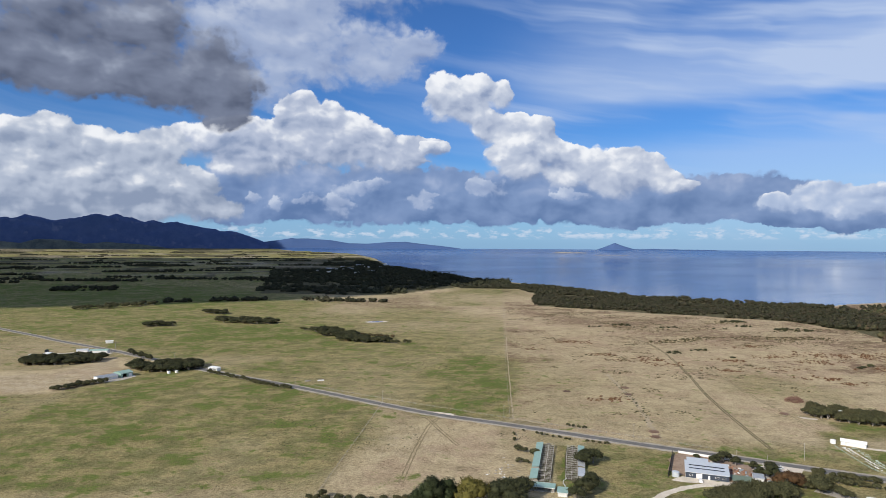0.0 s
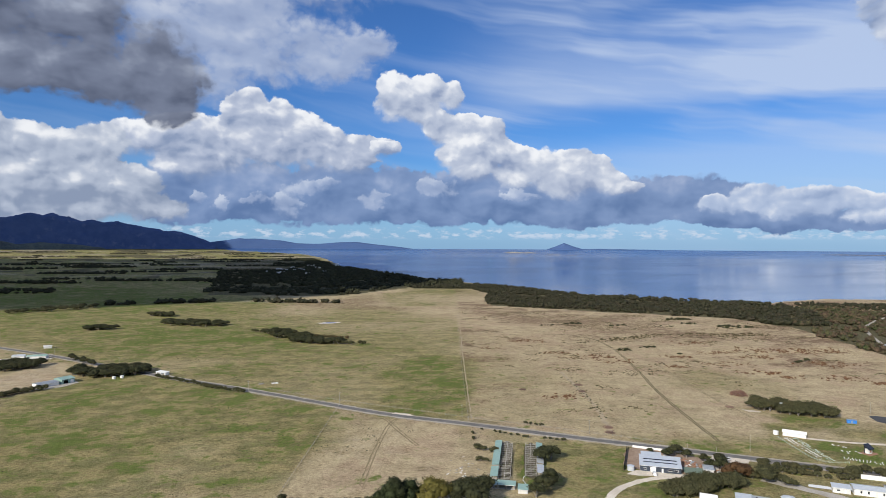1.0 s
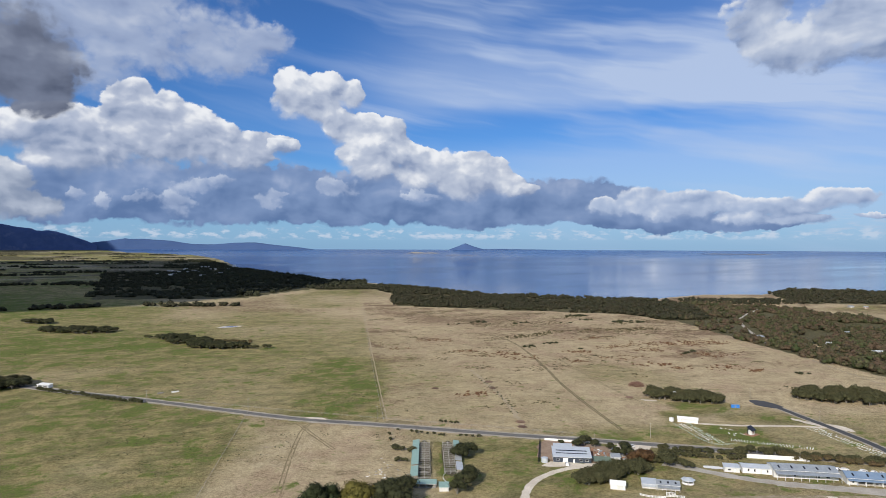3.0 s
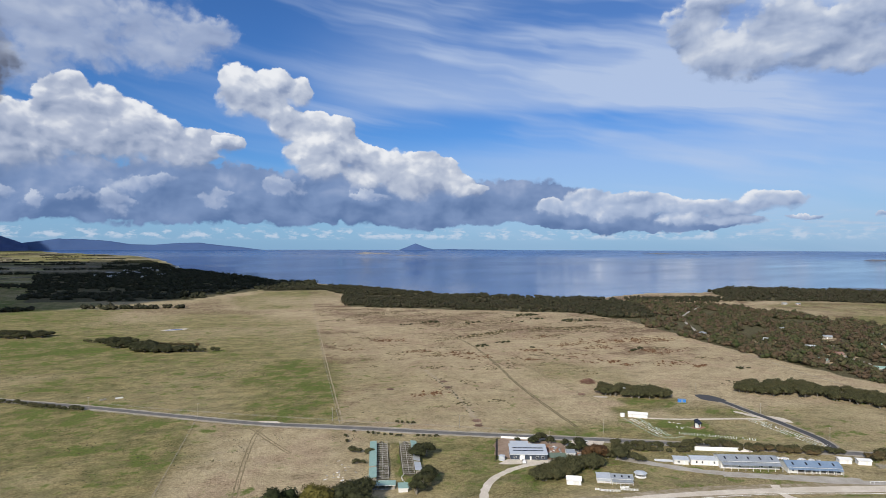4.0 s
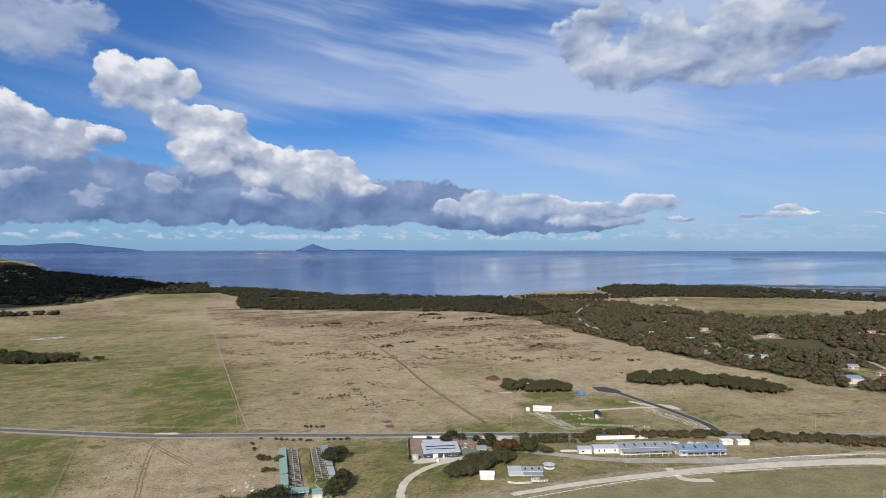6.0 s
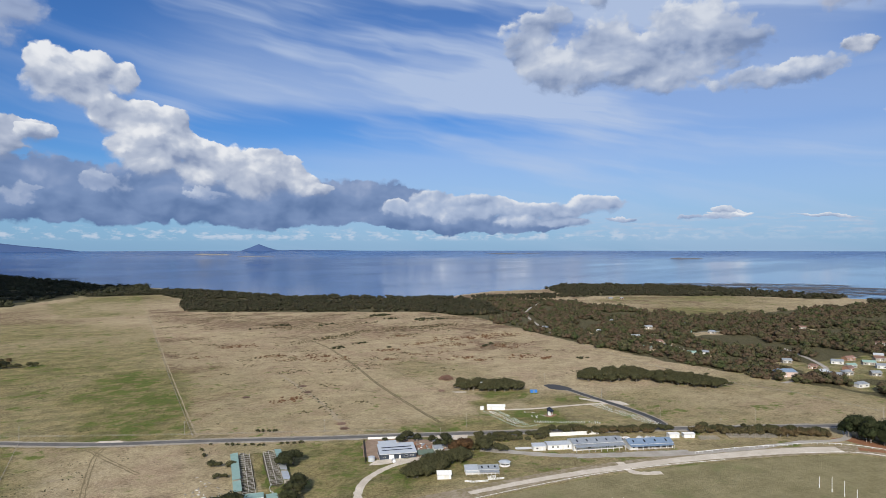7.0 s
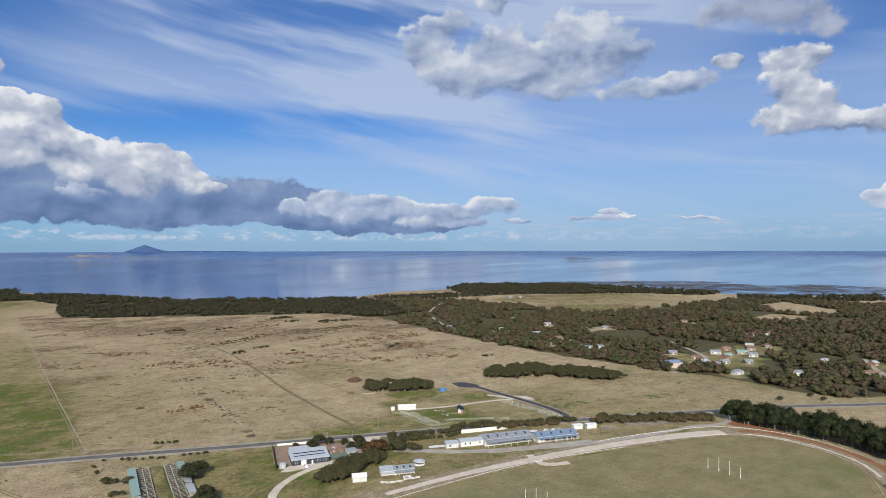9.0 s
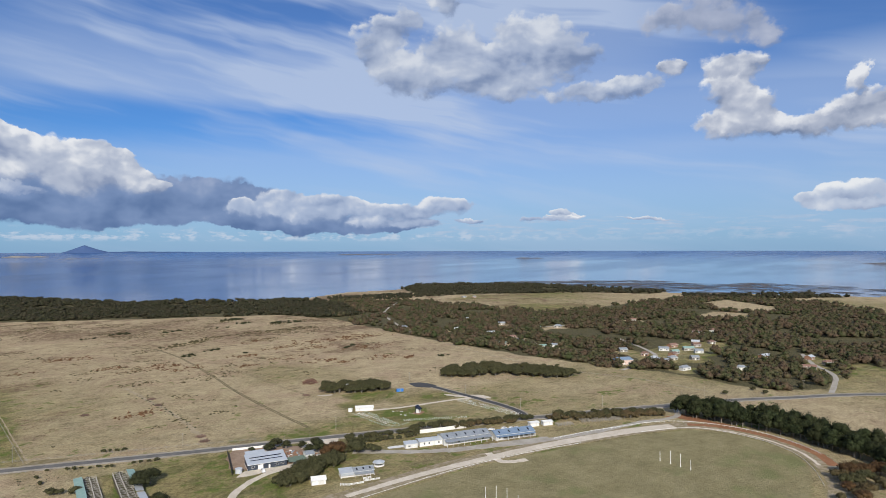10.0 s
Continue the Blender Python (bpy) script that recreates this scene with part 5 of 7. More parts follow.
# far woods: one mass each, with lumpy crowns and leaf tufts
def woods(name, label, areas, spacing, lo, hi, mat, seed, holes=(), clear=(), tall=0.55, thin=None, gaps=0.31):
    rng = np.random.default_rng(seed)
    protos = []
    for k in range(5):
        r = 1.0
        lobes = [((x * 0.62, y * 0.62, z * tall), (s, s, s * 0.75)) for (x, y, z), s in
                 zip(np.concatenate([rng.uniform(-1, 1, (3, 2)), rng.uniform(0.5, 1.5, (3, 1))], 1), rng.uniform(0.3, 0.6, 3))]
        protos.append(crown(rng, lobes + [((0, 0, 0.75 * tall), (0.72, 0.72, 0.9 * tall))], 84, 0.135, 1, 0.26))
    vs, fs, base = [], [], 0
    for area in areas:
        xs, ys = [p[0] for p in area], [p[1] for p in area]
        n = int((max(xs) - min(xs)) * (max(ys) - min(ys)) / spacing ** 2)
        X, Y = rng.uniform(min(xs), max(xs), n), rng.uniform(min(ys), max(ys), n)
        wx, wy = (fbm(X, Y, 45, seed + 3) - 0.5) * 34, (fbm(X, Y, 45, seed + 4) - 0.5) * 34
        keep = inside(X + wx, Y + wy, area) & (fbm(X, Y, 60, seed) > gaps)
        grow = 0.6 + 0.8 * fbm(X, Y, 55, seed + 9)
        if thin:
            keep &= fbm(X, Y * 1.6, 420, seed + 6) > thin(X, Y)
        for hole in holes:
            keep &= ~inside(X, Y, hole) | ((rng.random(n) < 0.62) & (len(hole) == 7))
        for line in STREETS:
            keep &= edge_gap(X, Y, line) > 6
        for hx, hy in clear:
            # open towards the viewer, so that the house shows
            far = math.hypot(hx, hy)
            along, across = (X * hx + Y * hy) / far - far, (X * hy - Y * hx) / far
            keep &= (np.hypot(along, across) > 7.5) & ~((along < 0) & (along > -14) & (np.abs(across) < 6))
        for x, y, w in zip(X[keep], Y[keep], grow[keep]):
            v, f = protos[rng.integers(5)]
            s, a = rng.uniform(lo, hi) * w, rng.uniform(0, 6.28)
            c, d = math.cos(a) * s, math.sin(a) * s
            wx, wy, wz = place(x + v[:, 0] * c - v[:, 1] * d, y + v[:, 0] * d + v[:, 1] * c, ground_z(x, y) + v[:, 2] * s * rng.uniform(0.8, 1.2) - 0.3)
            vs.append(np.stack([wx, wy, wz], 1))
            fs.append(f + base)
            base += len(v)
    return tagged(new(name, big_mesh(name, np.concatenate(vs), np.concatenate(fs), mat, True)), label, "woodland", kind="stuff")


woods("coastal_woodland", "dense dark coastal woodland above the shore", [WOOD_COAST], 8.6, 2.4, 8.0, COASTAL, 41, tall=0.62, gaps=0.37)
woods("shore_woodland", "scattered dark trees behind the beach", [[(870, 1300), (1010, 1185), (1130, 1195), (1190, 1300), (1010, 1385), (895, 1385)]], 10.0, 2.6, 6.5, COASTAL, 48, tall=0.6, gaps=0.46)
woods("headland_woodland", "dark woodland on the far headland", [WOOD_HEAD, WOOD_BELT], 13.0, 4.6, 8.4, COASTAL, 46, tall=0.65)
woods("town_woodland", "dark brown-green bush between scattered houses", [WOOD_TOWN, [(545, 370), (590, 365), (592, 250), (585, 170), (640, 150), (690, 138), (640, 140), (582, 142), (548, 166), (540, 214), (553, 262)], [(640, 150), (700, 150), (760, 80), (1000, 60), (1250, 80), (1000, 200), (760, 180)]], 9.8, 3.5, 8.2, TOWN, 42, [FIELD_EAST, FIELD_GAP, FIELD_HEAD, *YARDS], HOMES, tall=0.62, gaps=0.40)
woods("shaded_woodland", "dark woodland near the distant township", [WOOD_DARK], 36.0, 12.0, 24.0, COASTAL, 43, tall=0.17, thin=lambda x, y: 0.30 + 0.42 * np.clip((-250 - x - (y - 1700) * 0.12) / 500, 0, 1))
BELTS = []
for i in range(110):
    r = random.Random(i + 100)
    bx, by = r.uniform(-3600, -300), r.uniform(1450, 5600)
    if i >= 60:
        by = r.uniform(5600, 12000)
        bx = -by * r.uniform(0.12, 0.72)
    if bx > -300 - (by - 1450) * 0.35 and by < 3500:
        bx -= 700
    if edge_gap(np.array([bx]), np.array([by]), COAST)[0] < 300 or not inside(np.array([bx]), np.array([by]), LAND)[0]:
        continue
    L, w = r.uniform(40, 220), r.uniform(10, 34)
    BELTS.append([(bx - L, by - w), (bx + L, by - w * 0.6), (bx + L, by + w), (bx - L, by + w * 0.7)])
woods("shelterbelts", "dark shelterbelts on the far plain", BELTS + [[(-344, 1470), (-136, 1425), (-130, 1450), (-340, 1500)], [(-620, 1400), (-420, 1470), (-420, 1500), (-640, 1430)]], 13.0, 6.0, 12.0, COASTAL, 44, tall=0.5)
woods("heath_band", "low grey-brown heath along a dry ditch", [[(280, 825), (374, 862), (552, 854), (552, 882), (374, 892), (275, 850)]], 6.0, 1.6, 3.6, HEATH, 47, tall=0.22)
grove("scrub", (-118, 905), (-70, 878), 6, 16, "scrub beside the long grove", 1.0, 1.5, 62)
LOW = [[(x - w, y - w * 0.6), (x + w, y - w * 0.5), (x + w * 0.8, y + w * 0.6), (x - w, y + w * 0.5)] for x, y, w in
       ((299, 1034, 22), (365, 992, 20), (443, 984, 14), (553, 971, 30), (490, 1017, 16), (509, 1084, 26), (286, 754, 11), (316, 772, 15), (454, 654, 12), (250, 1010, 12), (340, 720, 8), (484, 520, 12))]
woods("heath_bushes", "low dark heath bushes on the pasture", LOW, 7.0, 2.0, 4.5, GUM, 45, tall=0.25)

# tufts of bracken and rushes on the pasture: too many to count
def tufts(name, label, X, Y, lo, hi, tall, mat, seed):
    rng = np.random.default_rng(seed)
    protos = [crown(rng, [((0, 0, 0.35 * tall), (0.6, 0.6, 0.5 * tall)), ((0.4, 0.1, 0.25 * tall), (0.45, 0.4, 0.4 * tall))], 12, 0.3, 1, 0.35) for k in range(4)]
    vs, fs, base = [], [], 0
    for x, y in zip(X, Y):
        v, f = protos[rng.integers(4)]
        s, a = rng.uniform(lo, hi), rng.uniform(0, 6.28)
        c, d = math.cos(a) * s, math.sin(a) * s
        px, py = x + v[:, 0] * c - v[:, 1] * d, y + v[:, 0] * d + v[:, 1] * c
        vs.append(np.stack(place(px, py, ground_z(x, y) + v[:, 2] * s - 0.05), 1))
        fs.append(f + base)
        base += len(v)
    return tagged(new(name, big_mesh(name, np.concatenate(vs), np.concatenate(fs), mat, True)), label, "tussocks", kind="stuff")


rng = np.random.default_rng(19)
PATCHES = [(194, 737, 12), (232, 705, 17), (246, 676, 12), (352, 649, 13), (518, 736, 22), (530, 718, 18), (435, 568, 13), (391, 577, 9), (363, 603, 9), (378, 600, 7), (437, 737, 16), (440, 768, 10),
           (471, 642, 20), (448, 545, 8), (388, 723, 10), (140, 518, 8), (391, 804, 16), (484, 728, 20), (421, 691, 14), (330, 700, 10), (300, 640, 8), (175, 840, 14), (120, 780, 9)]
X = np.concatenate([rng.normal(x, r, r * 7) for x, y, r in PATCHES])
Y = np.concatenate([rng.normal(y, r * 0.55, r * 7) for x, y, r in PATCHES])
keep = fbm(X, Y, 9, 52) > 0.46
tufts("bracken", "rust-brown bracken in scattered patches on dry pasture", X[keep], Y[keep], 0.8, 2.2, 0.45, BRACKEN, 20)
X, Y = rng.uniform(70, 640, 40000), rng.uniform(440, 1330, 40000)
keep = inside(X, Y, [(62, 470), (540, 440), (600, 760), (640, 960), (420, 1225), (205, 1370), (135, 1335)]) & (fbm(X, Y * 1.5, 60, 63) + 0.10 * (Y > 780) > 0.63) & (fbm(X, Y, 16, 64) > 0.50)
tufts("heath_tussocks", "dark dry heath tussocks over the pasture", X[keep], Y[keep], 0.5, 1.7, 0.35, HEATH, 21)
T = rng.random(64)
tufts("path_tussocks", "dark tussocks along the trodden cattle path", np.interp(T, [0, 0.5, 1], [164, 160, 150]) + rng.normal(0, 3.2, 64), np.interp(T, [0, 0.5, 1], [595, 520, 446]) + rng.normal(0, 6, 64), 0.5, 1.4, 0.6, TEATREE, 23)
X, Y = rng.uniform(-420, 60, 30000), rng.uniform(320, 1200, 30000)
keep = (fbm(X, Y * 1.5, 50, 73) > 0.60) & (fbm(X, Y, 12, 74) > 0.52) & (edge_gap(X, Y, [(-692, 966), (-407, 762), (-218, 620), (-67, 513), (48, 441)]) > 9)
tufts("grass_tussocks", "rank olive grass tussocks on green pasture", X[keep], Y[keep], 0.3, 0.9, 0.4, TEATREE, 22)

# mud banks laid bare by the tide
rng = np.random.default_rng(8)
xs, ys = [q[0] for q in FLATS], [q[1] for q in FLATS]
X, Y = rng.uniform(min(xs), max(xs), 700), rng.uniform(min(ys), max(ys), 700)
keep = inside(X, Y, FLATS) & ~inside(X, Y, LAND) & (fbm(X, Y, 240, 71) > 0.44)
bm = bmesh.new()
for x, y in zip(X[keep], Y[keep]):
    far = math.hypot(x, y)
    u, w = 10 + 75 * rng.random() ** 2, rng.uniform(5, 15)
    rim = []
    for i in range(14):
        a = 6.2832 * i / 14
        p, q = u * math.cos(a) * rng.uniform(0.6, 1.3), w * math.sin(a) * rng.uniform(0.5, 1.4)
        bx, by = x + (y * p + x * q) / far, y + (-x * p + y * q) / far
        rim.append(bm.verts.new([float(v) for v in place(bx, by, SEA_Z - (bx * bx + by * by) / 1.48e7 + 0.35)]))
    bm.faces.new(rim)
bmesh.ops.recalc_face_normals(bm, faces=bm.faces)
for f in bm.faces:
    if f.normal.z < 0:
        f.normal_flip()
tagged(part("mud_banks", bm, MUD), "dark mud banks bared by the tide in shallow water", "mud bank", kind="stuff")

# ---- far land: ranges across the bay and islands ----
def ridge(name, label, a0, a1, dist, profile, deep, mat, seed, foot, rough=0.12):
    """A range between two bearings; profile: heights, as tangents, at even steps; deep: its depth in metres."""
    nu, nv = 220, 26
    u = np.linspace(0, 1, nu)
    hgt = np.interp(u, [(q[0] - a0) / (a1 - a0) for q in profile], [q[1] for q in profile]) if isinstance(profile[0], tuple) else np.interp(u, np.linspace(0, 1, len(profile)), profile)
    U, V = np.meshgrid(u, np.linspace(0, 1, nv))
    az = np.radians(a0 + (a1 - a0) * U)
    D = dist + deep * V
    wob = fbm(U * 3000, V * 700, 330, seed, 5)
    body = np.clip(V * 1.5, 0, 1) ** 0.8
    tip = (hgt[None] * dist) * (1 - rough * 0.5 + rough * (fbm(u * 3000, u * 0, 120, seed + 3, 5))[None] )
    z = foot + (EYE - foot + tip) * body * (1 - 0.45 * (wob - 0.3) * (1 - V) * 2 * (V > 0))
    z[-1] = foot
    x, y = MID[0] + D * np.sin(az), MID[1] + D * np.cos(az)
    idx = np.arange(nu * nv).reshape(nv, nu)
    quads = np.stack([idx[:-1, :-1], idx[:-1, 1:], idx[1:, 1:], idx[1:, :-1]], 2).reshape(-1, 4)
    return tagged(new(name, big_mesh(name, np.stack([x.ravel(), y.ravel(), z.ravel()], 1), quads, mat)), label, "mountains", kind="structure")


ridge("mountain_range", "dark mountain range under cloud, coloured haze blue", -50, -15.5, 4780, [(-50, .02), (-42, .034), (-38, .030), (-35.7, .034), (-33.5, .036), (-32.5, .034), (-30.0, .039), (-26.5, .0405), (-25.6, .034), (-23.2, .0345), (-22.2, .030), (-20.6, .0285), (-19.6, .022), (-18.4, .0195), (-16.5, .008), (-15.1, -.004)], 110, RANGE, 3, 70, 0.55)
ridge("foothills", "pale grassy foothills below the range", -40, -24, 4690, [(-40, .001), (-35.7, .003), (-34.2, .000), (-33.2, .0060), (-31.5, .0050), (-30, -.001), (-28.4, .0020), (-26, -.001), (-24, -.006)], 60, FOOTHILL, 9, 52, 0.3)
ridge("far_hills", "low hills across the bay, coloured haze blue", -17, 2, 4860, [.0, .005, .009, .0095, .007, .002, .0015, .004, .005, .001, -.002, -.006], 60, HAZE_BLUE, 5, 80, 0.12)
ridge("pointed_island", "pointed island on the horizon, coloured haze blue", 14.2, 25, 4860, [-.0068, -.0015, .0045, -.0010, -.0052, -.0052, -.0045, -.0052, -.005, -.0054, -.0053, -.0056, -.006, -.0075], 50, HAZE_BLUE, 7, 90, 0.05)
for a, b, far, up in ((10.2, 13.8, 12000, .0022), (13.6, 17.6, 9400, .0009), (35.6, 42.6, 13000, .0011), (52.4, 55.6, 7900, .0012), (79.3, 92.0, 6100, .0016), (80.2, 92.0, 8300, .0010)):
    t = -(136.25 / far + far / 1.48e7)
    d = float(reach(far))
    ridge("sand_island", "low pale sand island in the bay", a, b, d, [t - .0003, t + up * 0.5, t + up, t + up * 0.8, t + up * 0.5, t + up * 0.7, t + up * 0.4, t - .0003], 25, SAND if a < 20 else SAND_DIM, int(a), EYE + (t - .0004) * d, 0.0)

# the cloud overhead that shades the far plain
LEFT_SHADE = [(-3082, 984), (-903, 1262), (-661, 1352), (-402, 1450), (-190, 1640), (60, 2060), (256, 2208), (106, 2659), (-170, 3244), (-770, 3552), (-2628, 2978)]
RANGE_SHADE = [(-3760, 2930), (-2700, 3920), (-1060, 4615), (-1200, 5380), (-3000, 4560), (-4250, 3330)]
iv, jf = ico(2)


def cloud_over(area, count, seed, label):
    """A high cloud whose shadow falls on an area of the land."""
    rng = np.random.default_rng(seed)
    xs, ys = [q[0] for q in area], [q[1] for q in area]
    X, Y = rng.uniform(min(xs), max(xs), count), rng.uniform(min(ys), max(ys), count)
    depth = edge_gap(X, Y, area, True) * np.where(inside(X, Y, area), 1, -1)
    vs, fs = [], []
    for x, y, d in zip(X, Y, depth):
        if d > 30:
            s = min(d * 0.95, 300.0)
            c = Vector((x, y, 0)) + sun_dir * (1800 / sun_dir.z)
            fs.append(jf + len(vs) * len(iv))
            vs.append(iv * (s, s, s * 0.4) * (1 + rng.uniform(-0.1, 0.1, (len(iv), 1))) + np.array(c))
    tagged(new("cloud", big_mesh("cloud", np.concatenate(vs), np.concatenate(fs), CLOUD)), label, "cloud", kind="structure")


cloud_over(LEFT_SHADE, 900, 5, "broad grey cloud high over the plain")
cloud_over(RANGE_SHADE, 700, 6, "long grey cloud high over the mountain range")

# ---- buildings ----
def wall_mesh(length, height, holes, thick=0.18):
    """An upright wall along x with rectangular holes (x, z, width, height) cut through."""
    xs = sorted({-length / 2, length / 2, *[h[0] - h[2] / 2 for h in holes], *[h[0] + h[2] / 2 for h in holes]})
    zs = sorted({0.0, height, *[h[1] for h in holes], *[h[1] + h[3] for h in holes]})
    bm = bmesh.new()
    for x0, x1 in zip(xs, xs[1:]):
        for z0, z1 in zip(zs, zs[1:]):
            mx, mz = (x0 + x1) / 2, (z0 + z1) / 2
            if not any(abs(mx - h[0]) < h[2] / 2 and h[1] < mz < h[1] + h[3] for h in holes):
                box(bm, x0, 0, z0, x1, thick, z1)
    bmesh.ops.remove_doubles(bm, verts=bm.verts, dist=0.001)
    return bm


def building(name, label, front, depth, eave, rise, wall, roof, holes=(), style="gable", panels=0, panel="skylight", porch=0.0, posts=0, category="shed", group="", hip=0.0, lift=0.0):
    """A building whose front wall runs between two corners on the ground. holes: (x, sill, width, height, kind). porch: depth of a lower roof on posts before it."""
    (ax, ay), (bx, by) = front
    L, turn = math.hypot(bx - ax, by - ay), math.degrees(math.atan2(by - ay, bx - ax))
    ob = thing(name, label, category, ((ax + bx) / 2, (ay + by) / 2), turn, group, up=lift)
    x0, x1, D = -L / 2, L / 2, depth
    part("floor_slab", box(bmesh.new(), x0 - 0.2, -0.2, -0.6, x1 + 0.2, D + 0.2, 0.12), CONCRETE, ob)
    part("front_wall", wall_mesh(L, eave, [h[:4] for h in holes]), wall, ob)
    back_h = eave + rise if style == "skillion" else eave
    part("back_wall", box(bmesh.new(), x0, D - 0.18, 0, x1, D, back_h), wall, ob)
    for x in (x0, x1 - 0.18):
        bm = bmesh.new()
        prof = [(0.18, 0), (D - 0.18, 0), (D - 0.18, back_h), (0.18, eave)] if style == "skillion" else [(0.18, 0), (D - 0.18, 0), (D - 0.18, eave), (D / 2, eave + (rise if not hip else 0)), (0.18, eave)]
        a = [bm.verts.new((x, y, z)) for y, z in prof]
        b = [bm.verts.new((x + 0.18, y, z)) for y, z in prof]
        bm.faces.new(a)
        bm.faces.new(b[::-1])
        for i in range(len(prof)):
            j = (i + 1) % len(prof)
            bm.faces.new((a[j], a[i], b[i], b[j]))
        bmesh.ops.recalc_face_normals(bm, faces=bm.faces)
        part("end_wall", bm, wall, ob)
    o, e = 0.45, 0.12
    if style == "skillion":
        part("roof", slab(bmesh.new(), [(x0 - o, -o, eave + e), (x1 + o, -o, eave + e), (x1 + o, D + o, back_h + e), (x0 - o, D + o, back_h + e)], 0.12), roof, ob)
        ridge_y, ridge_z = D, back_h
    else:
        ridge_y, ridge_z = D / 2, eave + rise
        k = rise / (D / 2) * o
        part("roof", slab(bmesh.new(), [(x0 - o + hip * 0, -o, eave + e - k), (x1 + o, -o, eave + e - k), (x1 + o - hip, ridge_y, ridge_z + e), (x0 - o + hip, ridge_y, ridge_z + e)], 0.12), roof, ob)
        part("roof", slab(bmesh.new(), [(x1 + o, D + o, eave + e - k), (x0 - o, D + o, eave + e - k), (x0 - o + hip, ridge_y, ridge_z + e), (x1 + o - hip, ridge_y, ridge_z + e)], 0.12), roof, ob)
        if hip:
            for s, x, q in ((-1, x0 - o, x0 - o + hip), (1, x1 + o, x1 + o - hip)):
                part("roof", slab(bmesh.new(), [(x, -o, eave + e - k), (x, D + o, eave + e - k), (q, ridge_y, ridge_z + e)][::s], 0.12), roof, ob)
        part("ridge_cap", box(bmesh.new(), x0 - o + hip, ridge_y - 0.22, ridge_z + e - 0.02, x1 + o - hip, ridge_y + 0.22, ridge_z + e + 0.09, 0.03), roof, ob)
    part("gutter", box(bmesh.new(), x0 - o, -o - 0.16, eave - 0.10, x1 + o, -o, eave + 0.04), WHITE, ob)
    for x, z, w, h, kind in holes:
        if kind == "window":
            f = bmesh.new()
            for bx0, bz0, bx1, bz1 in ((x - w / 2, z, x + w / 2, z + 0.08), (x - w / 2, z + h - 0.08, x + w / 2, z + h), (x - w / 2, z + 0.08, x - w / 2 + 0.08, z + h - 0.08), (x + w / 2 - 0.08, z + 0.08, x + w / 2, z + h - 0.08)):
                box(f, bx0, -0.03, bz0, bx1, 0.1, bz1)
            win = part("window", f, WHITE, ob, "white window frame")
            part("pane", box(bmesh.new(), x - w / 2 + 0.08, 0.05, z + 0.08, x + w / 2 - 0.08, 0.08, z + h - 0.08), GLASS, win, "dark glass pane")
        elif kind == "door":
            d = part("door", box(bmesh.new(), x - w / 2, 0.04, z, x + w / 2, 0.10, z + h), WHITE if wall is not WHITE else CREAM, ob, "painted door leaf")
            part("handle", box(bmesh.new(), x + w / 2 - 0.18, -0.01, z + h * 0.45, x + w / 2 - 0.10, 0.05, z + h * 0.5), DARK, d)
        elif kind == "roller":
            d = wall_mesh(w, h, [], 0.04)
            bmesh.ops.translate(d, verts=d.verts, vec=(x, 0.05, z))
            part("roller_door", d, WHITE if wall is not WHITE else CREAM, ob, "ribbed roller door")
    slope = (ridge_z - eave) / ridge_y
    rows_of = ((0.30, 0.37, 0.9), (0.56, 0.64, 0.9)) if panel == "solar_panel" else ((0.3, 0.72, 0.0),)
    for lo, hi, fill in rows_of:
        for i in range(panels):
            x = x0 + L * 0.08 + (i + 0.5) * L * 0.84 / panels if fill else x0 + (i + 0.5) * L / panels
            w, y0, y1 = (L * 0.84 / panels * 0.49 if fill else 0.45), ridge_y * lo, ridge_y * hi
            part(panel, slab(bmesh.new(), [(x - w, y0, eave + e + slope * y0 + 0.07), (x + w, y0, eave + e + slope * y0 + 0.07), (x + w, y1, eave + e + slope * y1 + 0.07), (x - w, y1, eave + e + slope * y1 + 0.07)], 0.06), DARK, ob, "dark roof panel")
    if porch:
        pz = eave - 0.35
        part("porch_roof", slab(bmesh.new(), [(x0, -porch, pz - 0.5), (x1, -porch, pz - 0.5), (x1, -0.02, pz), (x0, -0.02, pz)], 0.10), roof, ob)
        first = None
        for i in range(posts):
            x = x0 + 0.2 + (L - 0.4) * i / max(posts - 1, 1)
            if first is None:
                first = part("post", box(bmesh.new(), -0.09, -0.09, 0, 0.09, 0.09, pz - 0.58), WHITE, ob)
                first.matrix_basis = Matrix.Translation((x, -porch + 0.2, 0))
            else:
                again("post", first, ob, Matrix.Translation((x, -porch + 0.2, 0)))
    return ob


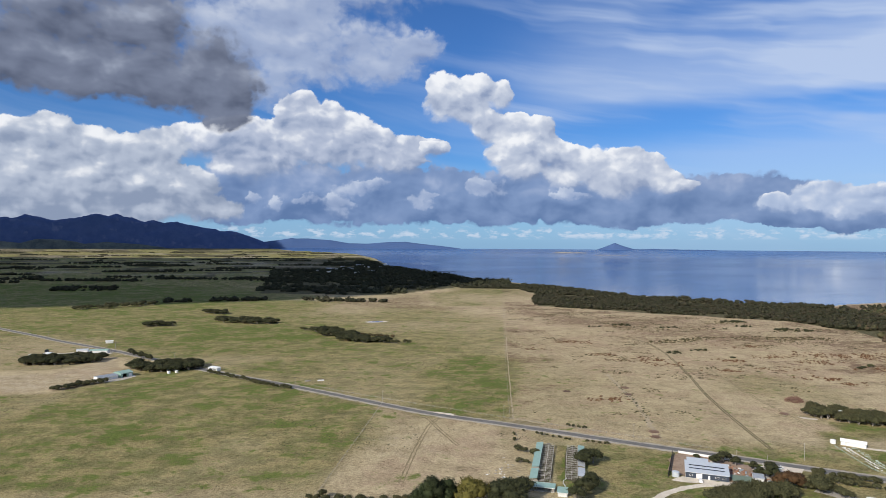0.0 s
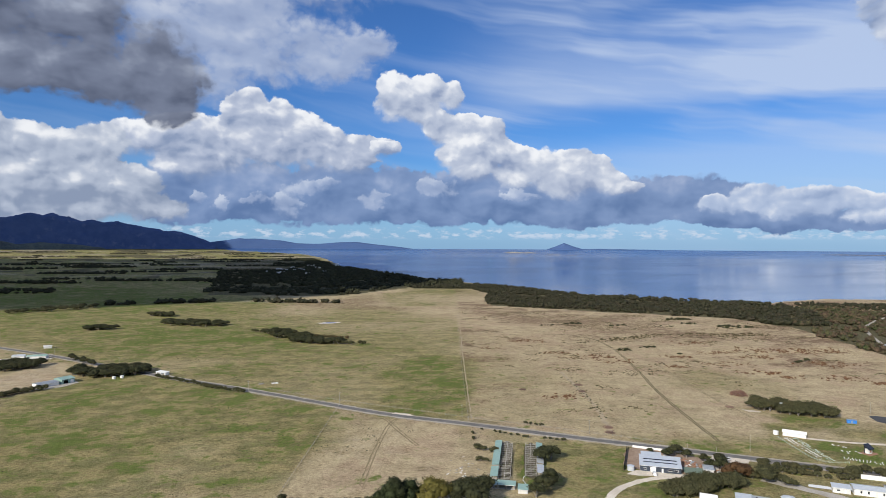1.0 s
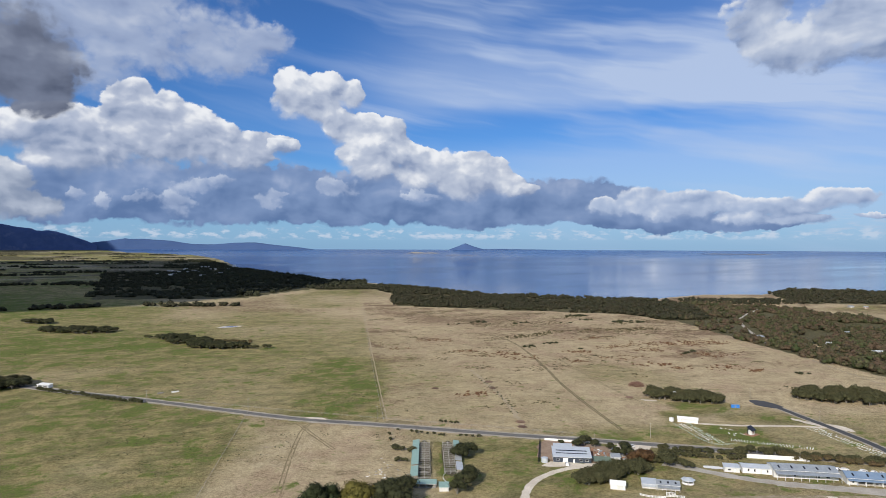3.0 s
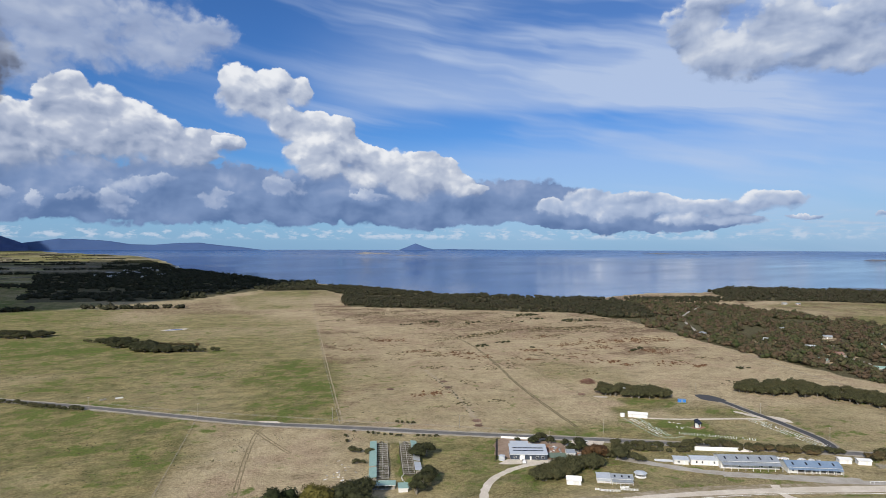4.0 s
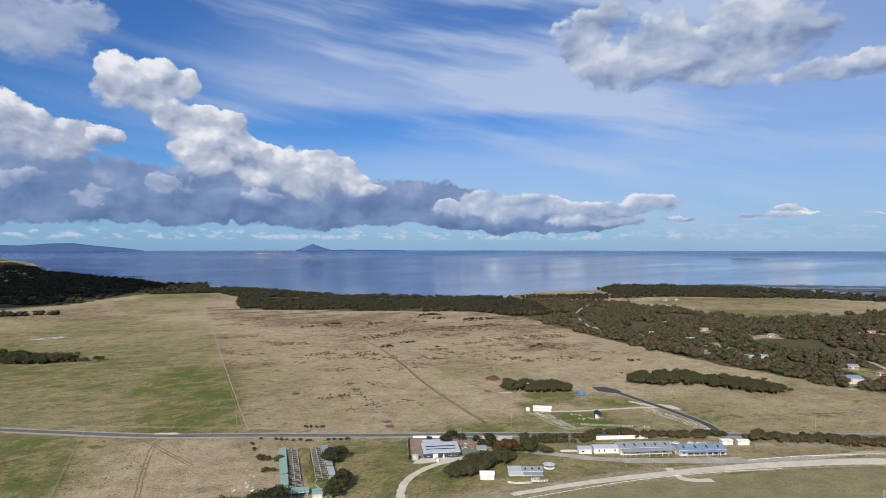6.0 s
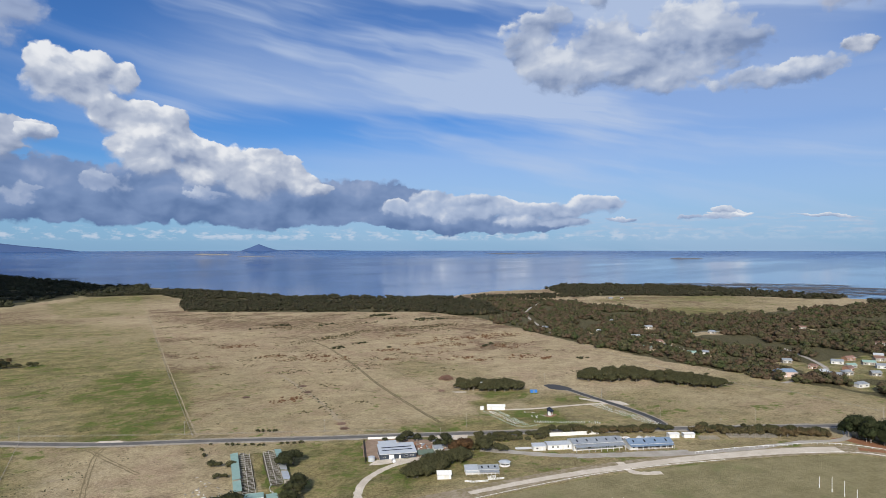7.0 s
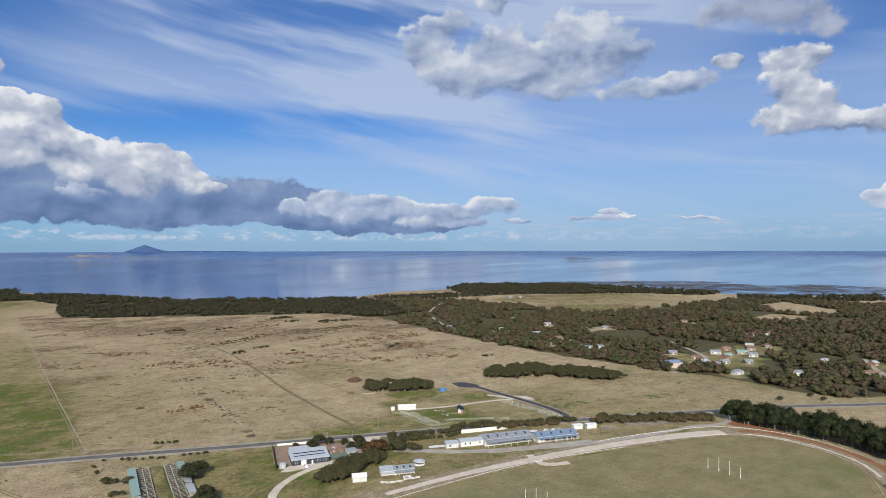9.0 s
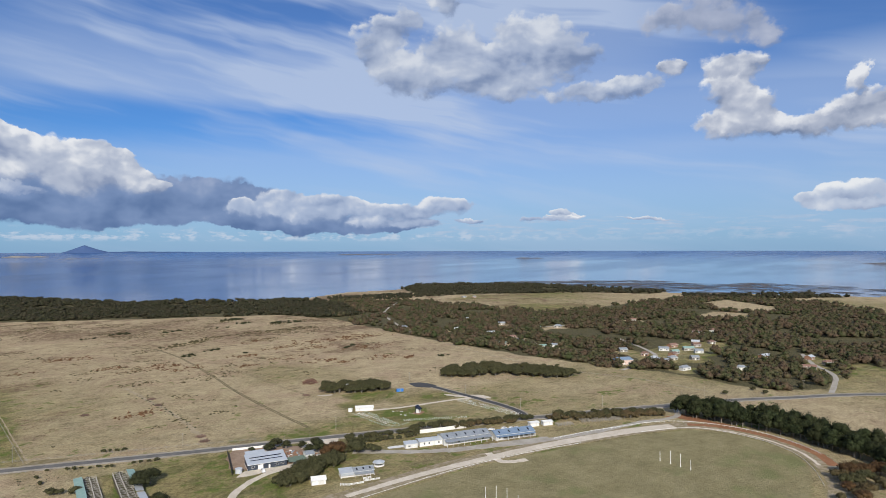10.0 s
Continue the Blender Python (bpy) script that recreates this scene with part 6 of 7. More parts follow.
def fence(name, label, line, gap, tall, mat, rails=2, thick=0.05, group="", board=0.0):
    """Posts and rails along a line; each post and rail is a part. board: height of closed boarding."""
    pts = smooth_line(line, gap) if len(line) > 2 else [Vector((*line[0], 0)).lerp(Vector((*line[1], 0)), i / max(1, round(math.dist(*line) / gap))) for i in range(max(1, round(math.dist(*line) / gap)) + 1)]
    ob = new(name)
    base = spot(pts[0].x, pts[0].y)
    ob.location = base
    tagged(ob, label, "fence", group)
    first = None
    loc = [spot(p.x, p.y) - base for p in pts]
    for q in loc:
        if first is None:
            first = part("post", box(bmesh.new(), -thick, -thick, -0.2, thick, thick, tall), mat, ob)
            first.location = q
        else:
            again("post", first, ob, Matrix.Translation(q))
    for k in range(rails):
        z = tall * (k + 1) / rails - 0.08
        bm, prev = bmesh.new(), None
        for i, q in enumerate(loc):
            d = (loc[min(i + 1, len(loc) - 1)] - loc[max(i - 1, 0)]).normalized()
            s = Vector((-d.y, d.x, 0)) * thick * 0.5
            u, w = Vector((0, 0, z)), Vector((0, 0, max(thick * 1.6, board)))
            ring = [bm.verts.new(v) for v in (q + u - s, q + u + s, q + u + s - w, q + u - s - w)]
            if prev:
                for j in range(4):
                    bm.faces.new((prev[j], prev[(j + 1) % 4], ring[(j + 1) % 4], ring[j]))
            else:
                bm.faces.new(ring)
            prev = ring
        bm.faces.new(prev[::-1])
        bmesh.ops.recalc_face_normals(bm, faces=bm.faces)
        part("rail", bm, mat, ob)
    return ob


# the navy shed and its yard
W1 = "window"
shed_front = ((134.5, 339.5), (155, 332))
building("workshop", "large navy steel workshop with a pale zinc roof and roof panels", shed_front, 13.5, 3.3, 1.8, NAVY, ROOF_PALE,
         [(-8.2, 1.1, 1.6, 1.0, W1), (-4, 0, 3.0, 2.7, "roller"), (1.0, 0, 1.0, 2.1, "door"), (5, 1.1, 2.0, 1.0, W1), (8.4, 1.1, 2.0, 1.0, W1)], "skillion", 6, "solar_panel", category="workshop")
building("rear_annexe", "pale zinc annexe behind the workshop", ((141, 353.5), (151, 350)), 4.0, 4.6, 0.5, NAVY, ROOF_PALE, (), "skillion", category="shed")
building("garden_shed", "small grey shed with a blue-grey roof", ((168.5, 332), (173, 330.5)), 7.5, 2.6, 0.9, CREAM, ROOF_GREY, [(0, 0, 1.0, 2.0, "door")], category="shed")
fence("screen_fence", "dark blue steel fence beside the workshop", [(158, 329.6), (177, 325)], 2.4, 1.7, NAVY, 1, 0.05, board=1.5)
fence("screen_fence", "tall dark boarded fence along the plot", [(125, 340), (141.5, 378)], 2.4, 2.3, BLACKENED, 1, 0.07, board=2.1)
fence("white_wall", "long white boarded fence beside the road", [(146, 380), (172, 366)], 3.0, 1.6, WHITE, 1, 0.06, board=1.4)


def water_tank(at, r, h, mat, label):
    ob = thing("water_tank", label, "water tank", at)
    bm = bmesh.new()
    cyl(bm, r, r * 0.985, -0.3, h, n=24)
    part("body", bm, mat, ob)
    part("lid", cyl(bmesh.new(), r * 1.02, 0.15, h, h + r * 0.28, n=20), mat, ob)
    part("pipe", rod(bmesh.new(), (r + 0.05, 0, 0), (r + 0.05, 0, h), 0.06), WHITE, ob)
    return ob


water_tank((129.5, 341), 2.0, 2.6, ROOF_PALE, "round zinc water tank beside the workshop")
tarp = bmesh.new()
bmesh.ops.create_grid(tarp, x_segments=10, y_segments=8, size=0.5)
for v in tarp.verts:
    v.co = (v.co.x * 11, v.co.y * 9, 1.0 + 0.35 * noise.noise(v.co * 6))
bmesh.ops.solidify(tarp, geom=tarp.faces, thickness=0.05)
net = thing("shade_net", "grey-green shade cloth stretched over low frames", "shade net", (163.5, 335), -17)
part("cloth", tarp, GREEN_NET, net)
for x in (-5, 0, 5):
    for y in (-4, 4):
        part("stake", rod(bmesh.new(), (x, y, -0.2), (x, y, 1.05), 0.05), TIMBER, net)


def pallet_stack(at, turn, w, d, h, mat, label, group):
    ob = thing("material_stack", label, "stack", at, turn, group)
    k = max(2, int(h / 0.28))
    r = random.Random(int(at[0] * 10 + at[1]))
    for i in range(k):
        j = r.uniform(-0.15, 0.15)
        part("layer", box(bmesh.new(), -w / 2 + j, -d / 2 + j, i * h / k - (0.1 if i == 0 else 0), w / 2 + j, d / 2 + j, (i + 0.9) * h / k, 0.02), mat, ob)
    return ob


r = random.Random(4)
for i in range(84):
    u, v = r.uniform(0, 1), r.uniform(0, 1)
    x, y = 158 + u * 21 - v * 12, 341 - u * 8 + v * 26
    pallet_stack((x, y), r.uniform(0, 90), r.uniform(0.8, 2.6), r.uniform(0.7, 1.6), r.uniform(0.4, 1.3), r.choice((BRICK, BRICK, TIMBER, DEADWOOD, CONCRETE, WHITE, ROOF_GREY)), "stack of building material on bare earth", "stacks in the yard")


def car(at, turn, mat, label, long=4.7, van=False):
    ob = thing("van" if van else "car", label, "van" if van else "car", at, turn, up=0.1)
    h = 1.9 if van else 1.45
    body = bmesh.new()
    box(body, -long / 2, -0.9, 0.35, long / 2, 0.9, 1.0, 0.12)
    part("body", body, mat, ob)
    cab = bmesh.new()
    g = bmesh.ops.create_cube(cab, size=1.0, matrix=Matrix.LocRotScale((-0.2 if not van else -0.35, 0, (0.98 + h) / 2), None, (long * (0.55 if not van else 0.78), 1.66, h - 0.98)))
    for v in g["verts"]:
        if v.co.z > 1.2:
            v.co.x *= 0.8
            v.co.y *= 0.86
    part("cabin", cab, mat, ob)
    for s in (-1, 1):
        part("side_window", box(bmesh.new(), -long * 0.26, s * 0.80 - 0.03, 1.08, long * 0.18, s * 0.80 + 0.03, h - 0.18), GLASS, ob)
        for x in (-long * 0.3, long * 0.3):
            w = bmesh.new()
            bmesh.ops.create_cone(w, cap_ends=True, segments=14, radius1=0.33, radius2=0.33, depth=0.2, matrix=Matrix.Translation((x, s * 0.82, 0.33)) @ pose(0, 0, 0, 90))
            part("wheel", w, RUBBER, ob)
        part("headlight", box(bmesh.new(), long / 2 - 0.03, s * 0.62 - 0.18, 0.66, long / 2 + 0.02, s * 0.62 + 0.18, 0.84), GLASS, ob)
    part("windscreen", box(bmesh.new(), long * 0.24, -0.7, 1.05, long * 0.27, 0.7, h - 0.2), GLASS, ob)
    return ob


car((139.5, 332.0), 75, CARPAINT, "white van parked before the navy workshop", van=True)
car((193, 352), 20, CARPAINT, "white van parked beside the gravel entry", 5.2, True)
car((187, 349.5), 200, CARPAINT, "white car parked beside the gravel entry")

# the club house, hut and shelter
building("club_house", "low cream club house with a grey verandah roof", ((170, 288), (180, 283)), 7.0, 2.6, 1.2, CREAM, ROOF_GREY, [(-4.2, 0.9, 1.4, 1.1, W1), (-1.6, 0, 1.0, 2.1, "door"), (1.4, 0.9, 1.4, 1.1, W1), (4.4, 0.9, 1.6, 1.1, W1)], panels=3, porch=2.2, posts=6, category="club house")
building("annexe", "pale zinc roofed annexe of the club house", ((163.5, 291.3), (169.7, 288.2)), 6.5, 2.4, 0.7, CREAM, ROOF_PALE, (), "skillion", category="annexe", porch=1.2, posts=3)
building("storage_hut", "small white gabled hut with a roller door", ((146.5, 294), (153, 290.5)), 6.0, 2.6, 1.1, WHITE, WHITE, [(1.2, 0, 3.0, 2.2, "roller")], category="hut")


def rotunda(at, r):
    ob = thing("rotunda", "small white hexagonal shelter with a pale roof", "shelter", at)
    part("base", cyl(bmesh.new(), r, r, -0.3, 0.15, n=6), CONCRETE, ob)
    part("roof", cyl(bmesh.new(), r * 1.12, 0.1, 2.35, 3.35, n=6), ROOF_PALE, ob)
    part("fascia", cyl(bmesh.new(), r * 1.1, r * 1.1, 2.15, 2.345, n=6), WHITE, ob)
    first = None
    for i in range(6):
        a = radians(60 * i)
        m = Matrix.Translation((r * 0.92 * math.cos(a), r * 0.92 * math.sin(a), 0))
        first = first or part("post", box(bmesh.new(), -0.08, -0.08, 0.15, 0.08, 0.08, 2.15), WHITE, ob)
        if i == 0:
            first.matrix_basis = m
        else:
            again("post", first, ob, m)
        b = radians(60 * i + 30)
        p = part("panel", box(bmesh.new(), -r * 0.4, -0.03, 0.2, r * 0.4, 0.03, 0.95), WHITE, ob)
        p.matrix_basis = pose(r * 0.8 * math.cos(b), r * 0.8 * math.sin(b), 0, 0, 0, math.degrees(b) + 90)
    return ob


rotunda((190.5, 291), 3.4)
for p, q, tall in (((157, 283), (160, 279.5), 1.1), ((160, 279.5), (167.5, 276.5), 1.1), ((169, 278), (177, 274.5), 1.1), ((170.5, 280.5), (174.5, 278.8), 1.3)):
    fence("white_rails", "white painted timber railing on grass", [p, q], 1.6, tall, WHITE, 2, 0.08, board=0.30)

# the pavilions of the racecourse
building("grandstand_pavilion", "long grey-roofed pavilion with a lower verandah and skylights", ((242, 287.5), (272, 275)), 11.5, 4.2, 1.6, CREAM, ROOF_GREY, [(-12, 0, 2.4, 2.4, "roller"), (-6, 0.9, 2.0, 1.2, W1), (0, 0, 1.2, 2.1, "door"), (6, 0.9, 2.0, 1.2, W1), (11, 0.9, 2.0, 1.2, W1)], panels=5, porch=4.5, posts=9, category="pavilion")
building("stable_pavilion", "long blue-roofed pavilion open to the front on posts", ((272, 269.5), (298, 257.5)), 10.5, 3.4, 1.9, CREAM, ROOF_BLUE, [(-11.5, 0.9, 1.2, 1.0, W1)] + [(-7.5 + i * 3.9, 0, 3.4, 2.6, "open") for i in range(6)], panels=4, porch=2.0, posts=8, category="pavilion")
building("white_block", "white weatherboard block with four small windows", ((230, 297.5), (244.5, 290.5)), 7.5, 3.1, 0.7, WHITE, ROOF_PALE, [(-5, 1.0, 1.0, 1.5, W1), (-1.8, 1.0, 1.0, 1.5, W1), (1.6, 0.2, 1.0, 2.1, "door"), (4.8, 1.0, 1.0, 1.5, W1)], category="block")
building("kiosk", "small pale kiosk with a flat zinc roof", ((221.5, 301.5), (228.5, 298)), 5.0, 2.7, 0.5, CREAM, ROOF_PALE, [(-1.5, 0.9, 1.6, 1.0, W1), (1.6, 0, 0.9, 2.0, "door")], "skillion", category="kiosk")
patch("concrete_slab", [(214, 309), (222.5, 304.5), (224.5, 308), (216, 312.5)], WHITE, "flat white concrete slab on grass", "slab", 0.25, wav=0.05)
for f in (((312.5, 271), (318.5, 268)), ((321, 266), (327, 262.5))):
    building("container_hut", "plain white metal hut beside the hedge", f, 4.5, 2.6, 0.4, WHITE, WHITE, [(1.0, 0, 1.0, 2.0, "door")], category="hut", group="white huts")
fence("white_wall", "long low white wall behind the pavilions", [(250, 318), (281, 303.5)], 3.0, 2.6, WHITE, 1, 0.08, board=2.5)
for i, (x, y, t) in enumerate(((281, 290, 10), (284.5, 288, 30), (288, 286.5, -20), (296, 282, 0), (303, 276, 60), (300, 279, 15))):
    car((x, y), t, CARPAINT, "white car parked behind the pavilions")
for i in range(2):
    q = random.Random(i + 60)
    pallet_stack((q.uniform(275, 300), q.uniform(262, 268) - i * 0.6), q.uniform(0, 90), 1.2, 0.8, 0.8, (TIMBER, WHITE)[i], "stack of crates beside the pavilion", "crates at the pavilion")

# timber yards beside the service track
def yards(at, turn, nx, ny, cell):
    ob = thing("stock_yards", "grey timber stock yards beside the track", "stock yard", at, turn)
    first = None
    for i in range(nx + 1):
        for j in range(ny + 1):
            m = Matrix.Translation((i * cell, j * cell, 0))
            if first is None:
                first = part("post", box(bmesh.new(), -0.09, -0.09, -0.3, 0.09, 0.09, 1.7), TIMBER, ob)
                first.matrix_basis = m
            else:
                again("post", first, ob, m)
    for z in (0.5, 1.0, 1.5):
        for j in range(ny + 1):
            part("rail", box(bmesh.new(), 0, j * cell - 0.03, z - 0.07, nx * cell, j * cell + 0.03, z + 0.07), TIMBER, ob)
        for i in range(nx + 1):
            part("rail", box(bmesh.new(), i * cell - 0.03, 0, z - 0.07 - 0.02, i * cell + 0.03, ny * cell, z + 0.05), TIMBER, ob)
    return ob


yards((345, 249), -32, 12, 2, 2.6)
yards((326, 257), -30, 5, 2, 2.4)

# the kennels: two rows of low roofs with railed pens
def kennel_row(a, b, depth, side, roofs, label):
    """Roofs along the line a to b, with pens of timber rails on one side."""
    ux, uy = b[0] - a[0], b[1] - a[1]
    L = math.hypot(ux, uy)
    turn = math.degrees(math.atan2(uy, ux))
    for t0, t1, mat in roofs:
        n = thing("kennel_block", label, "kennel", (a[0] + ux * t0, a[1] + uy * t0), turn, "kennel blocks")
        l = (t1 - t0) * L
        s = side
        part("back_wall", box(bmesh.new(), 0, min(0, -s * 0.12), -0.2, l, max(0, -s * 0.12), 2.0), ROOF_GREEN, n)
        for x in np.linspace(0, l - 0.1, max(2, int(l / 4))):
            part("partition", box(bmesh.new(), x, min(0, s * depth), -0.2, x + 0.1, max(0, s * depth), 2.0), TIMBER, n)
        pts = [(-0.2, -s * 0.4, 2.15), (l + 0.2, -s * 0.4, 2.15), (l + 0.2, s * (depth + 0.3), 2.6), (-0.2, s * (depth + 0.3), 2.6)]
        part("roof", slab(bmesh.new(), pts if s > 0 else pts[::-1], 0.10), mat, n)
    pens = thing("kennel_pens", "grey timber rail pens before the kennels", "pen", a, turn)
    s, far = side, 6.5
    count = int(L / 3.6)
    first = None
    for i in range(count + 1):
        x = L * i / count
        for k in range(3):
            m = Matrix.Translation((x, s * (depth + 0.5 + far * k / 2), 0))
            if first is None:
                first = part("post", box(bmesh.new(), -0.08, -0.08, -0.2, 0.08, 0.08, 1.5), PALE_TIMBER, pens)
                first.matrix_basis = m
            else:
                again("post", first, pens, m)
        for z in (0.55, 1.35):
            y0, y1 = sorted((s * (depth + 0.5), s * (depth + 0.5 + far)))
            part("rail", box(bmesh.new(), x - 0.04, y0, z - 0.06, x + 0.04, y1, z + 0.06), PALE_TIMBER, pens)
    for k in (1, 2):
        for z in (0.6, 1.4):
            y = s * (depth + 0.5 + far * k / 2)
            part("rail", box(bmesh.new(), 0, y - 0.04, z - 0.08, L, y + 0.04, z + 0.08), PALE_TIMBER, pens)
    nx, ny = -uy / L * s, ux / L * s
    rim = [(a[0] + nx * q + ux * t, a[1] + ny * q + uy * t) for q, t in ((depth, 0), (depth, 1), (depth + far + 0.5, 1), (depth + far + 0.5, 0))]
    patch("pen_floor", rim, PEN_EARTH, "dark trodden earth of the kennel pens", "earth", 0.06, wav=0.4)


kennel_row((47.5, 332), (61, 394), 3.6, -1, ((0.0, 0.24, ROOF_GREEN), (0.29, 0.78, ROOF_GREEN), (0.80, 1.0, ROOF_GREEN)), "low kennel block with a pale green roof")
kennel_row((77.5, 334), (89, 387), 3.2, 1, ((0.0, 0.24, ROOF_PALE), (0.30, 0.52, ROOF_PALE), (0.58, 0.98, ROOF_GREEN)), "low kennel block with a pale roof")
building("kennel_shed", "open kennel shed with a pale green roof", ((45, 321), (58, 317.5)), 5.0, 2.3, 0.3, TIMBER, ROOF_GREEN, [(-4, 0, 3.4, 1.9, "open"), (0, 0, 3.4, 1.9, "open"), (4, 0, 3.4, 1.9, "open")], "skillion", category="shed")
building("kennel_hut", "small green-roofed hut beside the kennels", ((59, 312.5), (63.5, 311.5)), 6.0, 2.2, 0.4, CREAM, ROOF_GREEN, (), "skillion", category="hut")
fence("lane_fence", "white timber fence between the kennels", [(66, 318), (65, 330), (68, 336)], 2.2, 1.0, WHITE, 2, 0.06)
r = random.Random(8)
for i in range(26):
    pallet_stack((r.gauss(35, 5), r.gauss(350, 8)), r.uniform(0, 180), r.uniform(0.6, 2.4), r.uniform(0.3, 0.9), r.uniform(0.2, 0.6), r.choice((WHITE, CONCRETE, TIMBER, TIMBER)), "scattered pale rubbish in dry grass", "rubbish beside the kennels")

# the cemetery
building("arched_shed", "long white shed with a pale roof", ((257, 397), (268, 389)), 5.5, 2.5, 1.0, WHITE, WHITE, [(-4, 0, 1.0, 2.1, "door")], category="shed")
water_tank((254, 400), 1.7, 2.3, WHITE, "round white water tank beside the shed")
mon = thing("columbarium", "small brick columbarium with a steep dark roof", "monument", (286.5, 357.5), 20)
part("paving", box(bmesh.new(), -4.5, -3.5, -0.3, 4.5, 3.5, 0.18), BRICK, mon, "red brick paving")
part("tower", box(bmesh.new(), -1.7, -1.2, 0.18, 1.7, 1.2, 3.0, 0.04), STONE, mon, "pale stone tower")
part("roof", slab(bmesh.new(), [(-2.6, -1.9, 3.1), (2.6, -1.9, 3.1), (2.6, 1.8, 5.6), (-2.6, 1.8, 5.6)], 0.3), DARK, mon, "steep dark roof")
part("back_wall", box(bmesh.new(), -2.3, 1.21, 0.18, 2.3, 1.5, 5.1), DARK, mon)
part("niche", box(bmesh.new(), -0.8, -1.26, 0.9, 0.8, -1.21, 2.4), BRICK, mon)


def grave(at, turn, kind):
    """A kerbed grave with a headstone, built once per kind."""
    if kind not in GRAVES:
        ob = tagged(new("grave"), "pale stone grave with a headstone on grass", "grave", "graves of the cemetery")
        mat = STONE_GREEN if kind else STONE
        for x0, y0, x1, y1 in ((-0.45, 0, -0.33, 1.9), (0.33, 0, 0.45, 1.9), (-0.33, 0, 0.33, 0.12)):
            part("kerb", box(bmesh.new(), x0, y0, -0.1, x1, y1, 0.25), mat, ob)
        part("cover", box(bmesh.new(), -0.33, 0.12, -0.1, 0.33, 1.78, 0.16), mat, ob)
        part("headstone", box(bmesh.new(), -0.42, 1.78, -0.1, 0.42, 1.92, 0.72, 0.05), STONE, ob)
        GRAVES[kind] = ob
        ob.matrix_basis = Matrix.Translation(spot(*at)) @ pose(0, 0, 0, 0, 0, turn)
        return
    copy_thing(GRAVES[kind], Matrix.Translation(spot(*at)) @ pose(0, 0, 0, 0, 0, turn) @ Matrix.Scale(random.Random(int(at[0] * 99)).uniform(0.46, 0.64), 4))


GRAVES = {}
r = random.Random(6)
for a, b, count, kind in (((254, 391), (249.5, 350), 24, 0), ((256.5, 391), (251.5, 349), 24, 0), ((259.5, 390), (253.5, 348), 24, 1), ((261.5, 390), (255.5, 347), 24, 1), ((264, 349), (301, 321), 30, 0), ((266, 351), (303, 323), 26, 0),
                          ((334, 360), (329, 300), 32, 0), ((336.5, 360), (331.5, 299), 32, 1), ((339, 359), (333.5, 298), 30, 0), ((341.5, 358), (335.5, 297), 28, 0)):
    for i in range(count):
        if r.random() < 0.86:
            t = i / (count - 1)
            grave((a[0] + (b[0] - a[0]) * t + r.uniform(-0.25, 0.25), a[1] + (b[1] - a[1]) * t + r.uniform(-0.25, 0.25)), math.degrees(math.atan2(b[1] - a[1], b[0] - a[0])) + r.uniform(-4, 4), kind)
for i in range(16):
    grave((r.uniform(274, 283), r.uniform(357, 376)), r.choice((20, 110)), 0)
fence("cemetery_fence", "low pale timber fence round the cemetery", [(251, 394), (246.5, 348), (262, 342)], 3.0, 1.0, STONE_GREEN, 2, 0.06)
blue = thing("blue_hut", "small bright blue metal hut beside trees", "hut", (325.5, 421.5), -25)
part("body", box(bmesh.new(), -3, -1.2, -0.2, 3, 1.2, 2.4, 0.05), BLUE, blue)
part("door", box(bmesh.new(), -0.6, -1.28, 0.0, 0.6, -1.205, 2.0), ROOF_BLUE, blue)
part("roof", box(bmesh.new(), -3.15, -1.35, 2.405, 3.15, 1.35, 2.55, 0.03), ROOF_BLUE, blue)
building("hidden_house", "pale roofed house among the trees", ((298, 462), (310, 455)), 7, 3.0, 1.4, CREAM, ROOF_PALE, (), category="house")
patch("sand_heap", [(268, 464), (278, 459), (277, 455), (269, 458)], GRAVEL, "small bare patch of white sand", "sand", 0.1, wav=0.8)
patch("gravel_bay", [(345, 385), (352, 360), (349, 356), (342, 380)], GRAVEL, "pale gravel bay beside the lane", "bay", 0.07, wav=0.8)

# brush heap and low brush lines
def brush(at, r0, h, label, seed, group="", mat=RUBBISH):
    ob = thing("brush_heap", label, "brush heap", at, 0, group)
    rng = np.random.default_rng(seed)
    bm = bmesh.new()
    for i in range(int(46 * r0)):
        a, q = rng.uniform(0, 6.28), r0 * math.sqrt(rng.random())
        z = h * (1 - q / r0) ** 0.7 * rng.uniform(0.35, 1.0)
        b, l = rng.uniform(0, 6.28), rng.uniform(0.8, 2.2)
        p = Vector((q * math.cos(a), q * math.sin(a), z))
        rod(bm, p - Vector((math.cos(b) * l, math.sin(b) * l, 0.2)), p + Vector((math.cos(b) * l, math.sin(b) * l, rng.uniform(0, 0.8))), rng.uniform(0.05, 0.16), 4)
    part("brushwood", bm, mat, ob)


brush((292, 511), 6.5, 6.0, "large heap of red-brown dead branches", 1, "", DEADWOOD)
for i, (x, y) in enumerate(((166, 560), (161, 534), (146, 424), (143, 412), (110, 545), (262, 472))):
    brush((x, y), 2.6, 0.8, "low heap of dead brush in the pasture", i + 2, "brush heaps on the pasture")

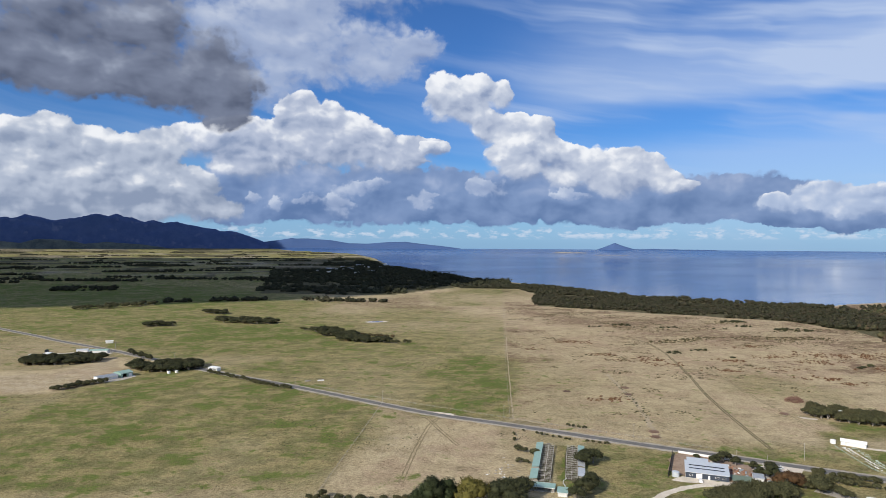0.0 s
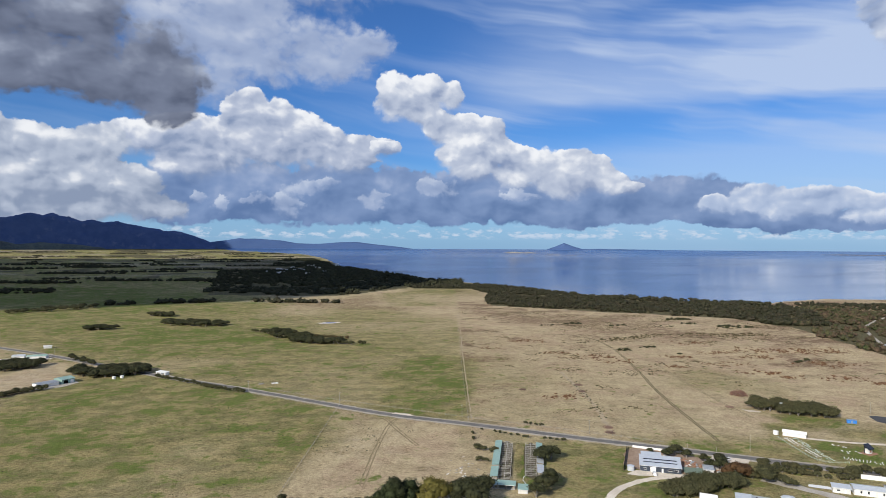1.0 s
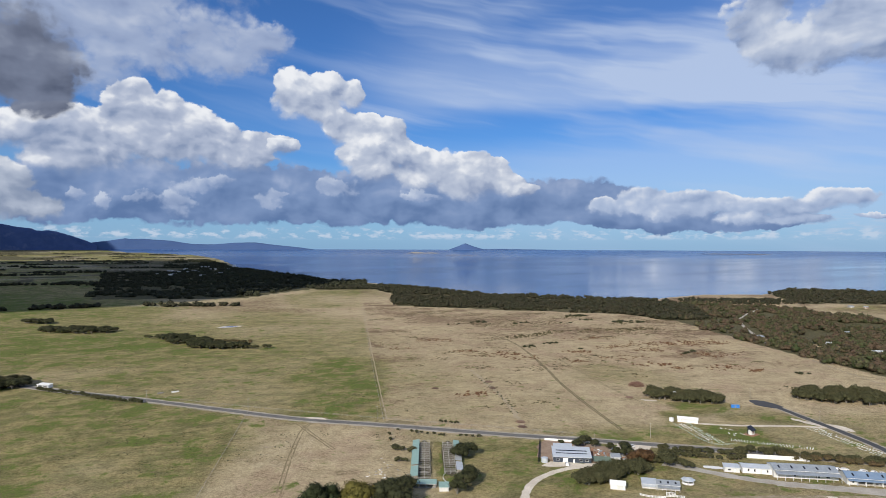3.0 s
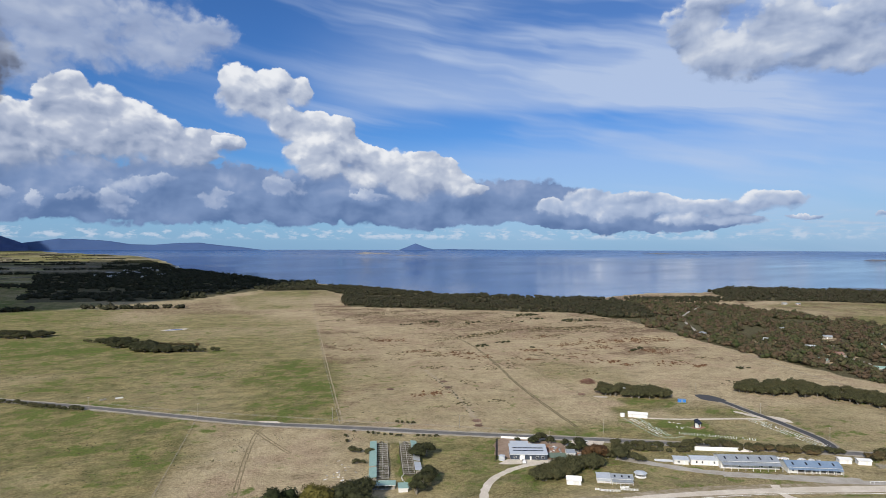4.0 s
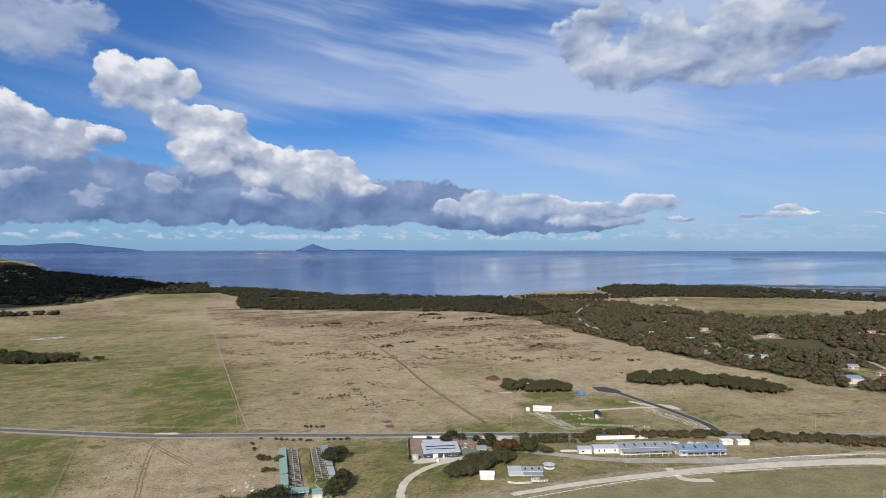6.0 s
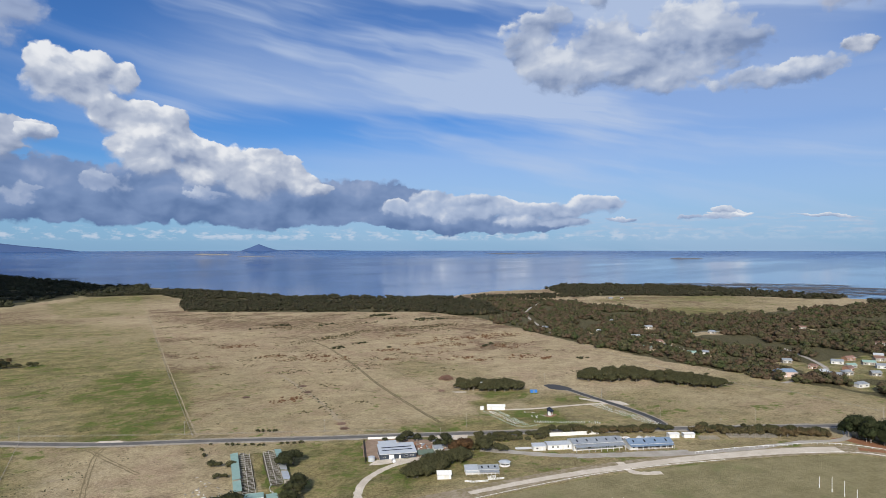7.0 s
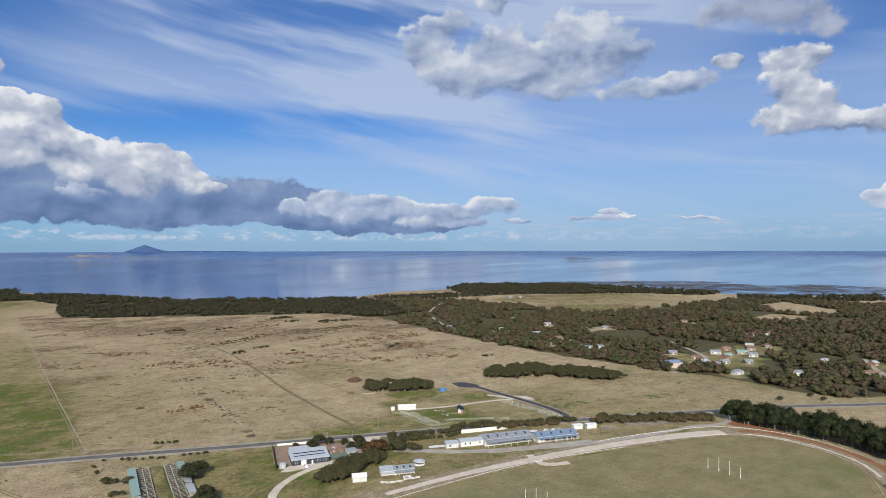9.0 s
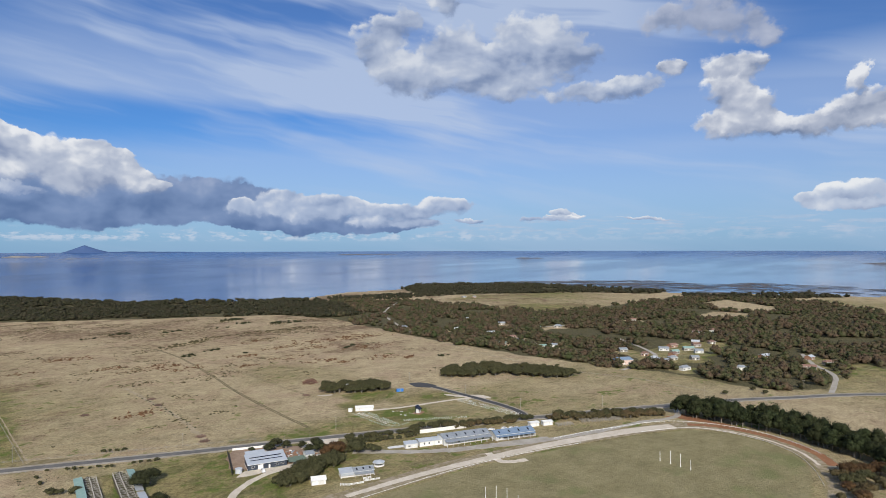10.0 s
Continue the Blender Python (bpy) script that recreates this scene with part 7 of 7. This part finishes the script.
# goal posts of the oval
for i, (x, y, h) in enumerate(((306.2, 174.2, 5.6), (305.3, 167.6, 7.6), (304.2, 161.2, 7.6), (303.2, 155.0, 5.6), (196, 215, 5.6), (197, 209, 7.6), (198, 203, 7.6), (199, 197, 5.6))):
    g = thing("goal_post", "slim white football goal post on the oval", "goal post", (x, y), 0, "goal posts")
    part("pole", cyl(bmesh.new(), 0.13, 0.11, -0.3, h, n=10), WHITE, g)
    part("pad", cyl(bmesh.new(), 0.22, 0.22, 0.0, 1.6, n=10), WHITE, g)

# white running rail of the racecourse
fence("running_rail", "white running rail along the racing track", [(300, 243), (330, 233.5), (352, 224), (376, 213), (392, 199), (401, 178), (402, 150), (392, 124), (380, 108)], 3.2, 1.15, WHITE, 1, 0.08, board=0.22)
fence("inner_rail", "low white inner rail of the racing track", [(120, 264), (154, 261), (214, 253.5), (262, 241.5), (304, 226)], 4.0, 0.5, WHITE, 1, 0.07, board=0.16)
fence("inner_rail", "low white inner rail of the racing track", [(352, 208), (378, 193), (389, 175), (387, 146), (374, 122), (352, 106), (327, 95)], 4.0, 0.5, WHITE, 1, 0.07, board=0.16)
fence("timber_edge", "low timber edge between the tracks", [(300, 246), (326, 236)], 3.0, 0.6, TIMBER, 1, 0.07, board=0.3)

# power poles
def power_pole(at, h, turn, arm=1.1):
    ob = thing("power_pole", "slim grey timber power pole", "power pole", at, turn, "power poles")
    part("pole", cyl(bmesh.new(), 0.17, 0.11, -0.4, h, n=8), TIMBER, ob)
    if arm:
        part("crossarm", box(bmesh.new(), -arm, -0.07, h - 0.6, arm, 0.07, h - 0.46), TIMBER, ob)
        for x in (-arm * 0.85, 0, arm * 0.85):
            part("insulator", cyl(bmesh.new(), 0.06, 0.04, h - 0.46 if x else h, h - 0.25 if x else h + 0.2, x=x, n=6), WHITE, ob)


POLES = [(-560, 876, 9.5), (-411, 775, 9.5), (-300, 690, 9.5), (-133, 557, 9.5), (-49, 507, 9.5), (46, 459, 9.5), (128, 411, 9), (216, 367, 10), (345, 304, 9), (357, 372, 8), (360, 446, 8.5), (396, 262, 9), (364, 268, 6), (560, 160, 9), (478, 214, 9)]
for x, y, h in POLES:
    power_pole((x, y), h, 60, 1.1)
for a, b in zip(POLES[:7], POLES[1:8]):
    cv = bpy.data.curves.new("power_line", "CURVE")
    cv.dimensions, cv.bevel_depth = "3D", 0.03
    sp = cv.splines.new("POLY")
    sp.points.add(10)
    for i in range(11):
        t = i / 10
        q = spot(a[0], a[1], a[2]).lerp(spot(b[0], b[1], b[2]), t)
        sp.points[i].co = (q.x, q.y, q.z - 4 * t * (1 - t) * 1.2, 1)
    cv.materials.append(WIRE)
    tagged(new("power_line", cv), "thin sagging wire between power poles", "power line", "power lines")
for x, y in ((178, 372), (192, 363), (470, 230)):
    power_pole((x, y), 4.5, 0, 0)

# paddock fences
fence("paddock_fence", "long wire paddock fence on timber posts", [(50, 452), (58, 545), (71, 693), (95, 950), (131, 1339)], 5.0, 1.2, TIMBER, 2, 0.06)
fence("paddock_fence", "wire paddock fence on timber posts", [(-49, 499), (-56, 410), (-64, 312)], 4.0, 1.2, TIMBER, 2, 0.06)
fence("paddock_fence", "wire roadside fence on timber posts", [(-130, 549), (-67, 503), (-10, 463), (40, 437), (58, 428)], 5.0, 1.2, TIMBER, 2, 0.06)
fence("paddock_fence", "wire roadside fence on timber posts", [(-120, 566), (-60, 524), (50, 457), (120, 417), (170, 388)], 5.0, 1.2, TIMBER, 2, 0.06)
fence("paddock_fence", "wire paddock fence at the edge of the bush", [(560, 600), (520, 480), (500, 370), (508, 290), (498, 215)], 6.0, 1.2, TIMBER, 2, 0.06)

# the farm beyond the fields
building("farm_shed", "large grey farm shed beside dark trees", ((-313, 600), (-306.5, 610)), 13, 4.2, 1.4, ROOF_GREEN, ROOF_GREEN, [(-2, 0, 4, 3.2, "open"), (3.5, 0, 3, 3.0, "roller")], category="farm shed")
building("farm_shed", "low white farm shed on pale gravel", ((-325, 584), (-314.5, 598)), 12, 3, 0.8, WHITE, ROOF_GREY, [(0, 0, 3, 2.4, "roller")], category="farm shed")
patch("farm_yard", [(-478, 700), (-462, 712), (-436, 735), (-408, 733), (-398, 746), (-436, 752), (-468, 734)], GRAVEL, "pale gravel farm yard", "yard", 0.05)
patch("farm_yard", [(-332, 584), (-318, 578), (-302, 602), (-310, 616), (-330, 600)], GRAVEL_GREY, "grey gravel farm yard", "yard", 0.05)
building("dairy", "long white dairy shed", ((-424, 740), (-404, 743)), 8, 3.2, 1.2, CREAM, ROOF_GREEN, [(-8, 0, 3, 2.6, "open"), (4, 1, 2, 1, W1)], category="dairy")
building("dairy_shed", "small white dairy outbuilding", ((-442, 744), (-430, 747)), 7, 3.0, 1.2, WHITE, ROOF_PALE, [(0, 0, 3, 2.4, "roller")], category="shed")
water_tank((-466, 728), 6.0, 2.2, WHITE, "wide round white water tank at the dairy")
water_tank((-480, 748), 2.4, 3.0, DARK, "dark round water tank at the dairy")
water_tank((-478, 716), 2.4, 3.0, WHITE, "round white water tank at the dairy")
building("feed_shed", "small pale feed shed in the paddock", ((-448, 820), (-440, 823)), 5, 2.6, 0.8, CREAM, WHITE, (), category="shed")
building("calf_shed", "white open-fronted calf shed", ((-243, 640), (-232, 634)), 5, 2.8, 0.6, WHITE, WHITE, [(-3.2, 0, 4, 2.2, "open"), (2.5, 0, 5, 2.2, "open")], "skillion", category="shed")
for x, y in ((-276, 622), (-270, 626)):
    water_tank((x, y), 1.6, 2.2, WHITE, "small round white tank beside the trees")
pallet_stack((-116, 588), 20, 6, 2, 1.0, WHITE, "pale heap of pipes in the paddock", "")
pallet_stack((-128, 586), 40, 5, 2, 0.9, TIMBER, "pale heap of timber in the paddock", "")
patch("farm_dam", [(-138, 1072), (-116, 1086), (-96, 1080), (-108, 1064), (-128, 1062)], GRAVEL, "bare rim of a small farm dam", "dam", 0.06)
patch("dam_water", [(-130, 1073), (-116, 1081), (-104, 1077), (-112, 1067), (-126, 1066)], SEA, "still pale water of a farm dam", "water", 0.12)
patch("road_pad", [(-8, 468), (4, 462), (10, 468), (-4, 476)], GRAVEL, "pale gravel lay-by at the road", "lay-by", 0.085, wav=0.8)
patch("road_pad", [(48, 448), (64, 440), (72, 442), (56, 452)], RUT, "pale gravel gateway at the road", "gateway", 0.085, wav=0.8)

# the township in the bush
r = random.Random(21)
HOUSE_WALLS, HOUSE_ROOFS = (CREAM, TIMBER, TIMBER, BRICK), (ROOF_PALE, ROOF_GREY, ROOF_GREY, ROOF_GREY, ROOF_RED, ROOF_GREEN)
for i, (x, y) in enumerate(HOMES):
    L, D = r.uniform(8, 13), r.uniform(6, 7.5)
    a = radians(r.uniform(-75, -5))
    dx, dy = math.cos(a) * L / 2, math.sin(a) * L / 2
    w, rf = r.choice(HOUSE_WALLS), r.choice(HOUSE_ROOFS)
    lab = "house with a pitched roof among trees"
    if i == 8:
        w, rf, a, L, D = ORANGE, ROOF_BLUE, radians(-35), 19, 9
        dx, dy = math.cos(a) * L / 2, math.sin(a) * L / 2
        lab = "salmon house with a blue roof among trees"
    building("house", lab, ((x - dx, y - dy), (x + dx, y + dy)), D, 5.0 if i == 8 else 3.1, 2.4 if i == 8 else 1.7, w, rf, [(-L * 0.33, 0.9, 1.8, 1.3, W1), (-L * 0.05, 0, 1.1, 2.1, "door"), (L * 0.25, 0.9, 2.2, 1.3, W1)], category="house", group="houses of the township", hip=r.choice((0, 0, 2.5)))
building("long_shed", "long brown-roofed shed among trees", ((840, 372), (890, 352)), 12, 3.4, 1.2, CREAM, ROOF_RED, (), category="shed")

# the distant township and its jetty, beyond the shaded woods
r = random.Random(22)
for i in range(34):
    x, y = r.uniform(-640, -330), r.uniform(2900, 4300)
    p = thing("distant_house", "small pale house in the distant township", "house", (x, y), r.uniform(0, 90), "distant houses")
    k = float(np.hypot(*(np.array(place(x, y, 0)[:2]) - MID)) / np.hypot(x - MID[0], y - MID[1]))
    p.scale = (k, k, k)
    w, d, h = r.uniform(12, 26), r.uniform(9, 14), r.uniform(4, 6)
    part("wall", box(bmesh.new(), -w / 2, -d / 2, -1, w / 2, d / 2, h), CREAM, p)
    bm = bmesh.new()
    slab(bm, [(-w / 2 - 0.5, -d / 2 - 0.5, h + 0.1), (w / 2 + 0.5, -d / 2 - 0.5, h + 0.1), (w / 2 + 0.5, 0, h + 2.4), (-w / 2 - 0.5, 0, h + 2.4)], 0.3)
    slab(bm, [(w / 2 + 0.5, d / 2 + 0.5, h + 0.1), (-w / 2 - 0.5, d / 2 + 0.5, h + 0.1), (-w / 2 - 0.5, 0, h + 2.4), (w / 2 + 0.5, 0, h + 2.4)], 0.3)
    part("roof", bm, r.choice((ROOF_PALE, WHITE, ROOF_GREY)), p)
jet = new("jetty")
jet.location = [float(v) for v in place(-20, 3060, SEA_Z + 2)]
tagged(jet, "long dark timber jetty in the bay", "jetty")
part("deck", box(bmesh.new(), -40, -4, 1.2, 75, 4, 2.0), BLACKENED, jet)
for i in range(10):
    part("pile", cyl(bmesh.new(), 0.5, 0.5, -8, 1.2, x=-38 + i * 12, n=6), BLACKENED, jet)
